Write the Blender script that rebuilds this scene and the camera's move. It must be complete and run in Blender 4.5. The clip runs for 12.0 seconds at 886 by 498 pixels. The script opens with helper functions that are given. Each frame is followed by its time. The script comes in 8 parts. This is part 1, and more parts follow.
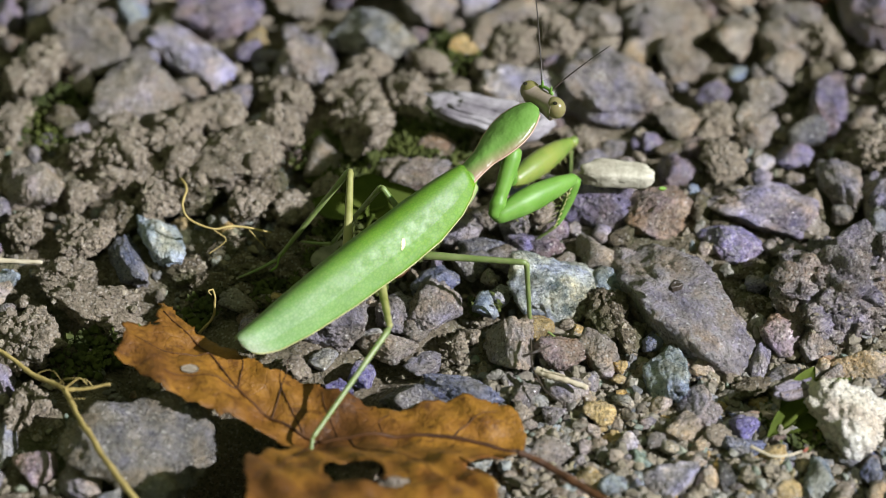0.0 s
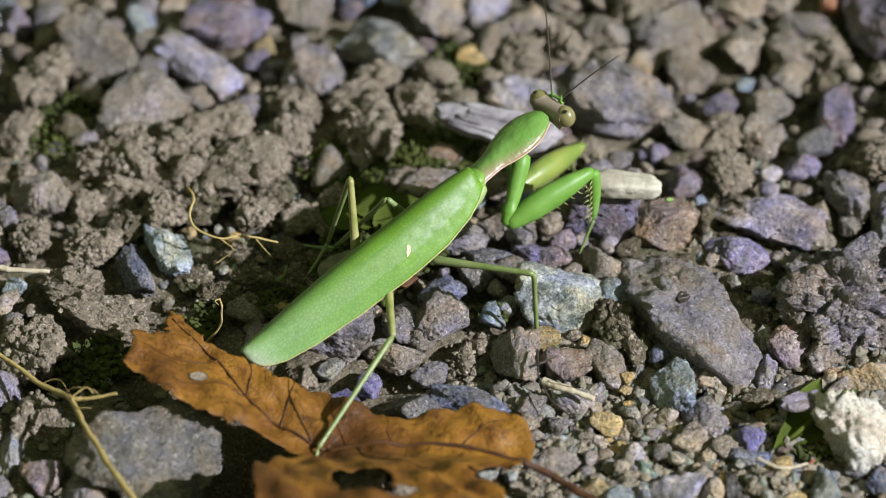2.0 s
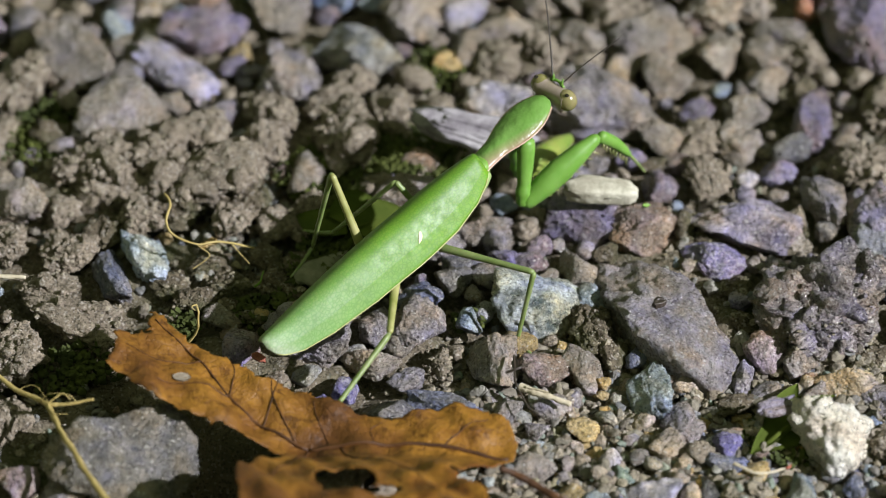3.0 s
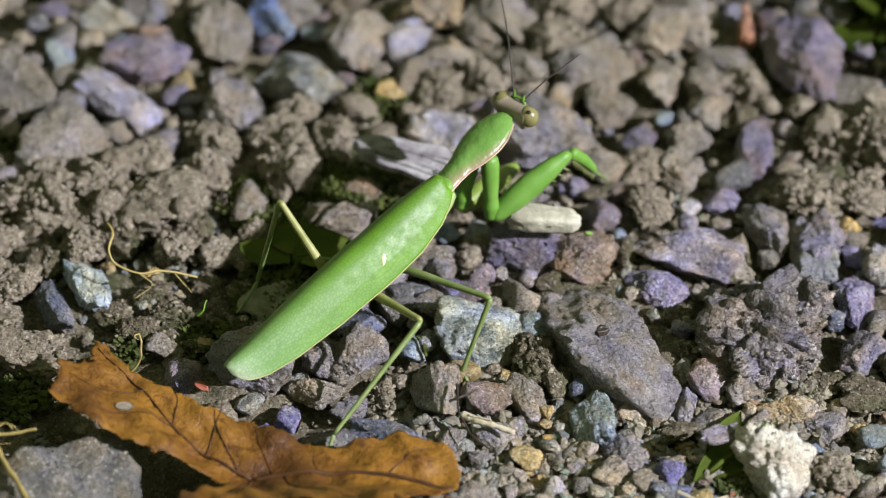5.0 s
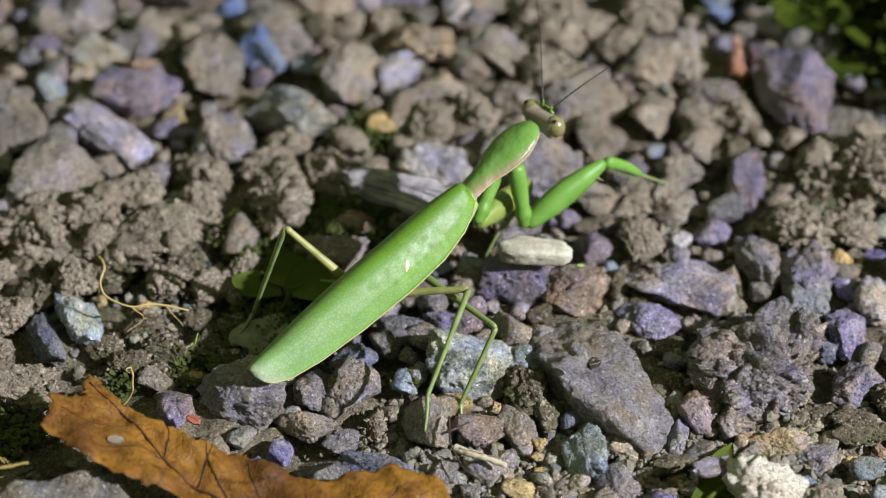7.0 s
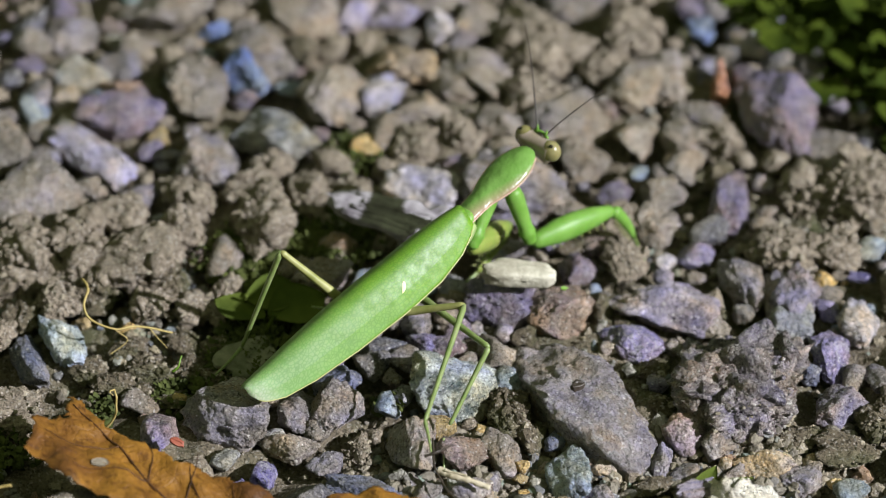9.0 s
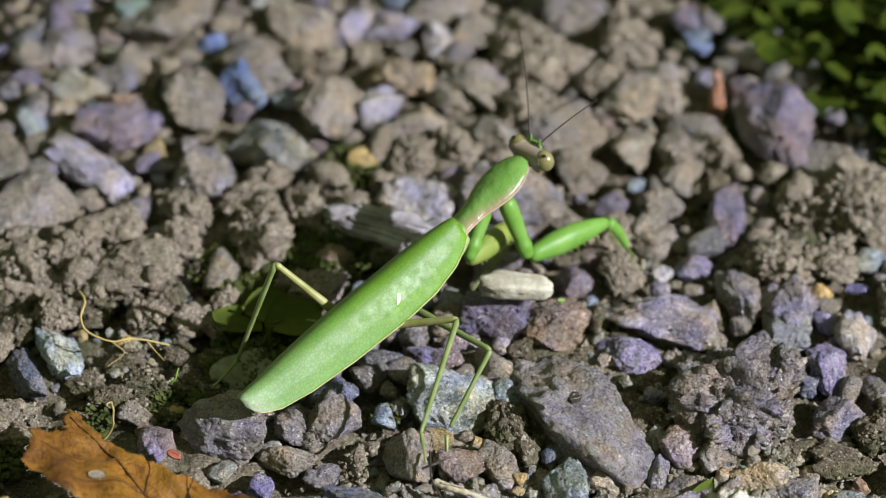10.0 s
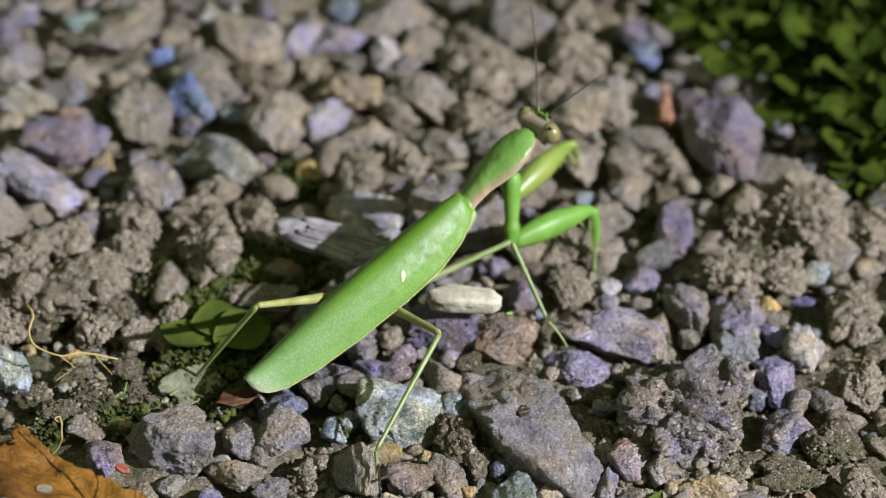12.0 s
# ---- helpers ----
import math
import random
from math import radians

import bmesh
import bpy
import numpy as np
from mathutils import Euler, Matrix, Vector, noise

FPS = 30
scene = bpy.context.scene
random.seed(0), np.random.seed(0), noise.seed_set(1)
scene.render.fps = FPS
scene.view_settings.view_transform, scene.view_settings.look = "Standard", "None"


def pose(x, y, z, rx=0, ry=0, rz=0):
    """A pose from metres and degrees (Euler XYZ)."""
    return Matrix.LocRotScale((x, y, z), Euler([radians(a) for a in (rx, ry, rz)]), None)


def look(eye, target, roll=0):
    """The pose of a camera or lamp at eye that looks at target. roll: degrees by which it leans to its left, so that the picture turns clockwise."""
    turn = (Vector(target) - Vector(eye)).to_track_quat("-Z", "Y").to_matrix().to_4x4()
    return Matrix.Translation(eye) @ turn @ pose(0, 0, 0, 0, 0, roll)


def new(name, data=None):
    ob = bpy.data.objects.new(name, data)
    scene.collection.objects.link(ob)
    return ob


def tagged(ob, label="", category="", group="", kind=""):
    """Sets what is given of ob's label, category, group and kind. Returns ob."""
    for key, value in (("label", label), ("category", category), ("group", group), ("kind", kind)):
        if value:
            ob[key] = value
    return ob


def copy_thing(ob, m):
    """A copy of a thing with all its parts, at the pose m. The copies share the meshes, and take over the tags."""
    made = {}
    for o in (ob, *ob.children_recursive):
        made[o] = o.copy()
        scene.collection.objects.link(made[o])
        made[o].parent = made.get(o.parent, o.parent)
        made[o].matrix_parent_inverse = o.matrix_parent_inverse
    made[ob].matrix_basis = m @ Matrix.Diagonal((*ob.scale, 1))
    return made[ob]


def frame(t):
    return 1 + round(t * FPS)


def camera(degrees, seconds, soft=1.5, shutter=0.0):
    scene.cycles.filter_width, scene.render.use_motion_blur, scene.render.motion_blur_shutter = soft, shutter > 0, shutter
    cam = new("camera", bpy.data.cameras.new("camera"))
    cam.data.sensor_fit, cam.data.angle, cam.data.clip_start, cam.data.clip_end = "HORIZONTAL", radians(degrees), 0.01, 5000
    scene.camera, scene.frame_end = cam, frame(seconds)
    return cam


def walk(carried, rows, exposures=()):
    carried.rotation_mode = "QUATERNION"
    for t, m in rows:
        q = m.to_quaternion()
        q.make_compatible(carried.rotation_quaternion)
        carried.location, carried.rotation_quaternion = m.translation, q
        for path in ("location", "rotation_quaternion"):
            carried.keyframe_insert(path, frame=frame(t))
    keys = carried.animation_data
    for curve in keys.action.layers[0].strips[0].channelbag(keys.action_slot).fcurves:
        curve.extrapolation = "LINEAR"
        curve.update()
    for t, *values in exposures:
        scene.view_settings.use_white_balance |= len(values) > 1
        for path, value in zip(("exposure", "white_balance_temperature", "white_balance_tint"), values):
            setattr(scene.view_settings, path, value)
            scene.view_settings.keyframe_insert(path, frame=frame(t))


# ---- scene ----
# ---- camera ----
EYE = (0.0, -0.44589, 0.40148)
cam = camera(12.0, 12.0, soft=0.65, shutter=0.3)
cam.data.dof.use_dof = True
cam.data.dof.focus_distance = 0.584
cam.data.dof.aperture_fstop = 14.5
walk(cam, [
    (0, pose(*EYE, 48.0000, -0.0000, 0.0000)),
    (0.5, pose(*EYE, 48.0183, -0.1391, 0.1379)),
    (1, pose(*EYE, 48.0459, -0.1341, 0.1367)),
    (1.5, pose(*EYE, 48.1025, -0.1288, 0.2006)),
    (2, pose(*EYE, 48.1415, -0.0808, 0.2003)),
    (2.5, pose(*EYE, 48.1517, -0.0988, 0.1536)),
    (3, pose(*EYE, 48.2190, -0.2647, -0.0613)),
    (3.2, pose(*EYE, 48.2674, -0.2164, -0.2423)),
    (4.8, pose(*EYE, 48.6468, -0.3740, -0.8466)),
    (5, pose(*EYE, 48.6118, -0.6815, -0.7305)),
    (5.5, pose(*EYE, 48.7857, -0.7279, -0.8805)),
    (6, pose(*EYE, 48.8771, -0.7537, -0.8911)),
    (6.5, pose(*EYE, 48.9967, -0.7017, -0.8831)),
    (7, pose(*EYE, 49.0590, -0.6727, -0.8911)),
    (9, pose(*EYE, 49.3650, -0.8188, -1.0556)),
    (9.5, pose(*EYE, 49.5904, -0.7571, -1.0657)),
    (10, pose(*EYE, 49.5320, -0.8268, -1.1041)),
    (10.5, pose(*EYE, 49.5595, -0.8611, -1.1945)),
    (11, pose(*EYE, 49.5848, -0.9235, -1.2655)),
    (11.5, pose(*EYE, 49.6593, -1.0212, -1.3909)),
    (12, pose(*EYE, 49.7269, -1.2074, -1.7001)),
], exposures=[(0.0, 0.1), (1.0, 0.05), (2.5, 0.03), (5.0, 0.06), (6.5, -0.1), (7.0, 0.02), (9.0, 0.08), (9.5, 0.18), (10.0, 0.05), (10.5, -0.1), (11.0, -0.03), (12.0, 0.05)])

# ---- light: a night scene lit by one hand torch ----
night = bpy.data.worlds.new("night")
night.use_nodes = True
scene.world = night
night.node_tree.nodes["Background"].inputs[0].default_value = (0.52, 0.62, 0.34, 1)
night.node_tree.nodes["Background"].inputs[1].default_value = 0.43
torch = new("torch", bpy.data.lights.new("torch", "SPOT"))
torch.data.energy = 470.0
torch.data.color = (0.958, 0.975, 1.04)
torch.data.spot_size, torch.data.spot_blend = radians(34), 0.5
torch.data.shadow_soft_size = 0.02
torch.matrix_world = look((1.63, -0.80, 1.25), (0.012, 0.015, 0.0))


# ---- materials ----
def shader(name):
    m = bpy.data.materials.new(name)
    m.use_nodes = True
    return m, m.node_tree.nodes, m.node_tree.links, m.node_tree.nodes["Principled BSDF"]


def noise_node(nodes, links, vec, scale, detail=6.0, rough=0.6):
    n = nodes.new("ShaderNodeTexNoise")
    n.inputs["Scale"].default_value, n.inputs["Detail"].default_value, n.inputs["Roughness"].default_value = scale, detail, rough
    links.new(vec, n.inputs["Vector"])
    return n.outputs["Fac"]


def ramp(nodes, links, fac, stops):
    r = nodes.new("ShaderNodeValToRGB")
    e = r.color_ramp.elements
    while len(e) < len(stops):
        e.new(0.5)
    for el, (p, c) in zip(e, stops):
        el.position, el.color = p, (*c, 1) if len(c) == 3 else c
    links.new(fac, r.inputs[0])
    return r.outputs[0]


def mix(nodes, links, fac, a, b, mode="MIX"):
    n = nodes.new("ShaderNodeMix")
    n.data_type, n.blend_type = "RGBA", mode
    if isinstance(fac, (int, float)):
        n.inputs[0].default_value = fac
    else:
        links.new(fac, n.inputs[0])
    for socket, v in ((n.inputs[6], a), (n.inputs[7], b)):
        if isinstance(v, tuple):
            socket.default_value = (*v, 1)
        else:
            links.new(v, socket)
    return n.outputs[2]


def maths(nodes, links, op, a, b=0.0):
    n = nodes.new("ShaderNodeMath")
    n.operation = op
    for socket, v in ((n.inputs[0], a), (n.inputs[1], b)):
        if isinstance(v, (int, float)):
            socket.default_value = v
        else:
            links.new(v, socket)
    return n.outputs[0]


def bump(nodes, links, b, height, strength, dist, before=None):
    n = nodes.new("ShaderNodeBump")
    n.inputs["Strength"].default_value, n.inputs["Distance"].default_value = strength, dist
    links.new(height, n.inputs["Height"])
    if before is not None:
        links.new(before, n.inputs["Normal"])
    links.new(n.outputs[0], b.inputs["Normal"])
    return n.outputs[0]


DUST = (0.29, 0.255, 0.195)


def rock_material(name, dark, light, grit=(0.5, 0.48, 0.44), grit_amount=0.25, dust=0.4, rough=0.66, relief=1.0, gloss=0.55, vein=None, contrast=0.8):
    """Broken rock: mottled body, mineral grains, specks painted as glints and pits, a vein if wanted, and dry soil dust
    caught in the hollows.
    """
    dark, light = (tuple(min(0.95, k * c) for k, c in zip((1.22, 1.18, 1.28), some)) for some in (dark, light))
    m, nodes, links, b = shader(name)
    tc = nodes.new("ShaderNodeTexCoord").outputs["Object"]
    info = nodes.new("ShaderNodeObjectInfo").outputs["Random"]
    shift = nodes.new("ShaderNodeVectorMath")
    shift.operation = "ADD"
    links.new(tc, shift.inputs[0])
    comb = nodes.new("ShaderNodeCombineXYZ")
    for k in range(3):
        links.new(maths(nodes, links, "MULTIPLY", info, 0.7 + 1.3 * k), comb.inputs[k])
    links.new(comb.outputs[0], shift.inputs[1])
    p = shift.outputs[0]
    big = noise_node(nodes, links, p, 260, 5, 0.66)
    small = noise_node(nodes, links, p, 1150, 7, 0.74)
    col = ramp(nodes, links, big, [(0.36, tuple(0.85 * c for c in dark)), (0.64, tuple(min(0.95, 1.1 * c) for c in light))])
    mott = ramp(nodes, links, small, [(0.33, (0.5, 0.5, 0.5)), (0.5, (0.97, 0.97, 0.97)), (0.67, (1.5, 1.48, 1.45))])
    col = mix(nodes, links, contrast, col, mott, "MULTIPLY")
    tint = noise_node(nodes, links, p, 150, 4, 0.6)
    cast = ramp(nodes, links, tint, [(0.36, (0.8, 0.84, 1.22)), (0.5, (1, 1, 1)), (0.64, (1.22, 1.03, 0.72))])
    col = mix(nodes, links, 0.9 if contrast > 0.3 else 0.2, col, cast, "MULTIPLY")
    if vein:
        v = noise_node(nodes, links, p, 120, 3, 0.5)
        line = maths(nodes, links, "ABSOLUTE", maths(nodes, links, "SUBTRACT", v, 0.5))
        fac = ramp(nodes, links, line, [(0.0, (0.7, 0.7, 0.7)), (0.018, (0, 0, 0))])
        col = mix(nodes, links, fac, col, vein)
    gn = noise_node(nodes, links, p, 2300, 5, 0.8)
    fac = ramp(nodes, links, gn, [(0.67 - 0.3 * grit_amount, (0, 0, 0)), (0.71 - 0.28 * grit_amount, (0.7, 0.7, 0.7))])
    col = mix(nodes, links, fac, col, grit)
    fine = nodes.new("ShaderNodeTexVoronoi")
    fine.inputs["Scale"].default_value = 3600
    links.new(p, fine.inputs["Vector"])
    sepf = nodes.new("ShaderNodeSeparateColor")
    links.new(fine.outputs["Color"], sepf.inputs[0])
    dn = noise_node(nodes, links, p, 320, 7, 0.68)
    dfac = ramp(nodes, links, dn, [(0.56 - 0.3 * dust, (0, 0, 0)), (0.76 - 0.25 * dust, (1, 1, 1))])
    dfac = maths(nodes, links, "MULTIPLY", dfac, min(1.0, 0.3 + 0.45 * dust))
    tone = mix(nodes, links, small, tuple(0.72 * c for c in DUST), tuple(1.25 * c for c in DUST))
    col = mix(nodes, links, dfac, col, tone)
    # pale specks paint glints into the colour, dark ones the shade in pits
    col = mix(nodes, links, maths(nodes, links, "MULTIPLY", maths(nodes, links, "GREATER_THAN", sepf.outputs[0], 0.965), 0.5), col, (0.7, 0.68, 0.65))
    col = mix(nodes, links, maths(nodes, links, "MULTIPLY", maths(nodes, links, "LESS_THAN", sepf.outputs[1], 0.07), 0.4), col, tuple(0.3 * c for c in dark))
    vary = ramp(nodes, links, info, [(0.0, (0.8, 0.8, 0.82)), (1.0, (1.18, 1.15, 1.1))])
    col = mix(nodes, links, 1.0, col, vary, "MULTIPLY")
    links.new(col, b.inputs["Base Color"])
    wet = ramp(nodes, links, small, [(0.34, (rough - 0.3,) * 3), (0.62, (min(1, rough + 0.12),) * 3)])
    links.new(mix(nodes, links, maths(nodes, links, "GREATER_THAN", sepf.outputs[2], 0.84), wet, (0.16, 0.16, 0.16)), b.inputs["Roughness"])
    b.inputs["Specular IOR Level"].default_value = min(1.0, 1.45 * gloss)
    n1 = bump(nodes, links, b, noise_node(nodes, links, p, 340, 9, 0.68), 1.0, 0.0034 * relief)
    bump(nodes, links, b, noise_node(nodes, links, p, 1500, 4, 0.6), 1.0, 0.0008 * relief, n1)
    return m


def soil_material(name, dark=(0.10, 0.078, 0.055), light=(0.25, 0.21, 0.165), relief=1.0, green=0.0):
    m, nodes, links, b = shader(name)
    tc = nodes.new("ShaderNodeTexCoord").outputs["Object"]
    big = noise_node(nodes, links, tc, 110, 6, 0.65)
    fine = noise_node(nodes, links, tc, 900, 8, 0.75)
    col = ramp(nodes, links, fine, [(0.3, dark), (0.5, tuple((a + c) / 2 for a, c in zip(dark, light))), (0.68, light)])
    tint = ramp(nodes, links, big, [(0.3, (0.78, 0.76, 0.76)), (0.7, (1.15, 1.1, 1.05))])
    col = mix(nodes, links, 1.0, col, tint, "MULTIPLY")
    vor = nodes.new("ShaderNodeTexVoronoi")
    vor.inputs["Scale"].default_value = 3300
    links.new(tc, vor.inputs["Vector"])
    sep = nodes.new("ShaderNodeSeparateColor")
    links.new(vor.outputs["Color"], sep.inputs[0])
    # pale grains double as painted glints; dark cells paint the shade of pits
    pick = maths(nodes, links, "MULTIPLY", maths(nodes, links, "GREATER_THAN", sep.outputs[1], 0.88), 0.4)
    col = mix(nodes, links, pick, col, (0.5, 0.46, 0.42))
    shade_pit = maths(nodes, links, "MULTIPLY", maths(nodes, links, "LESS_THAN", sep.outputs[0], 0.16), 0.55)
    col = mix(nodes, links, shade_pit, col, tuple(0.4 * c for c in dark))
    if green:
        g = ramp(nodes, links, noise_node(nodes, links, tc, 60, 5, 0.6), [(0.62 - 0.25 * green, (0, 0, 0)), (0.7, (1, 1, 1))])
        col = mix(nodes, links, maths(nodes, links, "MULTIPLY", g, 0.85), col, (0.045, 0.062, 0.014))
    links.new(col, b.inputs["Base Color"])
    b.inputs["Roughness"].default_value = 0.92
    b.inputs["Specular IOR Level"].default_value = 0.25
    n1 = bump(nodes, links, b, noise_node(nodes, links, tc, 500, 8, 0.72), 1.0, 0.0011 * relief)
    bump(nodes, links, b, vor.outputs["Distance"], 0.5, 0.0003 * relief, n1)
    return m


ROCKS = {
    "brown": rock_material("brown_rock", (0.20, 0.165, 0.13), (0.33, 0.285, 0.235), dust=0.75),
    "grey": rock_material("grey_rock", (0.15, 0.135, 0.135), (0.29, 0.265, 0.26), dust=0.5),
    "darkgrey": rock_material("dark_grey_rock", (0.095, 0.093, 0.08), (0.18, 0.172, 0.155), dust=0.35, gloss=0.5),
    "slate": rock_material("purple_slate", (0.125, 0.10, 0.15), (0.24, 0.2, 0.26), dust=0.35),
    "slab": rock_material("slab_rock", (0.19, 0.165, 0.16), (0.31, 0.28, 0.265), dust=0.5, grit_amount=0.08, contrast=0.5, relief=0.8, vein=(0.4, 0.38, 0.4), rough=0.62, gloss=0.5),
    "lilac": rock_material("lilac_rock", (0.36, 0.33, 0.38), (0.58, 0.54, 0.58), dust=0.25),
    "lilacgrey": rock_material("lilac_grey_rock", (0.19, 0.165, 0.2), (0.36, 0.325, 0.355), dust=0.35, gloss=0.5),
    "violet": rock_material("violet_rock", (0.125, 0.11, 0.2), (0.27, 0.24, 0.37), dust=0.22, vein=(0.45, 0.43, 0.5), gloss=0.5),
    "blue": rock_material("blue_grey_rock", (0.085, 0.10, 0.15), (0.19, 0.21, 0.28), dust=0.25, gloss=0.55),
    "sky": rock_material("blue_rock", (0.11, 0.17, 0.32), (0.22, 0.30, 0.46), dust=0.15),
    "bluegreen": rock_material("blue_green_rock", (0.15, 0.2, 0.215), (0.34, 0.4, 0.4), dust=0.3, gloss=0.5),
    "greenish": rock_material("greenish_grey_rock", (0.24, 0.25, 0.21), (0.4, 0.4, 0.35), dust=0.35),
    "green": rock_material("green_rock", (0.17, 0.25, 0.19), (0.3, 0.4, 0.32), dust=0.2),
    "speckled": rock_material("speckled_rock", (0.07, 0.1, 0.095), (0.46, 0.5, 0.43), grit=(0.62, 0.65, 0.56), grit_amount=0.28, dust=0.02, rough=0.6, gloss=0.6),
    "ochre": rock_material("ochre_rock", (0.36, 0.26, 0.08), (0.56, 0.43, 0.19), dust=0.2),
    "ochreclod": rock_material("ochre_clod", (0.22, 0.17, 0.09), (0.4, 0.31, 0.19), dust=0.5),
    "tan": rock_material("tan_rock", (0.32, 0.26, 0.16), (0.48, 0.4, 0.28), dust=0.3),
    "rust": rock_material("rust_brown_rock", (0.17, 0.115, 0.075), (0.3, 0.22, 0.16), dust=0.35),
    "pink": rock_material("pinkish_rock", (0.25, 0.17, 0.155), (0.38, 0.29, 0.27), dust=0.5),
    "pale": rock_material("pale_rock", (0.38, 0.35, 0.32), (0.6, 0.56, 0.52), dust=0.35),
    "teal": rock_material("teal_rock", (0.2, 0.27, 0.29), (0.46, 0.53, 0.53), dust=0.1, gloss=0.55),
    "white": rock_material("white_rock", (0.7, 0.63, 0.48), (0.76, 0.71, 0.58), grit=(0.34, 0.29, 0.22), grit_amount=0.05, dust=0.1, relief=1.5, contrast=0.25),
    "orange": rock_material("orange_shard", (0.45, 0.2, 0.1), (0.6, 0.3, 0.17), dust=0.1),
    "clod": soil_material("soil_clod", (0.145, 0.12, 0.09), (0.35, 0.302, 0.238)),
    # green film raised to paint in the greenish light of the mantis's shadow
    "darkclod": soil_material("dark_soil_clod", (0.09, 0.072, 0.05), (0.25, 0.21, 0.15), 1.5, green=0.7),
    "conglomerate": rock_material("soil_conglomerate", (0.125, 0.105, 0.1), (0.26, 0.225, 0.215), dust=0.35, relief=2.4, grit_amount=0.42, rough=0.55),
}
SOIL = soil_material("soil", (0.12, 0.1, 0.068), (0.29, 0.25, 0.185), 1.3, green=0.55)
CRUMB = soil_material("crumb_soil", (0.18, 0.155, 0.11), (0.4, 0.36, 0.28))


def plain_material(name, a, b_, scale, rough=0.5, gloss=0.5, relief=0.0, sheen=0.0, through_light=0.0):
    """Two-tone organic surface with a fine relief."""
    m, nodes, links, b = shader(name)
    tc = nodes.new("ShaderNodeTexCoord").outputs["Object"]
    f = noise_node(nodes, links, tc, scale, 5, 0.6)
    links.new(ramp(nodes, links, f, [(0.35, a), (0.65, b_)]), b.inputs["Base Color"])
    b.inputs["Roughness"].default_value = rough
    b.inputs["Specular IOR Level"].default_value = gloss
    if through_light:
        b.inputs["Subsurface Weight"].default_value = through_light
        b.inputs["Subsurface Radius"].default_value = (0.5, 1.0, 0.2)
        b.inputs["Subsurface Scale"].default_value = 0.0008
    if relief:
        bump(nodes, links, b, noise_node(nodes, links, tc, scale * 4, 4, 0.6), 0.5, relief)
    return m


def wing_material(name, base, rough=0.5, gloss=0.6, net_depth=1.0):
    """Leathery green forewing: a fine net of veins, faint lengthwise streaks, wax, and a bleached tip."""
    m, nodes, links, b = shader(name)
    tc = nodes.new("ShaderNodeTexCoord").outputs["Object"]
    mp = nodes.new("ShaderNodeMapping")
    mp.inputs["Scale"].default_value = (1700, 3000, 900)
    mp.inputs["Rotation"].default_value = (0, 0, 0.5)
    links.new(tc, mp.inputs[0])
    vor = nodes.new("ShaderNodeTexVoronoi")
    vor.feature = "DISTANCE_TO_EDGE"
    vor.inputs["Scale"].default_value = 1.0
    links.new(mp.outputs[0], vor.inputs["Vector"])
    net = ramp(nodes, links, vor.outputs["Distance"], [(0.0, (0, 0, 0)), (0.2, (1, 1, 1))])
    long = nodes.new("ShaderNodeMapping")
    long.inputs["Scale"].default_value = (60, 900, 300)
    links.new(tc, long.inputs[0])
    streak = noise_node(nodes, links, long.outputs[0], 1.0, 4, 0.6)
    f = noise_node(nodes, links, tc, 160, 5, 0.65)
    col = ramp(nodes, links, f, [(0.3, base), (0.7, tuple(1.3 * c for c in base))])
    col = mix(nodes, links, 0.5, col, ramp(nodes, links, streak, [(0.35, (0.78, 0.84, 0.7)), (0.65, (1.2, 1.12, 1.3))]), "MULTIPLY")
    along = nodes.new("ShaderNodeSeparateXYZ")
    links.new(tc, along.inputs[0])
    # the bleached tip runs a little further forward along the outer edge
    reach = maths(nodes, links, "ADD", along.outputs[0], maths(nodes, links, "MULTIPLY", along.outputs[1], 0.9))
    for start, stop, amount, tone in ((-0.014, -0.045, 0.3, (0.3, 0.42, 0.27)), (-0.0385, -0.0437, 0.8, (0.42, 0.4, 0.36))):
        tip = nodes.new("ShaderNodeMapRange")
        tip.interpolation_type = "SMOOTHSTEP"
        tip.inputs["From Min"].default_value, tip.inputs["From Max"].default_value = start, stop
        links.new(reach, tip.inputs["Value"])
        col = mix(nodes, links, maths(nodes, links, "MULTIPLY", tip.outputs[0], amount), col, tone)
    dark = mix(nodes, links, 1.0, col, (0.55, 0.74, 0.5), "MULTIPLY")
    cells = maths(nodes, links, "MULTIPLY", maths(nodes, links, "SUBTRACT", 1.0, net), 0.75 * net_depth)
    col = mix(nodes, links, cells, col, dark)
    links.new(col, b.inputs["Base Color"])
    links.new(ramp(nodes, links, noise_node(nodes, links, tc, 700, 5, 0.7), [(0.35, (rough - 0.06,) * 3), (0.65, (rough + 0.1,) * 3)]), b.inputs["Roughness"])
    b.inputs["Specular IOR Level"].default_value = gloss
    b.inputs["Subsurface Weight"].default_value = 0.12
    b.inputs["Subsurface Radius"].default_value = (0.4, 1.0, 0.15)
    b.inputs["Subsurface Scale"].default_value = 0.0008
    n1 = bump(nodes, links, b, net, 0.2 * net_depth, 0.000012)
    n2 = bump(nodes, links, b, streak, 0.2, 0.00004, n1)
    bump(nodes, links, b, noise_node(nodes, links, tc, 110, 2, 0.5), 0.15, 0.0003, n2)
    return m


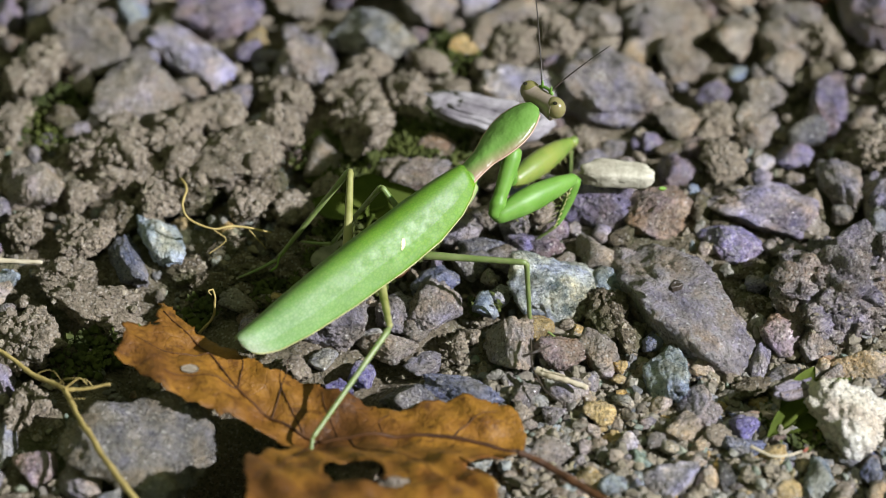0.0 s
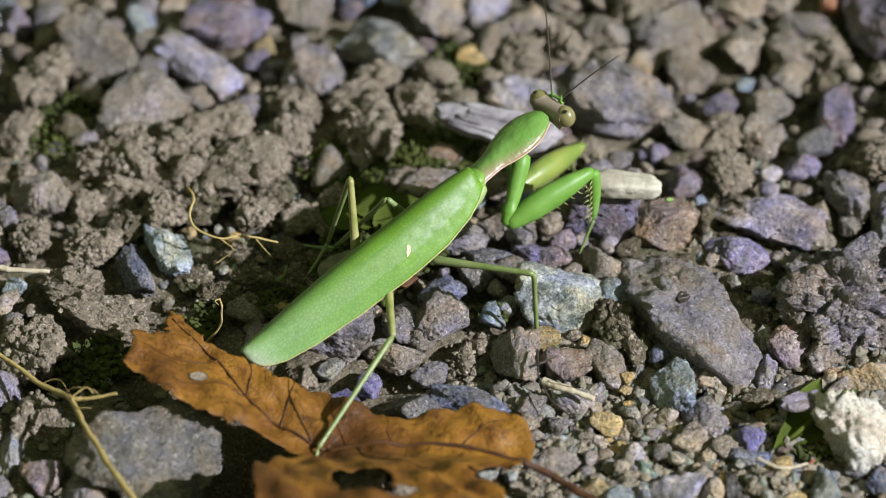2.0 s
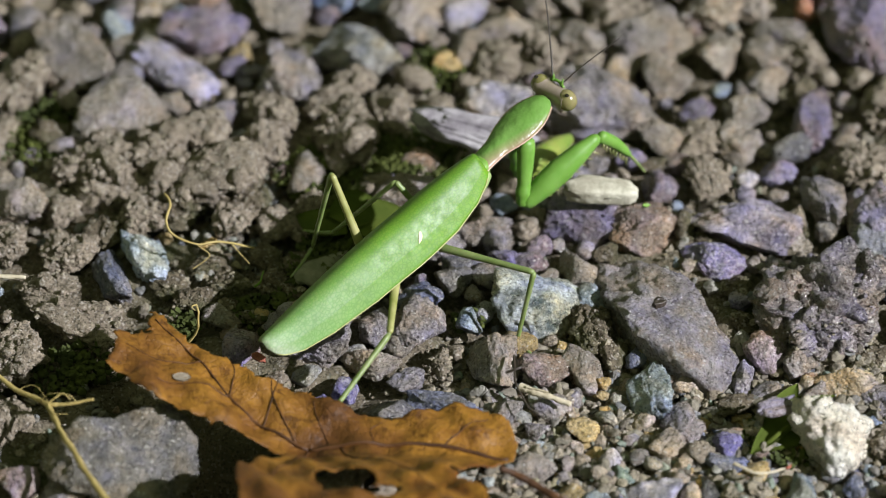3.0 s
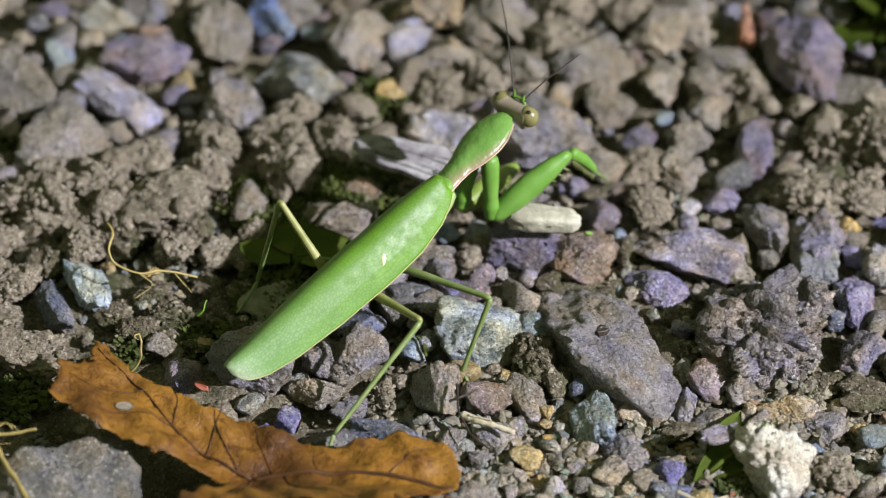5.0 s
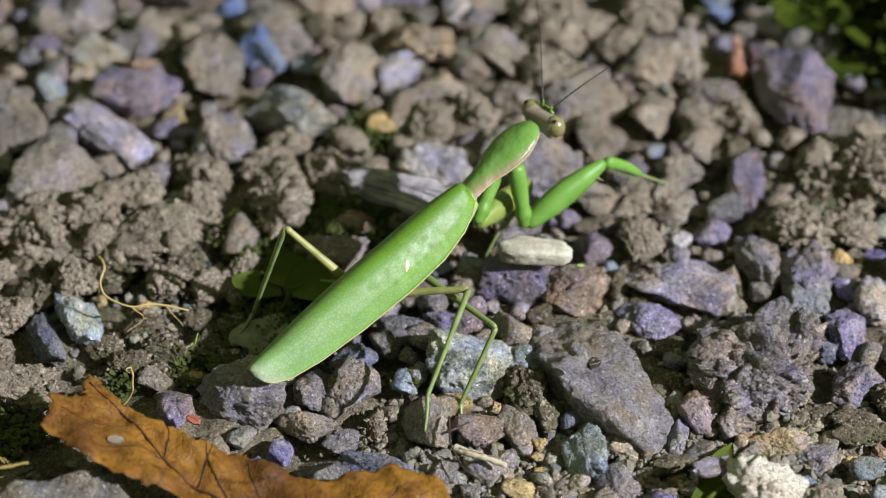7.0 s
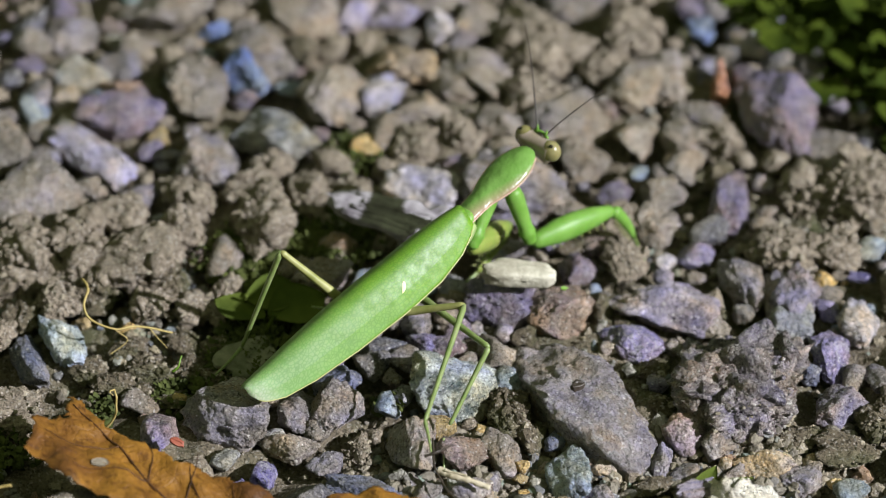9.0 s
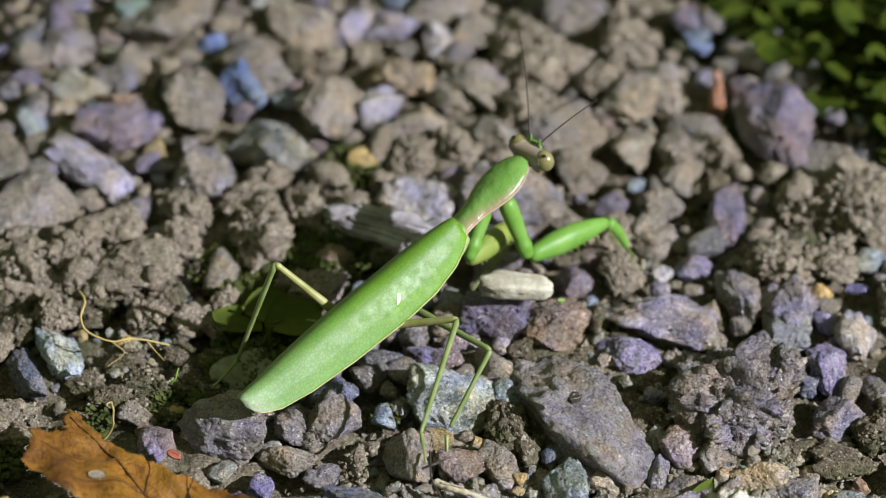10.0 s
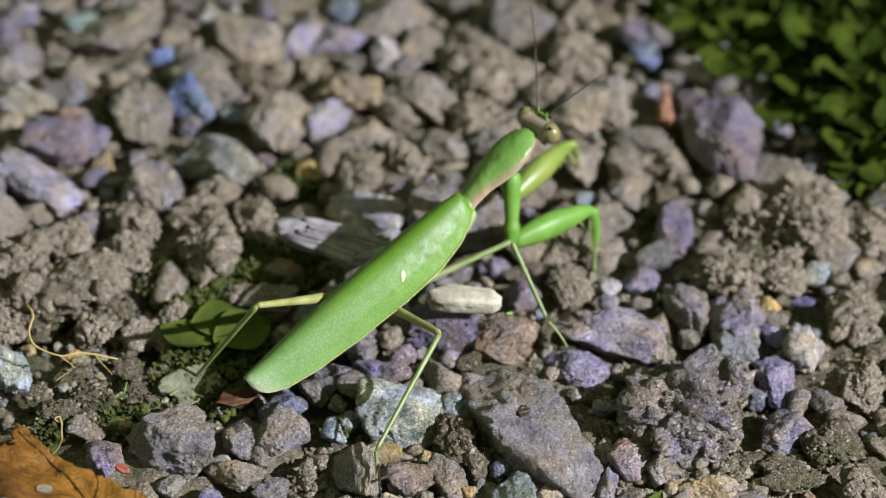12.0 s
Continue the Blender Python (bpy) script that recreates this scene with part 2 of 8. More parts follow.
def dead_leaf_material():
    m, nodes, links, b = shader("dead_leaf_brown")
    tc = nodes.new("ShaderNodeTexCoord").outputs["Object"]
    f = noise_node(nodes, links, tc, 55, 6, 0.6)
    g = noise_node(nodes, links, tc, 800, 6, 0.7)
    col = ramp(nodes, links, f, [(0.3, (0.05, 0.017, 0.004)), (0.42, (0.13, 0.052, 0.007)), (0.55, (0.24, 0.112, 0.013)), (0.72, (0.15, 0.045, 0.006))])
    col = mix(nodes, links, 0.6, col, ramp(nodes, links, g, [(0.3, (0.6, 0.55, 0.5)), (0.7, (1.2, 1.2, 1.2))]), "MULTIPLY")
    links.new(col, b.inputs["Base Color"])
    specks = ramp(nodes, links, noise_node(nodes, links, tc, 420, 7, 0.8), [(0.38, (0.35, 0.28, 0.25)), (0.48, (1, 1, 1)), (0.62, (1, 1, 1)), (0.72, (1.35, 1.25, 1.1))])
    col = mix(nodes, links, 0.85, col, specks, "MULTIPLY")
    b.inputs["Roughness"].default_value = 0.55
    b.inputs["Specular IOR Level"].default_value = 0.35
    vor = nodes.new("ShaderNodeTexVoronoi")
    vor.feature = "DISTANCE_TO_EDGE"
    vor.inputs["Scale"].default_value = 650
    links.new(tc, vor.inputs["Vector"])
    net = ramp(nodes, links, vor.outputs["Distance"], [(0.0, (0, 0, 0)), (0.08, (1, 1, 1))])
    col = mix(nodes, links, net, mix(nodes, links, 1.0, col, (0.84, 0.8, 0.76), "MULTIPLY"), col)
    links.new(col, b.inputs["Base Color"])
    n0 = bump(nodes, links, b, net, 0.3, 0.00015)
    n1 = bump(nodes, links, b, noise_node(nodes, links, tc, 260, 6, 0.65), 0.7, 0.0009, n0)
    bump(nodes, links, b, g, 0.4, 0.0002, n1)
    return m


GREEN = plain_material("mantis_green", (0.106, 0.224, 0.030), (0.152, 0.277, 0.053), 220, 0.45, 0.35, 0.0001, through_light=0.2)
LEG_GREEN = plain_material("leg_green", (0.115, 0.165, 0.042), (0.185, 0.225, 0.085), 300, 0.4, 0.5, 0.0001, through_light=0.2)
FORE_GREEN = plain_material("foreleg_green", (0.09, 0.205, 0.024), (0.13, 0.26, 0.046), 260, 0.46, 0.3, 0.0001, through_light=0.2)
FORE_OLIVE = plain_material("far_foreleg_olive", (0.115, 0.19, 0.03), (0.2, 0.235, 0.05), 200, 0.4, 0.5, 0.0001, through_light=0.2)
OLIVE = plain_material("thigh_olive", (0.175, 0.185, 0.045), (0.29, 0.28, 0.11), 300, 0.42, 0.5, 0.0001)
PINK = plain_material("margin_pink", (0.357, 0.230, 0.170), (0.468, 0.323, 0.238), 300, 0.4, 0.5)
CREAM = plain_material("margin_cream", (0.319, 0.319, 0.115), (0.395, 0.370, 0.166), 300, 0.4, 0.5)
SPOT = plain_material("wing_spot_cream", (0.52, 0.47, 0.2), (0.62, 0.57, 0.28), 300, 0.5, 0.4)
EYE_BROWN = plain_material("eye_olive_brown", (0.125, 0.12, 0.025), (0.19, 0.165, 0.075), 170, 0.2, 0.55, through_light=0.15)
HEAD_MAT = plain_material("head_mauve", (0.2, 0.165, 0.11), (0.27, 0.215, 0.18), 400, 0.35, 0.5)
BLACK = plain_material("dark_brown", (0.02, 0.014, 0.01), (0.04, 0.028, 0.02), 500, 0.5, 0.5)
PUPIL = plain_material("pupil_black", (0.012, 0.009, 0.006), (0.02, 0.015, 0.01), 500, 0.08, 0.7)
HORN = plain_material("spine_brown", (0.16, 0.2, 0.05), (0.3, 0.28, 0.12), 500, 0.4, 0.5)
BELLY = plain_material("belly_green", (0.225, 0.315, 0.105), (0.315, 0.375, 0.165), 300, 0.45, 0.5)


def shield_material():
    """Green neck shield that turns pinkish along its flanks towards the back."""
    m, nodes, links, b = shader("neck_shield")
    tc = nodes.new("ShaderNodeTexCoord").outputs["Object"]
    f = noise_node(nodes, links, tc, 220, 5, 0.6)
    col = ramp(nodes, links, f, [(0.35, (0.085, 0.19, 0.03)), (0.65, (0.13, 0.25, 0.055))])
    xyz = nodes.new("ShaderNodeSeparateXYZ")
    links.new(tc, xyz.inputs[0])
    back = nodes.new("ShaderNodeMapRange")
    back.inputs["From Min"].default_value, back.inputs["From Max"].default_value = 0.0092, -0.003
    across = maths(nodes, links, "MULTIPLY", xyz.outputs[1], 3.2)
    links.new(maths(nodes, links, "ADD", across, maths(nodes, links, "ADD", xyz.outputs[0], maths(nodes, links, "MULTIPLY", xyz.outputs[2], 6.0))), back.inputs["Value"])
    col = mix(nodes, links, maths(nodes, links, "MULTIPLY", back.outputs[0], 0.9), col, (0.32, 0.17, 0.15))
    links.new(col, b.inputs["Base Color"])
    b.inputs["Roughness"].default_value, b.inputs["Specular IOR Level"].default_value = 0.33, 0.36
    bump(nodes, links, b, noise_node(nodes, links, tc, 330, 3, 0.5), 0.7, 0.0007)
    return m


SHIELD = shield_material()
WING = wing_material("forewing_green", (0.085, 0.172, 0.014), 0.5, 0.42)
WING_BAND = wing_material("forewing_band", (0.09, 0.187, 0.01), 0.5, 0.26, 0.8)
LEAF = dead_leaf_material()
VEIN = plain_material("dead_leaf_vein", (0.035, 0.014, 0.005), (0.075, 0.03, 0.008), 400, 0.6, 0.3, 0.0002)
ROOT = plain_material("root_yellow", (0.25, 0.185, 0.06), (0.41, 0.315, 0.12), 400, 0.6, 0.35, 0.0003)
STRAW = plain_material("straw_pale", (0.383, 0.323, 0.221), (0.527, 0.468, 0.357), 500, 0.7, 0.3, 0.0003)
BARK = plain_material("weathered_chip", (0.128, 0.112, 0.128), (0.337, 0.315, 0.329), 260, 0.7, 0.35, 0.0006)
BONE = plain_material("bleached_stick", (0.248, 0.225, 0.170), (0.506, 0.478, 0.386), 260, 0.65, 0.35, 0.0004)
MOSS = plain_material("moss_green", (0.026, 0.034, 0.009), (0.072, 0.084, 0.018), 300, 0.8, 0.2, 0.0004)
WEED = plain_material("weed_leaf_green", (0.015, 0.026, 0.003), (0.046, 0.062, 0.006), 90, 0.85, 0.06, 0.0004)
SHADE_LEAF = plain_material("shade_leaf_green", (0.04, 0.058, 0.010), (0.085, 0.105, 0.02), 90, 0.85, 0.06, 0.0004)
PAPER = plain_material("grey_papery_leaf", (0.1, 0.11, 0.065), (0.24, 0.23, 0.17), 330, 0.75, 0.25, 0.0004)
RED = plain_material("red_fragment", (0.225, 0.053, 0.030), (0.315, 0.105, 0.068), 500, 0.5, 0.4)
BRIGHT = plain_material("fresh_leaf_bit", (0.096, 0.202, 0.014), (0.134, 0.240, 0.024), 400, 0.45, 0.4)


# ---- mesh helpers ----
MM = 0.001


def hashed(i, j, k):
    n = (i.astype(np.int64) * 374761393 + j.astype(np.int64) * 668265263 + k.astype(np.int64) * 1274126177) & 0xFFFFFFFF
    n = ((n ^ (n >> 13)) * 1274126177) & 0xFFFFFFFF
    return ((n ^ (n >> 16)) & 0xFFFF) / 65535.0


def value_noise(p):
    """Smooth noise from -1 to 1 at the rows of p."""
    f = np.floor(p)
    i, u = f.astype(int), p - f
    u = u * u * u * (u * (u * 6 - 15) + 10)
    out = 0
    for a in (0, 1):
        for b in (0, 1):
            for c in (0, 1):
                w = (u[:, 0] if a else 1 - u[:, 0]) * (u[:, 1] if b else 1 - u[:, 1]) * (u[:, 2] if c else 1 - u[:, 2])
                out = out + w * hashed(i[:, 0] + a, i[:, 1] + b, i[:, 2] + c)
    return 2 * out - 1


def fbm(p, octaves=4, gain=0.5):
    total, amp = 0, 1.0
    for o in range(octaves):
        total = total + amp * value_noise(p * 2.03**o + 17.3 * o)
        amp *= gain
    return total


def mesh_of(name, verts, faces, material, smooth=True):
    me = bpy.data.meshes.new(name)
    me.from_pydata([tuple(v) for v in np.asarray(verts, float)], [], [tuple(int(i) for i in f) for f in faces])
    me.materials.append(material)
    if smooth:
        me.polygons.foreach_set("use_smooth", [True] * len(me.polygons))
    me.update()
    return me


def part(name, verts, faces, material, parent, label="", smooth=True):
    ob = new(name, mesh_of(name, verts, faces, material, smooth))
    ob.parent = parent
    if label:
        tagged(ob, label)
    return ob


ICO = {}


def ico(level):
    if level not in ICO:
        bm = bmesh.new()
        bmesh.ops.create_icosphere(bm, subdivisions=level, radius=1.0)
        ICO[level] = (np.array([v.co[:] for v in bm.verts]), np.array([[v.index for v in f.verts] for f in bm.faces]))
        bm.free()
    return ICO[level]


def rock_verts(seed, size, level, kind):
    """A broken stone (facets of a random convex body, worn edges, pitted) or a crumbly clod, with half-sizes size."""
    rng = np.random.default_rng(seed)
    d, faces = ico(level)
    soft = kind in ("clod", "darkclod", "ochreclod", "conglomerate")
    n = rng.normal(size=(22 if kind == "speckled" else 18 if soft else 8 + int(rng.integers(0, 5)), 3))
    h = rng.uniform(0.58, 0.95, len(n))
    if kind == "slab":
        # a worn oblong block: two long sides, two blunt ends, clipped corners
        n = np.array([(1, 0.1, 0.45), (-1, 0.05, 0), (0, 1, 0.1), (0.05, -1, -0.2), (0.12, 0.05, 1), (0, 0, -1), (0.8, 0.6, 0.5), (0.75, -0.6, 0), (-0.7, -0.6, -0.1), (-0.75, 0.6, 0), (0.25, 0.75, 0.6), (0.42, 0.2, 0.9), (-0.5, -0.15, 0.85), (0.45, -0.95, 0.1), (-0.4, 0.9, 0.1)])
        h = np.array([1, 1, 0.66, 0.66, 0.42, 0.5, 0.98, 1.0, 0.96, 0.92, 0.7, 0.56, 0.6, 0.74, 0.7])
    n /= np.linalg.norm(n, axis=1)[:, None]
    power = 26 if kind == "slab" else 6 if soft else 22 if kind not in ("grey", "pale", "white", "brown", "speckled", "pink") else 9 if kind in ("speckled", "pink") else 14
    r = ((np.maximum(d @ n.T, 0) / h) ** power).sum(1) ** (-1 / power)
    p = d * np.minimum(r, 1.3)[:, None]
    lo, hi = p.min(0), p.max(0)
    p = (p - (lo + hi) / 2) / ((hi - lo) / 2)
    off = rng.uniform(0, 90, 3)
    if soft:
        # lumps that have broken apart along cracks
        many = 34 if kind == "conglomerate" else 20
        seeds = rng.normal(size=(many, 3))
        seeds *= (rng.uniform(0.75, 1.05, many) / np.linalg.norm(seeds, axis=1))[:, None]
        bent = p + 0.16 * np.stack([fbm(p * 4 + off + 7 * a, 2) for a in range(3)], 1)
        far = np.sqrt(((bent[:, None] - seeds[None]) ** 2).sum(2))
        first = far.argmin(1)
        near = np.partition(far, 1, axis=1)
        crack = np.exp(-(((near[:, 1] - near[:, 0]) / 0.09) ** 2))
        k = 0.15 * fbm(p * 1.5 + off, 3) + rng.uniform(-0.13, 0.1, many)[first] * (1 - crack) - 0.2 * crack
        k = k + 0.09 * fbm(p * 5 + off, 3) + 0.07 * fbm(p * 11 + off, 3) + 0.035 * fbm(p * 30 + off, 2)
    elif kind == "white":
        k = 0.16 * fbm(p * 1.8 + off, 3) + 0.2 * np.abs(fbm(p * 3 + off, 3)) + 0.07 * np.abs(fbm(p * 11 + off, 3)) + 0.02 * fbm(p * 26 + off, 2)
    elif kind == "darkgrey":
        k = 0.1 * fbm(p * 1.5 + off, 3) + 0.05 * fbm(p * 5 + off, 3) + 0.06 * np.abs(fbm(p * 13 + off, 3)) + 0.02 * fbm(p * 28 + off, 2)
    elif kind == "slab":
        k = 0.12 * fbm(p * 1.3 + off, 3) + 0.07 * fbm(p * 4 + off, 3) - 0.06 * np.abs(fbm(p * 8 + off, 3)) + 0.016 * fbm(p * 24 + off, 2)
    else:
        k = 0.11 * fbm(p * 1.5 + off, 3) + 0.07 * fbm(p * 4 + off, 3) - 0.075 * np.abs(fbm(p * 8 + off, 3)) + 0.016 * fbm(p * 24 + off, 2)
    p = p * (1 + k)[:, None]
    p = p / np.abs(p).max(0)
    if soft and level > 3:
        return p * np.asarray(size) * 0.92, faces
    return p * np.asarray(size), faces


def cluster(seed, core, size, count, chunks=0):
    """Angular crumbs, and first a few big chunks, stuck all over a clod's core."""
    rng = np.random.default_rng(seed)
    verts, tris, n = [], [], 0
    for k in range(count):
        if k < chunks:
            share, level = rng.uniform(0.34, 0.52), 4
        else:
            share, level = (rng.uniform(0.14, 0.26), 3) if k < chunks + count // 6 else (rng.uniform(0.045, 0.13), 2)
        small, sf = ico(level)
        at = core[int(rng.integers(len(core)))]
        if at[2] < -0.3 * size[2] or (k < chunks and at[2] < 0.1 * size[2]):
            continue
        m = rng.normal(size=(9, 3))
        m /= np.linalg.norm(m, axis=1)[:, None]
        r = ((np.maximum(small @ m.T, 0) / rng.uniform(0.55, 0.95, 9)) ** 20).sum(1) + 1e-9
        q = small * np.minimum(r ** (-0.05), 1.3)[:, None] * share * size.min() * rng.uniform(0.8, 1.3, 3)
        q = q * (1 + 0.12 * fbm(small * 2.2 + k, 2) - (0.1 * np.abs(fbm(small * 6 + k, 3)) if level > 2 else 0))[:, None] + at * (1.0 - 0.5 * share)
        verts.append(q)
        tris.append(sf + n)
        n += len(q)
    return np.vstack(verts), np.vstack(tris)


def tube(points, radii, sides=10, flat=1.0, caps=True):
    """A swept tube along points with a radius at each; flat squeezes it along its side axis."""
    pts, rad = np.asarray(points, float), np.asarray(radii, float)
    tan = np.gradient(pts, axis=0)
    tan /= np.linalg.norm(tan, axis=1)[:, None] + 1e-12
    ref = np.array([0, 0, 1.0]) if abs(tan[0][2]) < 0.9 else np.array([1.0, 0, 0])
    verts = []
    for q, t, r in zip(pts, tan, rad):
        side = np.cross(ref, t)
        side /= np.linalg.norm(side) + 1e-12
        up = np.cross(t, side)
        ref = up
        for k in range(sides):
            a = 2 * math.pi * k / sides
            verts.append(q + r * (math.cos(a) * side * flat + math.sin(a) * up))
    faces, n = [], len(pts)
    for i in range(n - 1):
        for k in range(sides):
            a, b = i * sides + k, i * sides + (k + 1) % sides
            faces.append((a, b, b + sides, a + sides))
    if caps:
        faces.append(tuple(range(sides - 1, -1, -1)))
        faces.append(tuple((n - 1) * sides + k for k in range(sides)))
    return np.array(verts), faces


def smooth_path(points, n=24):
    """A smooth curve through the points (Catmull-Rom)."""
    p = np.asarray(points, float)
    p = np.vstack([2 * p[0] - p[1], p, 2 * p[-1] - p[-2]])
    out = []
    m = len(p) - 3
    for s in np.linspace(0, m - 1e-6, n):
        i, u = int(s), s - int(s)
        a, b, c, d = p[i : i + 4]
        out.append(0.5 * (2 * b + (c - a) * u + (2 * a - 5 * b + 4 * c - d) * u**2 + (3 * b - a - 3 * c + d) * u**3))
    return np.array(out)


def profile(x, xs, ys):
    return np.interp(x, xs, ys)


# ---- the ground: one sheet to the horizon ----
def ground_height(x, y):
    p = np.stack([x, y, 0 * x], 1)
    near = np.exp(-((x / 0.5) ** 2 + (y / 0.5) ** 2))
    # a hollow added under the fallen leaf so that the gap there stays dark
    shade_pit = 0.015 * np.exp(-(((x + 0.0285) / 0.011) ** 2 + ((y + 0.0405) / 0.010) ** 2))
    return near * (0.0022 * fbm(p * 55, 3) + 0.0011 * fbm(p * 260, 3)) - 0.0012 + (1 - near) * 0.01 * fbm(p * 3, 2) - shade_pit


def build_ground():
    fine_x, fine_y = np.arange(-0.11, 0.1501, 0.0011), np.arange(-0.085, 0.1301, 0.0011)
    grow = 0.004 * (1.32 ** np.arange(1, 34) - 1) / 0.32
    gx = np.r_[fine_x[0] - grow[::-1], fine_x, fine_x[-1] + grow]
    gy = np.r_[fine_y[0] - grow[::-1], fine_y, fine_y[-1] + grow]
    xx, yy = np.meshgrid(gx, gy)
    x, y = xx.ravel(), yy.ravel()
    verts = np.stack([x, y, ground_height(x, y)], 1)
    w = len(gx)
    i = (np.arange(len(gy) - 1)[:, None] * w + np.arange(w - 1)).ravel()
    faces = np.stack([i, i + 1, i + w + 1, i + w], 1)
    ob = new("ground", mesh_of("ground", verts, faces, SOIL))
    return tagged(ob, "dark damp soil under loose gravel, mossy in places", "ground", kind="structure")


ground = build_ground()

# ---- stones ----
WORDS = {
    "brown": "dusty brown stone lying in the gravel",
    "grey": "dusty grey angular stone lying in the gravel",
    "darkgrey": "dark grey rough stone lying in the gravel",
    "slate": "purple-grey angular slaty stone lying in the gravel",
    "slab": "large smooth grey slab of stone with pale veins",
    "lilac": "pale lilac angular stone lying in the gravel",
    "lilacgrey": "lilac-grey rough angular stone lying in the gravel",
    "violet": "violet-blue stone with pale streaks among the gravel",
    "blue": "dark blue-grey stone lying among the gravel",
    "sky": "clear blue stone lying far back in the gravel",
    "bluegreen": "blue-green grey angular stone among the gravel",
    "greenish": "pale greenish-grey angular stone among the gravel",
    "green": "small pale green pebble among the gravel",
    "speckled": "white and green speckled stone under the mantis's feet",
    "ochre": "small ochre yellow pebble among the gravel",
    "ochreclod": "yellowish-brown crumbly lump among the gravel",
    "tan": "tan weathered stone lying among the gravel",
    "rust": "rust-brown broken stone lying among the gravel",
    "pink": "dull pinkish stone lying among the gravel",
    "pale": "pale dusty stone lying among the gravel",
    "teal": "pale teal-grey angular stone among soil clods",
    "white": "rough white crystalline stone beside a green blade",
    "orange": "orange shard standing between the stones",
    "clod": "crumbly lump of dry brown soil",
    "darkclod": "dark damp crumbly lump of soil",
    "conglomerate": "big purple-brown lump of soil and grit",
}
PLACED, CLODS = [], []


def stone(x, y, z, half, turn, kind, seed, level=4, tilt=0.0):
    """A stone with its middle at x, y, z and its half-sizes, all in millimetres."""
    name = "soil_clod" if "clod" in kind else "soil_lump" if kind == "conglomerate" else "stone"
    verts, faces = rock_verts(seed, np.array(half) * MM, level, kind)
    ob = new(name, mesh_of(name, verts, faces, ROCKS[kind]))
    ob.matrix_basis = pose(x * MM, y * MM, z * MM, tilt, 0.6 * tilt, turn)
    if name != "stone" and level > 3:
        v, f = cluster(seed + 7000, verts, np.array(half) * MM, 190 if kind == "conglomerate" else 130 if level > 4 else 50, 16 if kind == "conglomerate" else 5 if level > 4 else 0)
        tagged(part("grit_crust", v, f, ROCKS[kind], ob), kind="stuff")
    if name != "stone" and level > 3:
        CLODS.append((ob, verts))
    PLACED.append((x, y, 0.5 * (half[0] + half[1])))
    return tagged(ob, WORDS[kind], "soil lump" if name != "stone" else "stone", group="loose gravel stones" if name == "stone" else "soil clods")


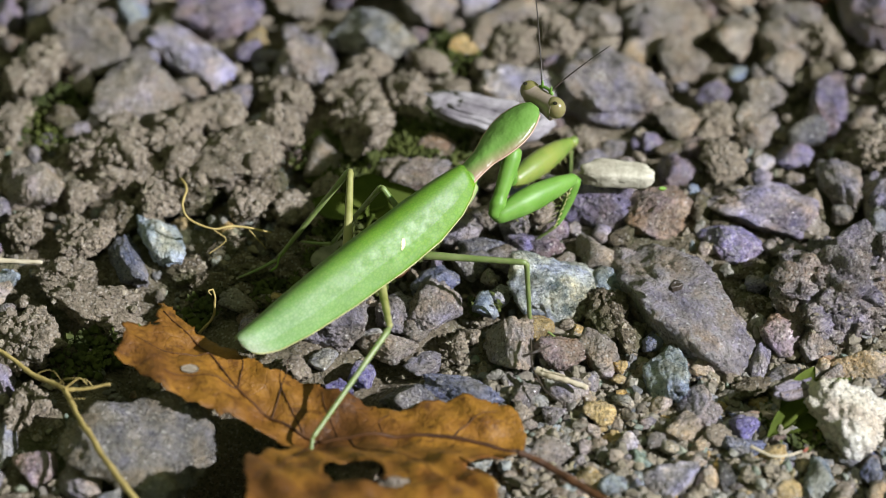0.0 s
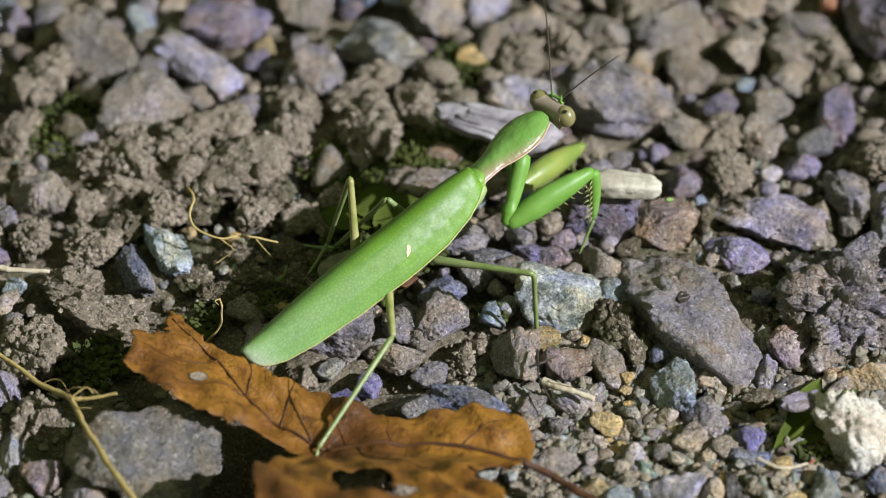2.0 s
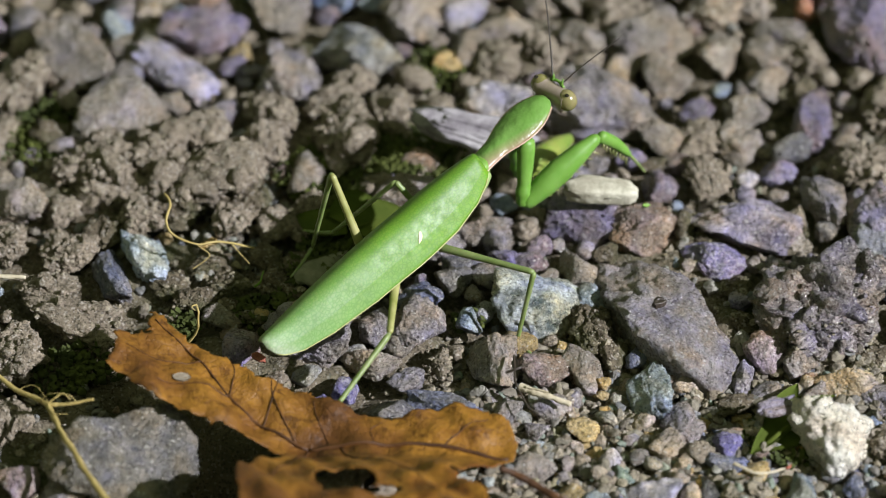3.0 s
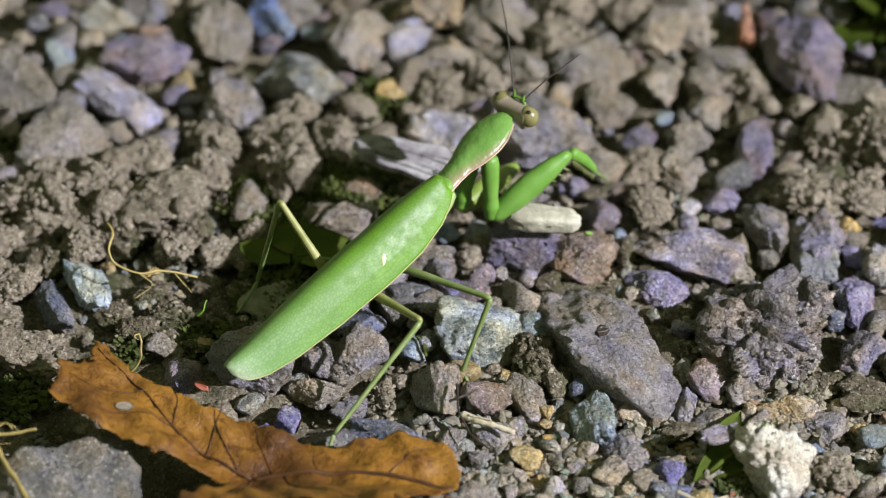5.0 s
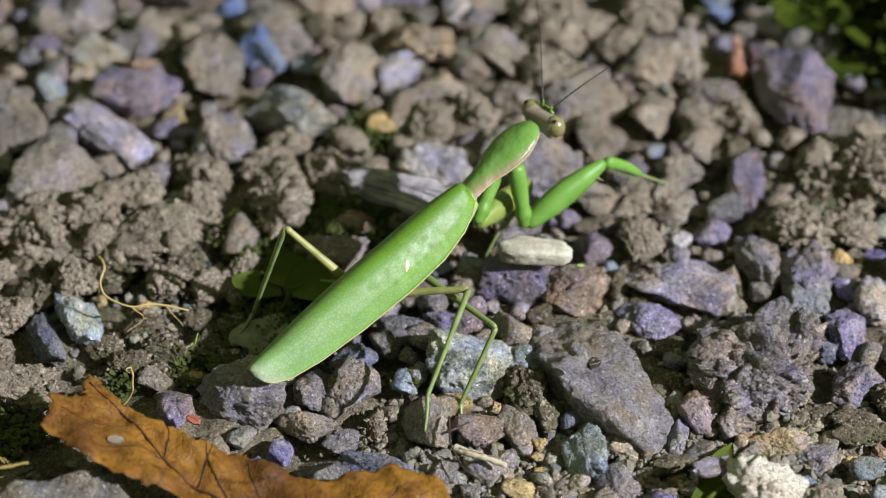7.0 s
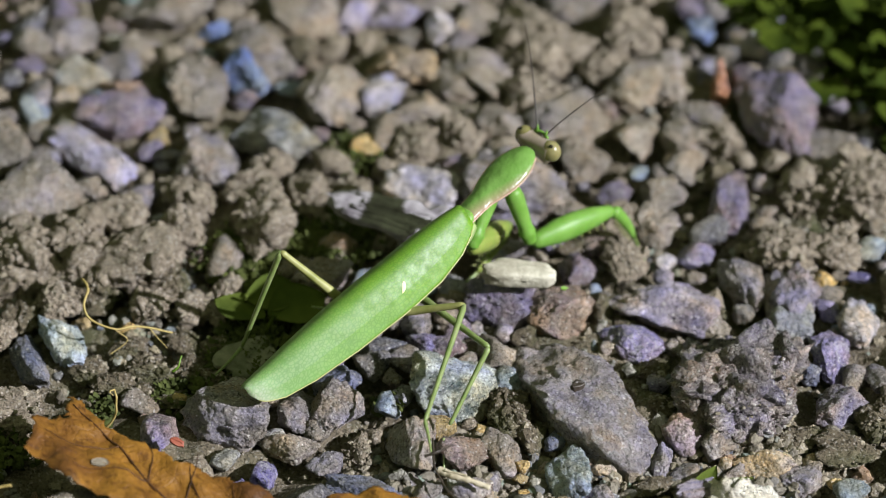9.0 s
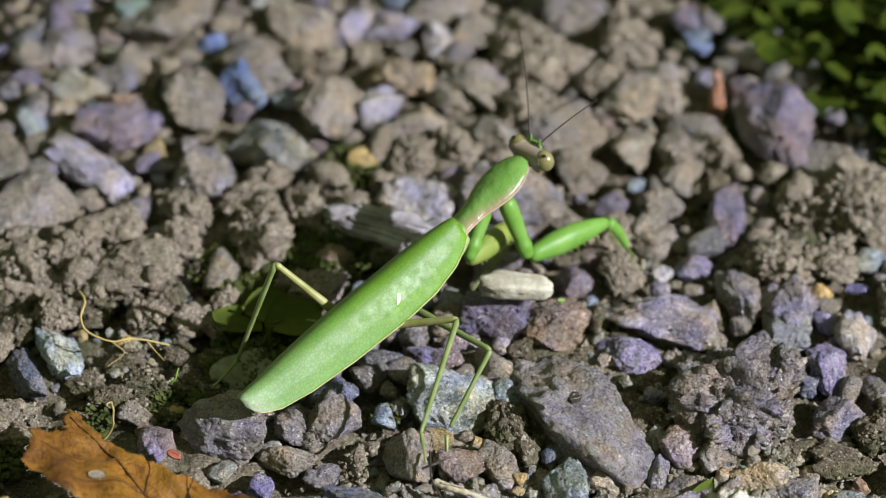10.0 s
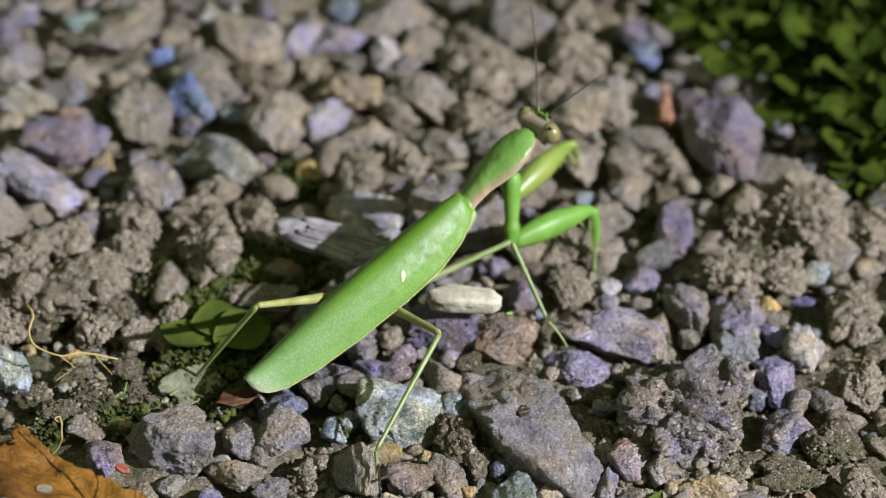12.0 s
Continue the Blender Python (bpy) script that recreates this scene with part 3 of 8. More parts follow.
def lay_stones():
    stone(-52.4, 44.0, 2.1, (7.1, 6.9, 4.9), 0, "brown", 1, 5)
    stone(-65.8, 52.1, 1.0, (3.3, 2.8, 2.4), 90, "slate", 2, 4)
    stone(-34.0, 50.2, 1.4, (7.1, 4.7, 3.4), 0, "slate", 3, 5)
    stone(-37.1, 41.6, 1.4, (8.4, 4.2, 2.4), -52, "lilac", 4, 5)
    stone(-28.0, 46.4, 0.6, (2.1, 1.9, 1.5), 90, "ochre", 5, 3)
    stone(-20.6, 39.8, 1.7, (6.6, 4.9, 4.1), 90, "grey", 6, 5)
    stone(-10.5, 46.6, 1.4, (7.8, 5.2, 4.0), -18, "greenish", 7, 5)
    stone(-22.9, 31.6, 1.5, (6.1, 4.8, 3.5), 90, "clod", 8, 5)
    stone(-45.7, 30.8, 2.1, (8.9, 6.9, 5.0), 21, "brown", 9, 5)
    stone(-60.9, 37.9, 1.6, (7.7, 5.4, 3.9), 90, "clod", 10, 5)
    stone(-63.0, 26.8, 1.1, (6.9, 3.8, 2.7), 90, "clod", 11, 5)
    stone(-31.5, 17.7, 2.3, (9.8, 9.5, 5.6), 90, "clod", 12, 5)
    stone(-45.0, 16.8, 2.1, (8.6, 7.3, 4.9), 90, "clod", 13, 5)
    for x, y, half, turn, seed in ((-38.5, 21.5, (6.5, 5.5, 4.6), 30, 301), (-37.5, 15.0, (5.5, 4.6, 4.2), 70, 302), (-50.5, 19.5, (5.0, 4.4, 4.0), 10, 303), (-24.5, 22.5, (5.2, 4.6, 4.2), 50, 304), (-41.0, 8.2, (4.4, 3.8, 3.0), 20, 305), (-27.5, 7.2, (4.6, 3.6, 2.8), 60, 306), (-47.0, 24.0, (4.2, 3.6, 3.2), 80, 307), (-33.0, 26.0, (5.6, 4.2, 3.6), 0, 308)):
        stone(x, y, 1.6, half, turn, "clod", seed, 5)
    for x, y, half, turn, seed in ((-21.0, 7.5, (4.2, 3.4, 2.6), 20, 321), (-16.8, 12.0, (3.4, 2.7, 2.2), 70, 322), (-17.5, 6.0, (2.8, 2.4, 1.8), 0, 323)):
        stone(x, y, 1.0, half, turn, "clod", seed, 4)
    stone(-25.6, 12.2, 1.2, (7.2, 4.9, 2.9), 90, "darkclod", 14, 5)
    stone(-37.0, 12.1, 1.2, (6.6, 6.1, 3.0), 90, "darkclod", 15, 5)
    stone(-11.9, 26.0, 1.8, (11.4, 5.8, 4.2), 82, "clod", 16, 5)
    stone(-15.4, 33.3, 1.1, (4.6, 4.5, 2.6), 0, "clod", 17, 5)
    stone(-3.6, 14.2, 1.1, (4.9, 3.6, 2.6), 0, "grey", 18, 5)
    stone(-11.3, 39.2, 1.1, (4.6, 4.5, 2.6), 0, "clod", 19, 5)
    stone(-5.4, 32.9, 1.4, (7.5, 4.6, 3.3), 90, "clod", 20, 5)
    stone(-59.1, 13.1, 1.5, (4.8, 4.7, 3.5), 90, "brown", 21, 5)
    stone(-59.6, 3.1, 1.1, (5.6, 3.8, 2.7), 90, "clod", 22, 5)
    stone(-51.0, 1.3, 1.1, (5.3, 4.6, 2.7), 35, "clod", 23, 5)
    stone(-46.1, 5.9, 0.8, (4.4, 3.7, 2.0), 90, "darkclod", 24, 4)
    stone(-52.4, 10.6, 1.0, (4.0, 3.6, 2.3), 90, "clod", 25, 4)
    stone(-39.7, 0.6, 1.2, (6.0, 3.5, 2.9), -79, "teal", 26, 5)
    stone(-44.3, -3.8, 0.9, (5.9, 2.5, 2.1), -70, "blue", 27, 5)
    stone(-61.3, -7.1, 0.6, (2.8, 1.8, 1.5), 90, "bluegreen", 28, 4)
    stone(-53.7, -6.9, 0.9, (5.7, 3.9, 2.2), 0, "clod", 29, 5)
    stone(-47.7, -13.7, 1.3, (10.3, 5.1, 3.0), -20, "clod", 30, 5)
    stone(-57.8, -20.5, 1.7, (8.6, 5.6, 4.1), 90, "clod", 31, 5)
    stone(-36.3, -5.3, 0.6, (3.6, 3.2, 1.4), 0, "darkclod", 32, 4)
    stone(-30.8, -0.6, 0.6, (3.6, 3.2, 1.4), 0, "darkclod", 33, 4)
    stone(-41.3, -43.6, 2.6, (10.6, 8.5, 6.1), -11, "darkgrey", 34, 5)
    stone(-59.1, -40.5, 0.6, (5.2, 1.7, 1.5), 90, "greenish", 35, 5)
    stone(-54.9, -45.8, 1.1, (3.6, 3.2, 2.6), 90, "pink", 36, 4)
    stone(-56.8, -34.6, 1.2, (5.1, 4.3, 2.9), 90, "clod", 37, 5)
    stone(-47.9, -48.3, 0.9, (4.4, 3.0, 2.2), -34, "grey", 38, 5)
    stone(-15.7, 7.2, 0.7, (2.4, 2.4, 1.7), 0, "brown", 39, 4)
    stone(-7.3, -21.9, 0.9, (4.3, 3.0, 2.1), 0, "brown", 40, 5)
    stone(-3.0, -25.2, 0.8, (2.8, 2.6, 1.8), 0, "grey", 41, 4)
    stone(-4.9, -31.5, 1.0, (3.9, 3.2, 2.3), 0, "darkgrey", 42, 5)
    stone(-11.2, -26.8, 0.7, (2.4, 2.0, 1.7), 90, "violet", 43, 4)
    stone(-14.4, -29.8, 0.7, (2.8, 2.1, 1.6), -29, "violet", 44, 4)
    stone(-10.5, -19.2, 0.5, (2.4, 1.7, 1.2), 0, "greenish", 45, 4)
    stone(-6.5, -14.4, 1.2, (4.2, 3.6, 2.8), -56, "grey", 46, 5)
    stone(-1.5, -13.9, 1.5, (4.9, 4.4, 3.5), 90, "grey", 47, 5)
    stone(-1.1, -8.7, 1.0, (3.6, 3.3, 2.3), 0, "blue", 48, 4)
    stone(2.8, -29.9, 1.0, (6.3, 3.2, 2.3), -13, "blue", 49, 5)
    stone(0.5, -33.5, 0.7, (3.5, 2.5, 1.8), 18, "blue", 50, 4)
    stone(5.1, -33.0, 0.5, (1.9, 1.7, 1.2), 0, "greenish", 51, 4)
    stone(9.4, -22.3, 1.3, (6.2, 3.7, 3.1), -84, "grey", 52, 5)
    stone(15.9, -10.4, 1.8, (6.9, 5.9, 4.3), 16, "speckled", 53, 5)
    stone(5.3, -0.7, 0.7, (3.6, 2.3, 1.7), 0, "blue", 54, 4)
    stone(1.3, 3.7, 1.1, (4.5, 3.8, 2.7), 0, "grey", 55, 5)
    stone(7.8, 6.9, 1.0, (4.9, 3.3, 2.4), 0, "grey", 56, 5)
    stone(11.7, 0.5, 0.7, (3.7, 2.3, 1.7), -17, "violet", 57, 4)
    stone(-3.8, -18.3, 0.7, (2.4, 2.3, 1.7), 0, "brown", 58, 4)
    stone(2.0, -21.5, 0.5, (3.6, 1.7, 1.2), 90, "clod", 59, 4)
    stone(3.9, 44.7, 0.9, (3.5, 3.0, 2.2), 0, "ochre", 60, 4)
    stone(11.8, 32.7, 1.5, (6.4, 4.9, 3.7), -39, "pale", 61, 5)
    stone(-6.9, 16.4, 0.8, (3.4, 3.2, 2.0), 90, "clod", 62, 4)
    stone(25.5, 32.0, 2.2, (9.2, 7.2, 5.2), -25, "grey", 63, 5)
    stone(17.1, 47.0, 1.3, (5.2, 4.7, 3.0), 90, "clod", 64, 5)
    stone(10.2, 43.5, 1.4, (5.8, 4.6, 3.3), 90, "clod", 65, 5)
    stone(-2.1, 52.8, 0.9, (4.2, 3.9, 2.2), 0, "brown", 66, 5)
    stone(12.5, 52.5, 1.2, (5.2, 3.9, 2.8), 0, "brown", 67, 5)
    stone(33.7, 48.7, 1.5, (7.8, 6.2, 3.5), 0, "brown", 68, 5)
    stone(23.5, 49.6, 1.3, (4.4, 3.8, 3.2), 90, "brown", 69, 4)
    stone(43.8, 46.3, 1.2, (5.0, 3.5, 3.0), 90, "brown", 70, 4)
    stone(51.0, 45.8, 1.2, (3.8, 3.8, 2.8), 90, "brown", 71, 4)
    stone(56.5, 45.7, 1.3, (5.2, 4.1, 3.0), 90, "clod", 72, 5)
    stone(65.6, 51.2, 2.3, (12.0, 6.6, 5.4), -68, "slate", 73, 5)
    stone(56.7, 31.2, 1.2, (8.4, 3.3, 2.8), 85, "slate", 74, 5)
    stone(51.1, 40.5, 1.1, (4.5, 3.6, 2.6), 90, "brown", 75, 4)
    stone(39.8, 32.9, 0.8, (2.9, 2.8, 2.0), 0, "slate", 76, 4)
    stone(30.6, 22.3, 0.6, (1.9, 1.7, 1.4), 90, "violet", 77, 3)
    stone(34.5, 27.0, 0.9, (4.0, 3.8, 2.2), 0, "brown", 78, 5)
    stone(39.9, 27.0, 0.9, (5.7, 3.8, 2.2), 19, "clod", 79, 5)
    stone(41.1, 17.2, 1.2, (4.9, 4.3, 2.8), 90, "clod", 80, 5)
    stone(51.1, 19.6, 0.7, (3.1, 2.4, 1.7), 0, "violet", 81, 4)
    stone(46.7, 18.0, 0.5, (1.7, 1.6, 1.2), 0, "pale", 82, 3)
    stone(45.5, 7.4, 1.6, (8.9, 5.3, 3.8), -14, "lilacgrey", 83, 5)
    stone(57.4, 12.8, 1.2, (6.2, 3.4, 2.8), -81, "grey", 84, 5)
    stone(62.1, 9.3, 1.0, (5.5, 2.9, 2.4), 90, "lilacgrey", 85, 5)
    stone(22.4, 8.9, 1.4, (6.4, 4.5, 3.3), -18, "slate", 86, 5)
    stone(30.8, 5.6, 1.4, (5.1, 4.5, 3.2), 0, "rust", 87, 5)
    stone(40.6, -0.8, 1.2, (4.9, 4.0, 2.8), 0, "violet", 88, 5)
    stone(47.3, 33.2, 1.1, (3.8, 3.7, 2.7), 90, "brown", 89, 4)
    stone(46.1, 25.8, 0.9, (3.8, 3.5, 2.2), 90, "brown", 90, 4)
    stone(62.3, 20.4, 1.2, (4.9, 4.1, 2.8), 90, "clod", 91, 5)
    stone(53.0, 4.2, 0.7, (2.4, 2.4, 1.7), 0, "brown", 92, 4)
    stone(20.3, 22.7, 0.8, (5.0, 3.5, 2.0), 0, "clod", 93, 5)
    stone(21.8, 17.7, 0.7, (2.9, 2.4, 1.7), 0, "grey", 94, 4)
    stone(33.7, 16.1, 1.0, (3.4, 2.9, 2.4), 90, "slate", 95, 4)
    stone(33.9, -15.0, 1.6, (15.6, 7.0, 3.9), -63, "slab", 96, 5)
    stone(55.8, -11.3, 2.8, (12.2, 11.6, 6.8), 41, "conglomerate", 97, 5)
    stone(53.7, -2.7, 0.9, (4.5, 3.7, 2.2), 26, "conglomerate", 98, 5)
    stone(46.8, -19.0, 1.1, (3.8, 3.2, 2.7), 90, "pink", 99, 4)
    stone(51.7, -20.8, 1.0, (3.2, 2.8, 2.3), 90, "grey", 100, 4)
    stone(23.3, -14.7, 1.1, (7.1, 5.2, 2.7), -63, "darkclod", 101, 5)
    stone(21.6, -22.6, 1.0, (3.4, 3.1, 2.5), 90, "brown", 102, 4)
    stone(16.1, -23.2, 1.0, (3.7, 3.4, 2.5), 0, "rust", 103, 5)
    stone(26.0, -19.4, 0.7, (3.7, 2.8, 1.7), 90, "darkclod", 104, 4)
    stone(29.1, -19.8, 0.5, (1.7, 1.6, 1.2), 90, "blue", 105, 3)
    stone(30.7, -27.2, 1.1, (6.0, 3.2, 2.7), -75, "bluegreen", 106, 5)
    stone(34.4, -32.6, 0.9, (3.1, 2.6, 2.1), -78, "grey", 107, 4)
    stone(21.2, -34.5, 0.6, (2.5, 2.1, 1.5), 0, "ochre", 108, 4)
    stone(32.8, -37.0, 0.8, (2.9, 2.8, 2.0), 0, "tan", 109, 4)
    stone(35.8, -34.6, 0.8, (2.6, 2.3, 1.8), 76, "tan", 110, 4)
    stone(41.4, -37.9, 0.7, (3.0, 2.4, 1.7), -17, "violet", 111, 4)
    stone(40.9, -41.3, 0.6, (3.5, 2.0, 1.4), -8, "blue", 112, 4)
    stone(43.8, -23.9, 0.6, (4.5, 1.7, 1.4), 84, "grey", 113, 4)
    stone(46.7, -27.1, 0.7, (2.3, 2.2, 1.6), 0, "grey", 114, 4)
    stone(42.3, -29.5, 0.6, (3.5, 3.1, 1.4), 0, "darkclod", 115, 4)
    stone(54.7, -37.7, 2.7, (6.4, 6.4, 6.4), 0, "white", 116, 5)
    stone(57.7, -25.5, 1.0, (4.4, 3.3, 2.5), -38, "tan", 117, 5)
    stone(50.4, -47.1, 1.0, (3.5, 2.7, 2.3), 90, "bluegreen", 118, 4)
    stone(57.5, -45.0, 0.6, (2.2, 1.6, 1.3), 90, "blue", 119, 4)
    stone(30.7, -47.6, 1.0, (4.2, 3.4, 2.4), 0, "pale", 120, 5)
    stone(26.5, -43.1, 0.5, (1.8, 1.6, 1.2), 0, "green", 121, 4)
    stone(24.9, -39.6, 0.6, (2.2, 1.8, 1.5), 90, "pale", 122, 4)
    stone(14.2, -41.9, 0.8, (3.6, 2.5, 1.8), 0, "brown", 123, 5)
    stone(38.3, -46.9, 0.5, (3.7, 1.5, 1.3), -81, "darkgrey", 124, 4)
    stone(42.6, -45.3, 0.5, (2.3, 1.8, 1.3), 0, "pink", 125, 4)
    stone(46.0, -44.7, 0.5, (1.9, 1.8, 1.3), 0, "grey", 126, 4)
    stone(17.5, -29.7, 0.8, (3.1, 2.7, 2.0), 0, "grey", 127, 4)
    stone(11.3, -30.8, 0.8, (2.7, 2.7, 2.0), 90, "grey", 128, 4)
    stone(15.1, -34.4, 0.5, (1.9, 1.8, 1.3), 0, "grey", 129, 4)
    stone(21.1, -40.3, 0.4, (1.5, 1.3, 1.0), 0, "brown", 130, 3)
    stone(28.8, -39.3, 0.5, (1.5, 1.5, 1.1), 0, "grey", 131, 3)
    stone(34.8, -40.3, 0.5, (1.5, 1.5, 1.1), 0, "tan", 132, 3)
    stone(35.3, -46.9, 0.6, (2.4, 1.7, 1.4), 90, "tan", 133, 4)
    stone(19.8, -46.9, 0.5, (2.3, 1.8, 1.3), 0, "ochre", 134, 4)
    stone(26.1, -48.4, 0.5, (1.6, 1.5, 1.1), 90, "blue", 135, 3)
    stone(45.8, -49.0, 0.5, (3.0, 1.8, 1.3), 0, "ochre", 136, 4)
    stone(-15.8, 61.5, 2.6, (6.0, 4.0, 3.0), -83, "sky", 137, 5)
    stone(-22.6, 57.0, 1.8, (7.8, 5.0, 4.2), -86, "brown", 138, 5)
    stone(-13.8, 66.1, 2.0, (6.7, 6.5, 4.6), 0, "brown", 139, 5)
    stone(-2.0, 55.6, 1.8, (6.5, 5.4, 4.2), 56, "brown", 140, 5)
    stone(5.2, 56.6, 1.2, (4.1, 3.6, 2.8), 60, "pale", 141, 4)
    stone(8.8, 63.7, 1.3, (7.5, 5.4, 3.1), -11, "ochreclod", 142, 5)
    stone(-5.5, 76.0, 1.5, (6.4, 6.1, 3.5), 0, "brown", 143, 5)
    stone(1.5, 77.3, 1.0, (6.0, 3.9, 2.3), 90, "lilacgrey", 144, 5)
    stone(7.7, 76.8, 1.0, (5.1, 3.4, 2.5), 0, "lilacgrey", 145, 5)
    stone(16.0, 81.7, 1.6, (7.1, 5.2, 3.7), 0, "brown", 146, 5)
    stone(-26.7, 77.1, 1.7, (9.3, 5.5, 4.1), 32, "brown", 147, 5)
    stone(-32.2, 80.9, 1.0, (3.9, 3.4, 2.5), 0, "green", 148, 4)
    stone(-39.3, 61.5, 1.2, (5.3, 3.9, 2.8), 0, "greenish", 149, 5)
    stone(-33.8, 57.5, 0.9, (4.5, 3.0, 2.2), -34, "pink", 150, 5)
    stone(-42.4, 72.0, 1.2, (4.4, 4.0, 2.9), 0, "grey", 151, 5)
    stone(-31.7, 68.1, 1.0, (4.2, 4.0, 2.3), 0, "brown", 152, 5)
    stone(-34.1, 63.6, 1.2, (4.6, 3.7, 2.8), 43, "grey", 153, 5)
    stone(-20.1, 72.7, 0.7, (2.9, 2.3, 1.6), 0, "sky", 154, 4)
    stone(15.4, 73.7, 1.0, (3.4, 2.9, 2.4), 90, "pale", 155, 4)
    stone(21.6, 75.0, 1.1, (4.8, 4.7, 2.7), 0, "brown", 156, 5)
    stone(30.2, 66.7, 2.0, (9.8, 8.2, 4.8), -28, "clod", 157, 5)
    stone(28.9, 54.2, 1.5, (7.3, 6.3, 3.6), 0, "clod", 158, 5)
    stone(21.2, 60.5, 1.4, (6.0, 5.8, 3.4), 90, "brown", 159, 5)
    stone(16.9, 59.5, 1.1, (4.6, 4.2, 2.6), 90, "brown", 160, 5)
    stone(36.3, 79.5, 1.6, (5.4, 5.1, 3.7), 0, "brown", 161, 5)
    stone(44.2, 71.3, 1.8, (7.4, 5.9, 4.2), 90, "clod", 162, 5)
    stone(44.5, 59.1, 1.4, (6.0, 5.8, 3.4), 90, "brown", 163, 5)
    stone(55.3, 73.6, 0.9, (3.8, 2.5, 2.1), 90, "sky", 164, 4)
    stone(63.5, 68.9, 0.9, (5.8, 2.6, 2.1), -63, "pale", 165, 5)
    stone(53.5, 50.3, 1.0, (4.9, 4.2, 2.4), 0, "brown", 166, 5)
    stone(57.2, 56.9, 2.0, (3.3, 1.4, 4.9), 90, "orange", 167, 4)
    stone(50.5, 41.7, 0.6, (3.4, 2.8, 1.5), 90, "lilac", 168, 4)
    stone(49.7, 60.7, 1.3, (6.2, 4.2, 3.0), 90, "brown", 169, 5)
    stone(39.5, 63.5, 1.3, (5.3, 4.8, 3.0), 90, "clod", 170, 5)
    stone(6.5, 47.2, 1.1, (4.6, 3.6, 2.6), 90, "brown", 171, 4)
    stone(35.9, 40.5, 1.1, (4.5, 4.1, 2.6), 90, "brown", 172, 5)
    stone(75.6, 31.8, 2.3, (9.7, 7.7, 5.5), 90, "clod", 173, 5)
    stone(68.4, 34.8, 1.5, (7.9, 4.9, 3.5), 90, "clod", 174, 5)
    stone(72.8, 43.0, 1.3, (6.1, 4.1, 3.0), -87, "brown", 175, 5)
    stone(84.6, 29.7, 1.4, (7.5, 4.6, 3.3), 90, "clod", 176, 5)
    stone(80.0, 24.9, 1.1, (4.7, 4.1, 2.7), 90, "brown", 177, 5)
    stone(63.9, 19.6, 1.3, (6.8, 5.5, 3.1), 0, "clod", 178, 5)
    stone(64.9, 9.1, 1.5, (5.3, 4.3, 3.6), -83, "lilacgrey", 179, 5)
    stone(69.7, 13.5, 0.6, (1.9, 1.8, 1.4), 90, "ochre", 180, 3)
    stone(69.5, 7.8, 0.7, (2.4, 2.1, 1.7), 90, "violet", 181, 4)
    stone(73.7, 3.4, 1.2, (4.6, 3.4, 2.9), 90, "pale", 182, 4)
    stone(75.0, 14.6, 0.4, (2.3, 1.3, 0.9), 0, "violet", 183, 4)
    stone(71.3, 19.6, 1.2, (5.2, 5.0, 3.0), 90, "clod", 184, 5)
    stone(69.0, -2.3, 1.1, (6.1, 3.1, 2.6), -84, "violet", 185, 5)
    stone(65.4, -5.2, 0.7, (2.8, 2.2, 1.6), -39, "blue", 186, 4)
    stone(63.3, 3.5, 1.1, (4.1, 3.5, 2.5), 0, "greenish", 187, 5)
    stone(69.3, -13.0, 1.2, (4.1, 4.0, 2.9), 0, "lilacgrey", 188, 5)
    stone(81.2, 11.3, 1.4, (7.9, 4.8, 3.4), 90, "clod", 189, 5)
    stone(81.1, -4.8, 1.2, (5.8, 4.0, 2.9), 90, "clod", 190, 5)
    stone(75.7, -8.0, 0.9, (2.8, 2.8, 2.0), 90, "grey", 191, 4)
    stone(75.7, -16.2, 1.0, (5.2, 5.1, 2.3), 0, "darkclod", 192, 5)
    stone(70.0, -22.4, 0.8, (5.9, 4.2, 1.9), 0, "darkclod", 193, 5)
    stone(64.0, -19.3, 0.6, (3.2, 3.2, 1.4), 90, "darkclod", 194, 4)
    stone(79.2, -24.3, 1.0, (4.4, 4.3, 2.5), 90, "clod", 195, 5)
    stone(62.5, -28.6, 0.8, (3.1, 2.7, 2.0), 0, "grey", 196, 4)
    stone(63.3, -37.7, 1.0, (4.3, 3.8, 2.4), 90, "clod", 197, 5)
    stone(3.8, -4.4, 0.8, (2.8, 2.8, 2.0), 90, "darkgrey", 198, 4)
    stone(10.3, 4.0, 0.9, (2.8, 2.4, 2.0), 90, "grey", 199, 4)
    stone(14.2, -0.6, 0.7, (3.6, 2.2, 1.6), 0, "slate", 200, 4)
    stone(-16.7, -15.5, 1.8, (6.5, 5.9, 4.3), 0, "grey", 201, 5)
    stone(-16.6, -24.0, 0.7, (2.3, 2.3, 1.6), 0, "greenish", 202, 4)
    stone(-20.5, -25.7, 0.7, (3.0, 2.9, 1.7), 0, "clod", 203, 4)
    stone(-6.4, -38.5, 0.8, (3.5, 2.7, 1.9), 0, "blue", 204, 4)
    stone(-25.7, -17.4, 1.0, (4.7, 2.8, 2.4), 90, "slate", 205, 4)
    stone(-32.5, -8.3, 0.6, (3.8, 3.3, 1.5), 0, "darkclod", 206, 5)
    stone(-28.4, -11.9, 0.7, (3.2, 2.3, 1.7), 0, "brown", 207, 4)
    stone(-20.8, -14.7, 0.6, (2.0, 1.8, 1.3), 0, "grey", 208, 4)
    stone(-27.5, -4.4, 0.8, (4.4, 4.3, 1.9), 0, "darkclod", 209, 5)
    stone(-21.5, -5.4, 0.7, (4.2, 3.6, 1.7), 37, "darkclod", 210, 5)
    stone(-24.1, -11.1, 0.5, (3.6, 2.7, 1.2), 0, "darkclod", 211, 4)
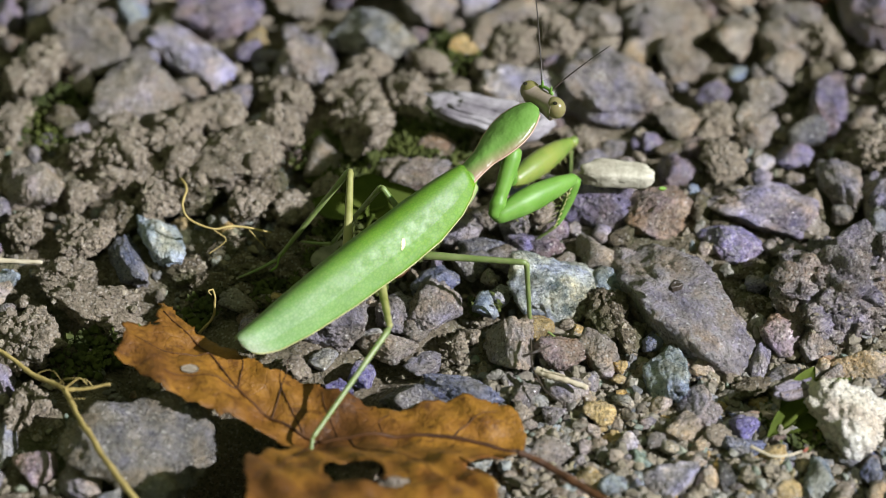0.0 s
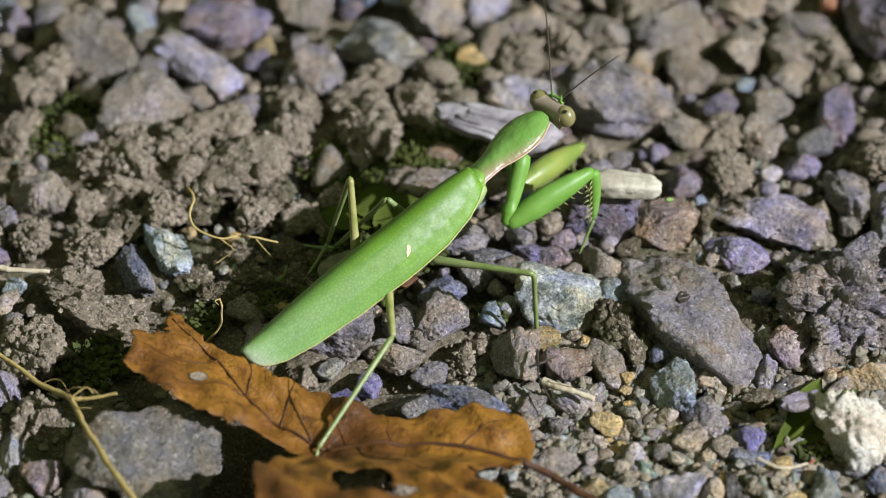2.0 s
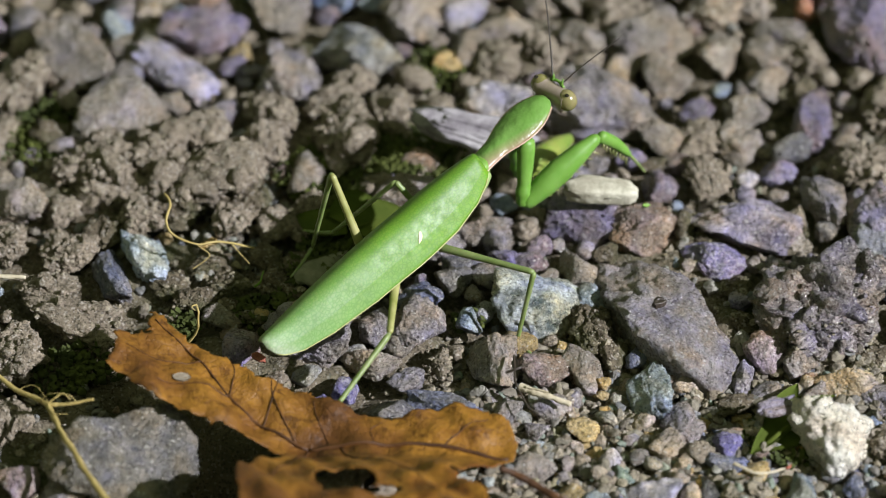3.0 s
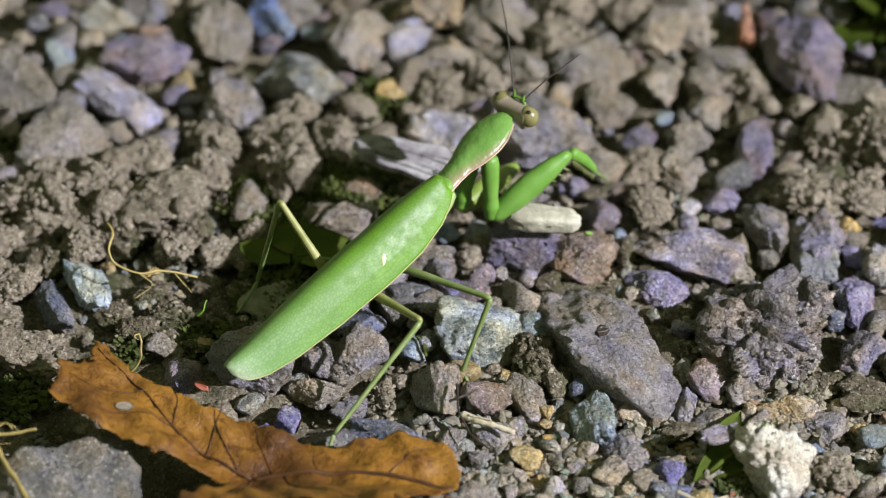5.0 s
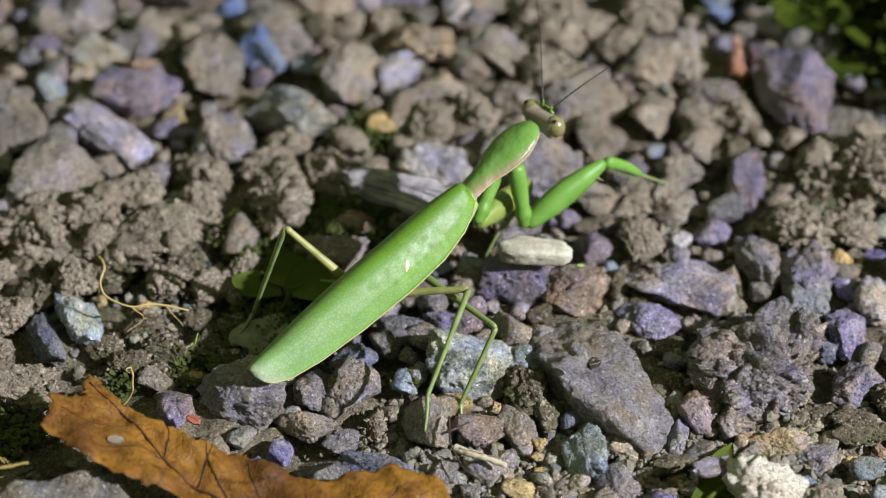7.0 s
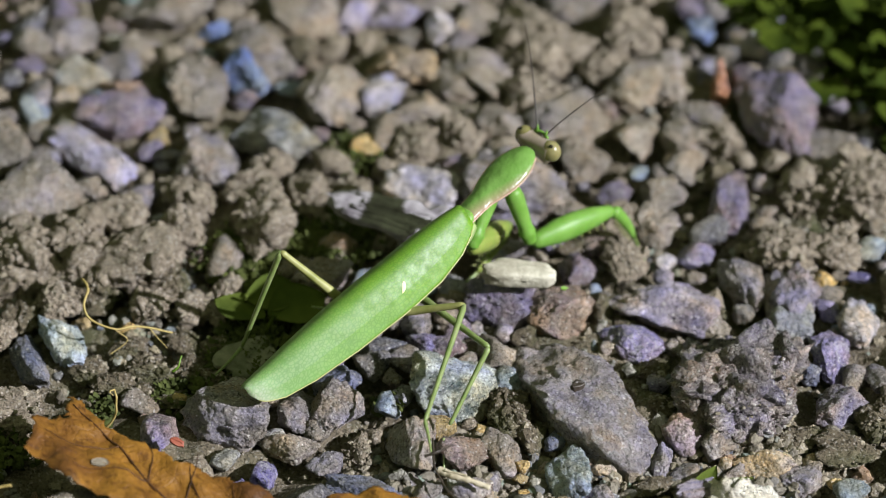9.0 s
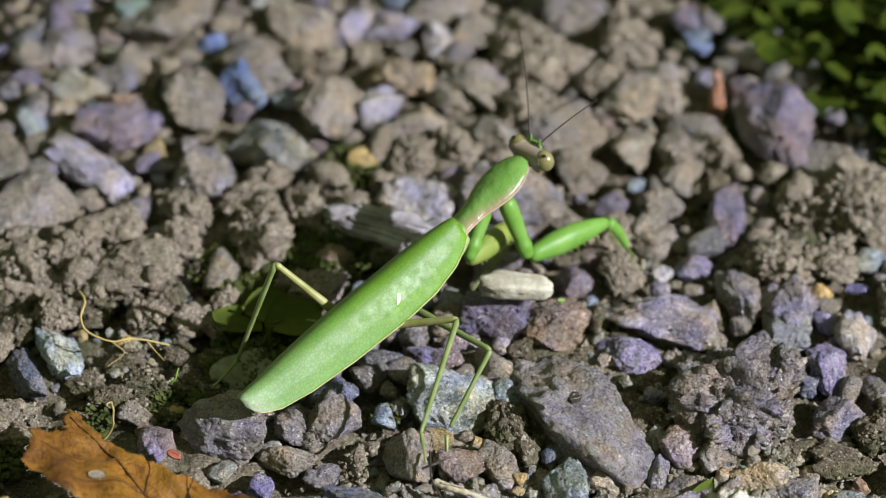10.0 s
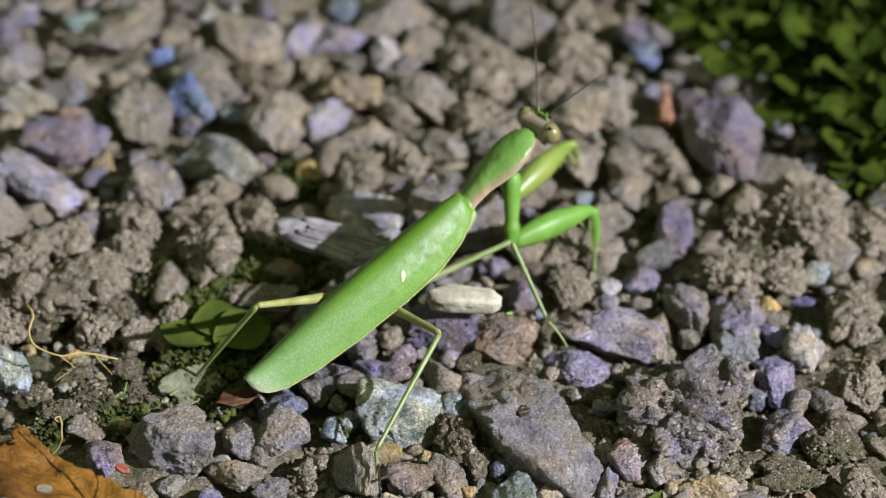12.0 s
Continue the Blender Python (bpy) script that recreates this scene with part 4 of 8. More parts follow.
    stone(-17.8, -7.7, 0.6, (3.2, 3.2, 1.4), 90, "darkclod", 212, 4)
    stone(-28.5, -9.9, 0.5, (3.2, 2.4, 1.1), 0, "darkclod", 213, 4)
    stone(-22.8, 0.6, 0.6, (3.2, 3.2, 1.5), 90, "darkclod", 214, 4)
    stone(-18.0, -0.6, 0.6, (3.2, 3.2, 1.4), 90, "darkclod", 215, 4)
    stone(43.6, -5.3, 0.6, (3.2, 2.8, 1.4), 90, "darkclod", 216, 4)
    stone(44.4, -12.4, 0.6, (3.2, 2.4, 1.4), 90, "darkclod", 217, 4)
    stone(60.8, -20.5, 0.6, (3.9, 3.2, 1.4), 0, "darkclod", 218, 5)


lay_stones()


# ---- small gravel and crumbs ----
def clear_of_stones(x, y, reach):
    p = np.array(PLACED)
    return bool(((x - p[:, 0]) ** 2 + (y - p[:, 1]) ** 2 > (p[:, 2] * 0.8 + reach) ** 2).all())


def scatter():
    rng = np.random.default_rng(11)
    kinds = ["grey", "brown", "slate", "clod", "brown", "darkgrey", "grey", "bluegreen", "clod", "clod", "rust", "darkclod", "clod", "greenish", "tan", "lilacgrey"]
    warm = ["tan", "brown", "greenish", "grey", "ochre", "bluegreen", "clod", "rust", "tan"]
    # loose stones of 3 to 7 mm between the big ones: the near ones singly, the rest as one
    count, far = 0, []
    order = {k: n for n, k in enumerate(sorted(set(kinds + warm)))}
    for _ in range(16000):
        x, y = rng.uniform(-95, 130), rng.uniform(-70, 122)
        r = rng.uniform(1.1, 3.4)
        if 8 < x < 62 and -60 < y < -24:
            r = rng.uniform(0.9, 2.1)
        if not (0.834 * (x - 51.8) + 0.551 * (y - 88.3) < 5.0):
            continue
        if count < 1150 and clear_of_stones(x, y, r * 0.6) and not (-58 < x < -2 and -38 < y < 12) and not (-42 < x < -14 and -56 < y < -30):
            half = np.array((r * rng.uniform(0.9, 1.35), r * rng.uniform(0.8, 1.1), r * rng.uniform(0.6, 0.9)))
            some = warm if y < -14 and x > 0 else kinds
            turn, kind, tilt = rng.uniform(0, 180), some[int(rng.integers(len(some)))], rng.uniform(-20, 20)
            if -45 < x < 80 and -45 < y < 10:
                stone(round(x, 1), round(y, 1), round(r * 0.35, 1), tuple(half), turn, kind, 1000 + count, 3, tilt)
            else:
                v, f = rock_verts(1000 + count, half * MM, 3 if r > 1.9 else 2, kind)
                m = np.array(pose(x * MM, y * MM, r * 0.35 * MM, tilt, 0.6 * tilt, turn))
                far.append((v @ m[:3, :3].T + m[:3, 3], f, order[kind]))
                PLACED.append((x, y, 0.5 * (half[0] + half[1])))
            count += 1
    start = np.cumsum([0] + [len(v) for v, _, _ in far])
    me = mesh_of("loose_gravel", np.vstack([v for v, _, _ in far]), np.vstack([f + n for (_, f, _), n in zip(far, start)]), ROCKS[sorted(order)[0]])
    for k in sorted(order)[1:]:
        me.materials.append(ROCKS[k])
    me.polygons.foreach_set("material_index", np.concatenate([np.full(len(f), k) for _, f, k in far]))
    tagged(new("loose_gravel", me), "mixed grey and brown small gravel", "gravel", kind="stuff")
    # pebbles: 300 pieces of the ground, on a few shared meshes
    shapes = {}
    for k in ("grey", "brown", "tan", "blue", "clod", "pale", "ochre", "greenish", "bluegreen", "rust"):
        for s in range(2):
            v, f = rock_verts(500 + s, np.array((1.0, 0.85, 0.7)) * MM, 2, k)
            shapes[k, s] = mesh_of("pebble", v, f, ROCKS[k], False)
    keys = [k for k in shapes for _ in range(1 if k[0] in ("blue", "pale", "grey") else 2)]
    for _ in range(300):
        x, y = rng.uniform(-45, 75), rng.uniform(-52, 20)
        if rng.random() < 0.55:
            x, y = rng.uniform(8, 60), rng.uniform(-52, -22)
        if -42 < x < -4 and -54 < y < -16:
            x += 48
        ob = new("pebble", shapes[keys[int(rng.integers(len(keys)))]])
        ob.parent = ground
        s = rng.uniform(0.55, 1.7)
        z = float(ground_height(np.array([x * MM]), np.array([y * MM]))[0])
        ob.matrix_basis = pose(x * MM, y * MM, z + 0.35 * s * MM, rng.uniform(-40, 40), rng.uniform(-40, 40), rng.uniform(0, 360)) @ Matrix.Scale(s, 4)
    # crumbs too many to count
    base, faces = rock_verts(77, (1, 0.85, 0.75), 1, "grey")
    faces = np.asarray(faces)
    n = 11000
    x, y = rng.uniform(-95, 128, n) * MM, rng.uniform(-68, 118, n) * MM
    third = n // 3
    x[:third], y[:third] = rng.uniform(0, 75, third) * MM, rng.uniform(-54, -15, third) * MM
    x[(np.abs(x + 0.0285) < 0.013) & (np.abs(y + 0.0405) < 0.013)] += 0.05
    s = rng.gamma(2.0, 0.22, n).clip(0.16, 1.4) * MM
    z = ground_height(x, y) + 0.3 * s
    spare = 0
    for ob, verts in CLODS:
        many = min(60, int(np.prod(np.ptp(verts, axis=0)[:2]) * 2.2e5) + 8)
        pick = rng.integers(0, len(verts), many * 3)
        up = [ob.matrix_basis @ Vector(verts[i]) for i in pick if verts[i][2] > 0]
        for q in up[:many]:
            if spare < n // 2:
                i = n - 1 - spare
                x[i], y[i], s[i] = q.x, q.y, s[i] * 0.55
                z[i] = q.z + 0.1 * s[i]
                spare += 1
    ang = rng.uniform(0, 6.28, n)
    sq = rng.uniform(0.7, 1.2, (n, 3))
    v = base[None] * sq[:, None] * s[:, None, None]
    c, sn = np.cos(ang)[:, None], np.sin(ang)[:, None]
    v = np.stack([c * v[:, :, 0] - sn * v[:, :, 1] + x[:, None], sn * v[:, :, 0] + c * v[:, :, 1] + y[:, None], v[:, :, 2] + z[:, None]], 2)
    f = faces[None] + (np.arange(n) * len(base))[:, None, None]
    ob = new("gravel_crumbs", mesh_of("gravel_crumbs", v.reshape(-1, 3), f.reshape(-1, 3), CRUMB, False))
    tagged(ob, "fine brown grit and soil crumbs between the stones", "gravel", kind="stuff")


scatter()


def grit_material():
    """Fine mixed grit: every grain takes one of the gravel's colours."""
    m, nodes, links, b = shader("mixed_grit")
    grain = nodes.new("ShaderNodeNewGeometry").outputs["Random Per Island"]
    tones = ramp(nodes, links, grain, [(0.0, (0.096, 0.081, 0.063)), (0.2, (0.200, 0.174, 0.130)), (0.4, (0.148, 0.137, 0.126)), (0.55, (0.266, 0.222, 0.141)), (0.68, (0.118, 0.126, 0.148)), (0.8, (0.244, 0.229, 0.200)), (0.9, (0.163, 0.200, 0.163)), (1.0, (0.311, 0.259, 0.148))])
    tc = nodes.new("ShaderNodeTexCoord").outputs["Object"]
    fine = noise_node(nodes, links, tc, 1500, 6, 0.7)
    links.new(mix(nodes, links, 0.8, tones, ramp(nodes, links, fine, [(0.32, (0.5, 0.48, 0.45)), (0.68, (1.4, 1.4, 1.4))]), "MULTIPLY"), b.inputs["Base Color"])
    b.inputs["Roughness"].default_value, b.inputs["Specular IOR Level"].default_value = 0.6, 0.5
    bump(nodes, links, b, noise_node(nodes, links, tc, 900, 6, 0.7), 1.0, 0.0006)
    return m


def lay_grit():
    """Grains of half a millimetre to two, thick in the open patch of gravel and thin elsewhere."""
    rng = np.random.default_rng(63)
    shapes = [rock_verts(640 + k, (1, 0.85, 0.75), 2, "grey") for k in range(6)]
    verts, faces, n = [], [], 0
    for k in range(5900):
        if 700 <= k < 3700:
            x, y = rng.uniform(4, 66), rng.uniform(-60, -16)
        else:
            x, y = rng.uniform(-70, 85), rng.uniform(-56, 40)
        if k < 700:
            x, y = rng.uniform(-32, -6), rng.uniform(-8, 20)
        if -44 < x < -8 and -56 < y < -12 or (k >= 3700 and not clear_of_stones(x, y, 0.0)):
            continue
        v, f = shapes[k % 6]
        s = min(1.1, rng.gamma(3.0, 0.16) + 0.12)
        a = rng.uniform(0, 6.28)
        turn = np.array([[math.cos(a), -math.sin(a), 0], [math.sin(a), math.cos(a), 0], [0, 0, 1]])
        z = float(ground_height(np.array([x * MM]), np.array([y * MM]))[0]) / MM
        verts.append((v @ turn.T) * s * rng.uniform(0.75, 1.25, 3) + [x, y, z + rng.uniform(0.3, 1.1) * s])
        faces.append(f + n)
        n += len(v)
    ob = new("fine_grit", mesh_of("fine_grit", np.vstack(verts) * MM, np.vstack(faces), grit_material(), False))
    tagged(ob, "fine mixed grit of tan and grey grains", "gravel", kind="stuff")


lay_grit()


# ---- moss and weeds ----
def build_moss():
    rng = np.random.default_rng(5)
    verts, faces = [], []
    # patches behind the wings partly stand in for green light in the mantis's shadow
    patches = [(-25, -9, 1.5), (-16, 19, 6.0), (-7, 24, 7.0), (-3, 24, 6.0), (-55, 30, 6.0), (-58, 25, 5.0), (-46, -21, 5.0), (-50, -23, 5.0), (-18, -1, 2.0), (-14, 22, 5.0), (48, -37, 5.0), (51, -32, 4.0), (-12, 0, 7.0), (-7, 3, 7.0), (-0, 22, 6.0), (-13, 14, 6.0), (-8, 12, 6.0), (1, 43, 5.0), (6, -12, 2.5), (-34, -14, 3.0), (-10, -7, 3.0), (-15, -3, 5.0), (-23, -11, 4.0), (-18, -9, 4.0), (-12, 3, 6.0), (49, -35, 5.0)]
    base, bf = ico(1)
    for px, py, pr in patches:
        # low cushions
        for _ in range(int(pr * pr * 2.2)):
            a, r = rng.uniform(0, 6.28), pr * math.sqrt(rng.random())
            x, y = px + r * math.cos(a), py + r * math.sin(a) * 0.9
            s = rng.uniform(0.35, 0.95)
            n = len(verts)
            q = base * np.array([s, s, s * 0.8]) * (1 + 0.25 * rng.normal(size=(len(base), 1))) + np.array([x, y, rng.uniform(-0.2, 1.3)])
            verts.extend(q)
            faces.extend((f + n).tolist() for f in bf)
        # leaflets
        for _ in range(int(pr * pr * 7)):
            a, r = rng.uniform(0, 6.28), pr * math.sqrt(rng.random())
            x, y, z = px + r * math.cos(a), py + r * math.sin(a) * 0.9, rng.uniform(0.3, 1.6)
            b, l, w = rng.uniform(0, 6.28), rng.uniform(0.5, 1.4), rng.uniform(0.2, 0.45)
            d = np.array([math.cos(b) * 0.8, math.sin(b) * 0.8, rng.uniform(0.1, 0.9)])
            s = np.array([-math.sin(b), math.cos(b), 0]) * w
            o = np.array([x, y, z])
            n = len(verts)
            verts.extend([o, o + d * l * 0.5 + s, o + d * l, o + d * l * 0.5 - s])
            faces.append((n, n + 1, n + 2, n + 3))
    ob = new("moss", mesh_of("moss", np.array(verts) * MM, faces, MOSS))
    tagged(ob, "dark green moss between the stones, partly standing in for green shade", "moss", kind="stuff")


build_moss()


def leaf_blade(length, width, droop, n=9, round_=1.0):
    """A small rounded leaf along +x, cupped along its midrib, with thickness."""
    verts, faces, cols = [], [], 7
    for i in range(n):
        u = i / (n - 1)
        w = width * (math.sin(math.pi * min(1, u * 0.98 + 0.02)) ** (0.55 * round_)) * (0.75 + 0.25 * math.sin(u * 3))
        for k in range(cols):
            c = 2 * k / (cols - 1) - 1
            verts.append((u * length, c * w, -droop * u * u * length + 0.18 * width * abs(c)))
    for i in range(n - 1):
        for k in range(cols - 1):
            a = i * cols + k
            faces.append((a, a + 1, a + cols + 1, a + cols))
    top = np.array(verts)
    low = top - np.array([0, 0, 0.00012])
    m = len(top)
    rim = [(i * cols, (i + 1) * cols) for i in range(n - 1)] + [((i + 1) * cols + cols - 1, i * cols + cols - 1) for i in range(n - 1)]
    return np.vstack([top, low]), faces + [tuple(v + m for v in reversed(f)) for f in faces] + [(b, a, a + m, b + m) for a, b in rim]


def weed_plant(seed, leaves, size):
    rng = np.random.default_rng(seed)
    root = new("weed")
    for k in range(leaves):
        a = 2 * math.pi * k / leaves + rng.uniform(-0.4, 0.4)
        h, r = rng.uniform(0.15, 0.55) * size, rng.uniform(0.4, 1.2) * size
        top = np.array([r * math.cos(a), r * math.sin(a), h])
        v, f = tube(smooth_path([(0, 0, -0.001), top * np.array([0.4, 0.4, 0.7]), top], 8), np.full(8, 0.00035), 6)
        part("stem", v, f, WEED, root)
        v, f = leaf_blade(rng.uniform(0.7, 1.2) * size, rng.uniform(0.4, 0.52) * size, rng.uniform(0.05, 0.35), round_=0.9)
        ob = part("leaf", v, f, WEED, root)
        ob.matrix_basis = pose(*top, rng.uniform(-50, 50), rng.uniform(-55, 45), math.degrees(a) + rng.uniform(-30, 30))
    return tagged(root, "low dark green leafy weed at the gravel's edge", "weed", group="weeds at the gravel's edge")


def build_weeds():
    rng = np.random.default_rng(21)
    kinds = [weed_plant(s, 9, 0.0052) for s in (1, 2, 3, 4)]
    used = 0
    for _ in range(1500):
        x, y = rng.uniform(50, 122), rng.uniform(26, 122)
        # the patch lies beyond a slanting edge
        if 0.834 * (x - 51.8) + 0.551 * (y - 88.3) < 5.0 or used > 260:
            continue
        m = pose(x * MM, y * MM, 0, rng.uniform(-8, 8), rng.uniform(-8, 8), rng.uniform(0, 360)) @ Matrix.Scale(rng.uniform(0.75, 1.35), 4)
        if used < 4:
            kinds[used].matrix_basis = m
        else:
            src = kinds[used % 4]
            made = copy_thing(src, m)
            made.matrix_basis = m
        used += 1


build_weeds()


def sprig(points, width, leaves, name, label, slim=0.45):
    """Shade plants: a thin stem with a few round leaves."""
    root = new(name)
    pts = smooth_path(np.array(points) * MM, 14)
    v, f = tube(pts, np.full(14, width * MM), 6)
    part("stem", v, f, SHADE_LEAF, root)
    for x, y, z, size, yaw in leaves:
        v, f = leaf_blade(size * MM, size * slim * MM, 0.2, round_=1.3)
        ob = part("leaf", v, f, SHADE_LEAF, root)
        ob.matrix_basis = pose(x * MM, y * MM, z * MM, 8, -12, yaw)
    return tagged(root, label, "weed")


sprig([(-11.6, 2.5, 0.0), (-10.8, 1.6, 3.0), (-9.9, 1.8, 5.0)], 0.3, [(-10.8, 4.0, 2.5, 9.0, 25), (-11.6, 3.9, 2.0, 8.0, 150)], "clover_weed", "small round-leaved weed in the mantis's shade")
sprig([(-15.0, 8.6, 0.0), (-14.5, 7.6, 2.0), (-14.1, 7.1, 4.0)], 0.3, [(-14.1, 7.6, 2.5, 8.0, 10)], "clover_weed", "small round-leaved weed in the mantis's shade")
sprig([(44.8, -38.7, 1.0), (47.0, -38.0, 3.0), (49.4, -36.3, 4.0)], 0.35, [(43.9, -40.3, 2.0, 12.0, 50), (45.6, -37.6, 2.0, 12.0, 62), (47.3, -34.3, 2.0, 10.0, 30), (45.9, -39.2, 1.5, 10.0, 25)], "weed", "dark green narrow-leaved weed beside the white stone", 0.14)


# ---- fallen leaf ----
SCAR_MAT = plain_material("leaf_scar", (0.14, 0.11, 0.075), (0.27, 0.23, 0.18), 900, 0.8, 0.2, 0.0003)


def build_leaf():
    root = new("dead_leaf")
    ox, oy = -16.9, -44.5
    lobes = [(2.3, 0.3, -25.2, 14.8, 4.0, 5.7, 7.0, 4.6), (-18.8, 16.6, -22.0, 23.7, 2.6, 2.4, 1.6, 0.3), (-22.5, 14.7, -27.0, 17.7, 2.2, 1.8, 1.2, 0.2), (-21.2, 11.2, -27.5, 9.8, 3.2, 2.6, 1.6, 0.2), (-7.0, 8.1, 14.3, 2.6, 4.2, 3.2, 2.4, 0.4), (0.0, -0.9, 27.2, 1.0, 3.5, 6.0, 8.2, 4.0), (5.7, 0.1, 3.7, -30.5, 4.5, 14.0, 13.0, 5.0), (0.0, -0.9, 21.7, -29.0, 5.0, 11.0, 10.0, 5.0)]
    holes = [(5.2, -13.4, 3.9, 4.3, 0.50), (10.7, -15.6, 2.0, 1.6, 0.30)]
    step = 0.55
    gx, gy = np.arange(-52, 44, step), np.arange(-60, 40, step)
    xx, yy = np.meshgrid(gx, gy)
    p = np.stack([xx.ravel(), yy.ravel()], 1)

    def inside(q):
        best = np.full(len(q), -1e9)
        for ax, ay, bx, by, w0, w1, w2, w3 in lobes:
            a, b = np.array([ax, ay]), np.array([bx, by])
            L = np.linalg.norm(b - a)
            d = (b - a) / L
            u = ((q - a) @ d) / L
            s = (q - a) @ np.array([-d[1], d[0]])
            w = np.interp(u, [-0.08, 0, 0.35, 0.75, 1.0, 1.05], [-3, w0, w1, w2, w3, -2])
            tooth = np.abs(((u * L / 2.3 + 0.13 * np.sign(s)) % 1.0) - 0.35) * 0.65
            best = np.maximum(best, w - np.abs(s) - tooth)
        best = best + 0.55 * value_noise(np.c_[q * 0.45, 0 * q[:, :1]]) + 0.3 * value_noise(np.c_[q * 1.4, 3 + 0 * q[:, :1]])
        for hx, hy, ra, rb, tilt in holes:
            c, s = math.cos(tilt), math.sin(tilt)
            dx, dy = q[:, 0] - hx, q[:, 1] - hy
            e = np.sqrt(((c * dx + s * dy) / ra) ** 2 + ((-s * dx + c * dy) / rb) ** 2)
            best = np.minimum(best, (e - 1) * min(ra, rb) + 0.4 * value_noise(np.c_[q * 1.1, 7 + 0 * q[:, :1]]))
        return best

    def height(q):
        x, y = q[:, 0], q[:, 1]
        mid = np.interp(x, [-26.1, -21.3, -13.3, -6.9, -1.5, 10.6, 27.9, 37.3], [24.4, 20.7, 13.1, 4.3, 0.7, 0.5, -1.7, -12.1])
        fold = np.abs(y - mid)
        z = 6.0 + 0.16 * np.clip(-x - 2, 0, 26) + 0.42 * np.clip(-1.5 - y, 0, 16) - 0.03 * np.clip(x, 0, 40)
        z = z + 0.07 * fold + 0.14 * np.clip(mid - y, 0, 9) + 0.6 * value_noise(np.c_[q * 0.09, 0 * x]) + 0.7 * value_noise(np.c_[q * 0.28, 0 * x]) + 0.12 * value_noise(np.c_[q * 1.2, 0 * x])
        # puckers between the side veins, and long folds in the near lobe
        z = z + 0.3 * np.sin(1.1 * x + 0.7 * y + 1.5 * value_noise(np.c_[q * 0.15, 0 * x])) * np.clip(fold / 4, 0, 1) + 0.5 * np.sin(0.55 * (x + 0.8 * y)) * np.clip((-3 - y) / 8, 0, 1)
        return np.maximum(z, 1.0)

    f = inside(p)
    w = len(gx)
    keep = f > 0
    ids = (np.arange(len(gy) - 1)[:, None] * w + np.arange(w - 1)).ravel()
    quads = np.stack([ids, ids + 1, ids + w + 1, ids + w], 1)
    some = keep[quads].sum(1) >= 2
    quads = quads[some]
    # pull the outer corners in to the margin
    e = 0.05
    grad = np.stack([inside(p + [e, 0]) - f, inside(p + [0, e]) - f], 1) / e
    outer = (~keep) & np.isin(np.arange(len(p)), quads)
    g2 = (grad**2).sum(1) + 0.15
    move = np.where(outer[:, None], grad * (-f / g2)[:, None], 0)
    move = np.clip(move, -step, step)
    q = p + move
    used, inv = np.unique(quads, return_inverse=True)
    inv = inv.reshape(quads.shape)
    top = np.c_[q[used], height(q[used])]
    top[:, :2] += [ox, oy]
    m = len(top)
    edges = {}
    for a, b, c, d in inv:
        for s, t in ((a, b), (b, c), (c, d), (d, a)):
            edges[(s, t)] = 1
    rim = [(s, t) for s, t in edges if (t, s) not in edges]
    low = top - [0, 0, 0.16]
    faces = [tuple(r) for r in inv] + [tuple(v + m for v in reversed(r)) for r in inv.tolist()] + [(t, s, s + m, t + m) for s, t in rim]
    part("blade", np.vstack([top, low]) * MM, faces, LEAF, root)

    def vein(points, r0, r1, name="vein", n=26):
        pts = smooth_path(np.c_[np.array(points, float), np.zeros(len(points))], n)
        pts[:, 2] = height(pts[:, :2]) + 0.05
        pts[:, :2] += [ox, oy]
        v, ff = tube(pts * MM, np.linspace(r0, r1, n) * 0.8 * MM, 7)
        part(name, v, ff, VEIN, root)

    vein([(26.8, -1.8), (18.1, 0.4), (9.0, 0.8), (-0.0, 0.5)], 0.42, 0.34, "midrib")
    vein([(-0.0, 0.5), (-6.1, 3.8), (-10.8, 8.0), (-14.8, 13.9), (-21.3, 21.2)], 0.34, 0.14, "midrib")
    vein([(-6.1, 3.8), (-4.8, 9.0), (-4.1, 13.5)], 0.16, 0.06, "vein")
    vein([(-10.8, 8.0), (-10.2, 12.5), (-10.7, 14.6)], 0.16, 0.05, "vein")
    vein([(-1.5, 1.0), (-4.7, 7.9), (-5.2, 11.7)], 0.16, 0.06, "vein")
    vein([(-10.8, 8.0), (-16.1, 8.2), (-20.6, 8.0)], 0.14, 0.05, "vein")
    vein([(-14.8, 13.9), (-20.1, 13.1), (-24.8, 14.5)], 0.14, 0.05, "vein")
    vein([(3.0, 0.6), (1.0, 6.2), (0.6, 8.4)], 0.13, 0.05, "vein")
    vein([(-0.0, 0.2), (-2.7, -8.9), (-7.5, -17.3)], 0.20, 0.08, "vein")
    vein([(4.5, 0.3), (6.1, -2.9), (13.6, -9.8), (18.1, -19.1)], 0.20, 0.08, "vein")
    vein([(18.1, 0.4), (21.1, 3.5), (24.2, 5.3)], 0.14, 0.05, "vein")
    vein([(9.0, 0.8), (8.3, 3.7), (9.8, 4.8)], 0.12, 0.05, "vein")
    v, ff = leaf_blade(2.4 * MM, 0.8 * MM, 0.0, round_=0.5)
    ob = part("pale_scar", v, ff, SCAR_MAT, root, "small pale scar on the blade")
    sx, sy = -18.3, 9.3
    ob.matrix_basis = pose((ox + sx) * MM, (oy + sy) * MM, (height(np.array([[sx + 1.0, sy]]))[0] + 0.25) * MM, 0, 6, 5)
    return tagged(root, "curled brown dead leaf with torn toothed edges", "leaf")


dead_leaf = build_leaf()


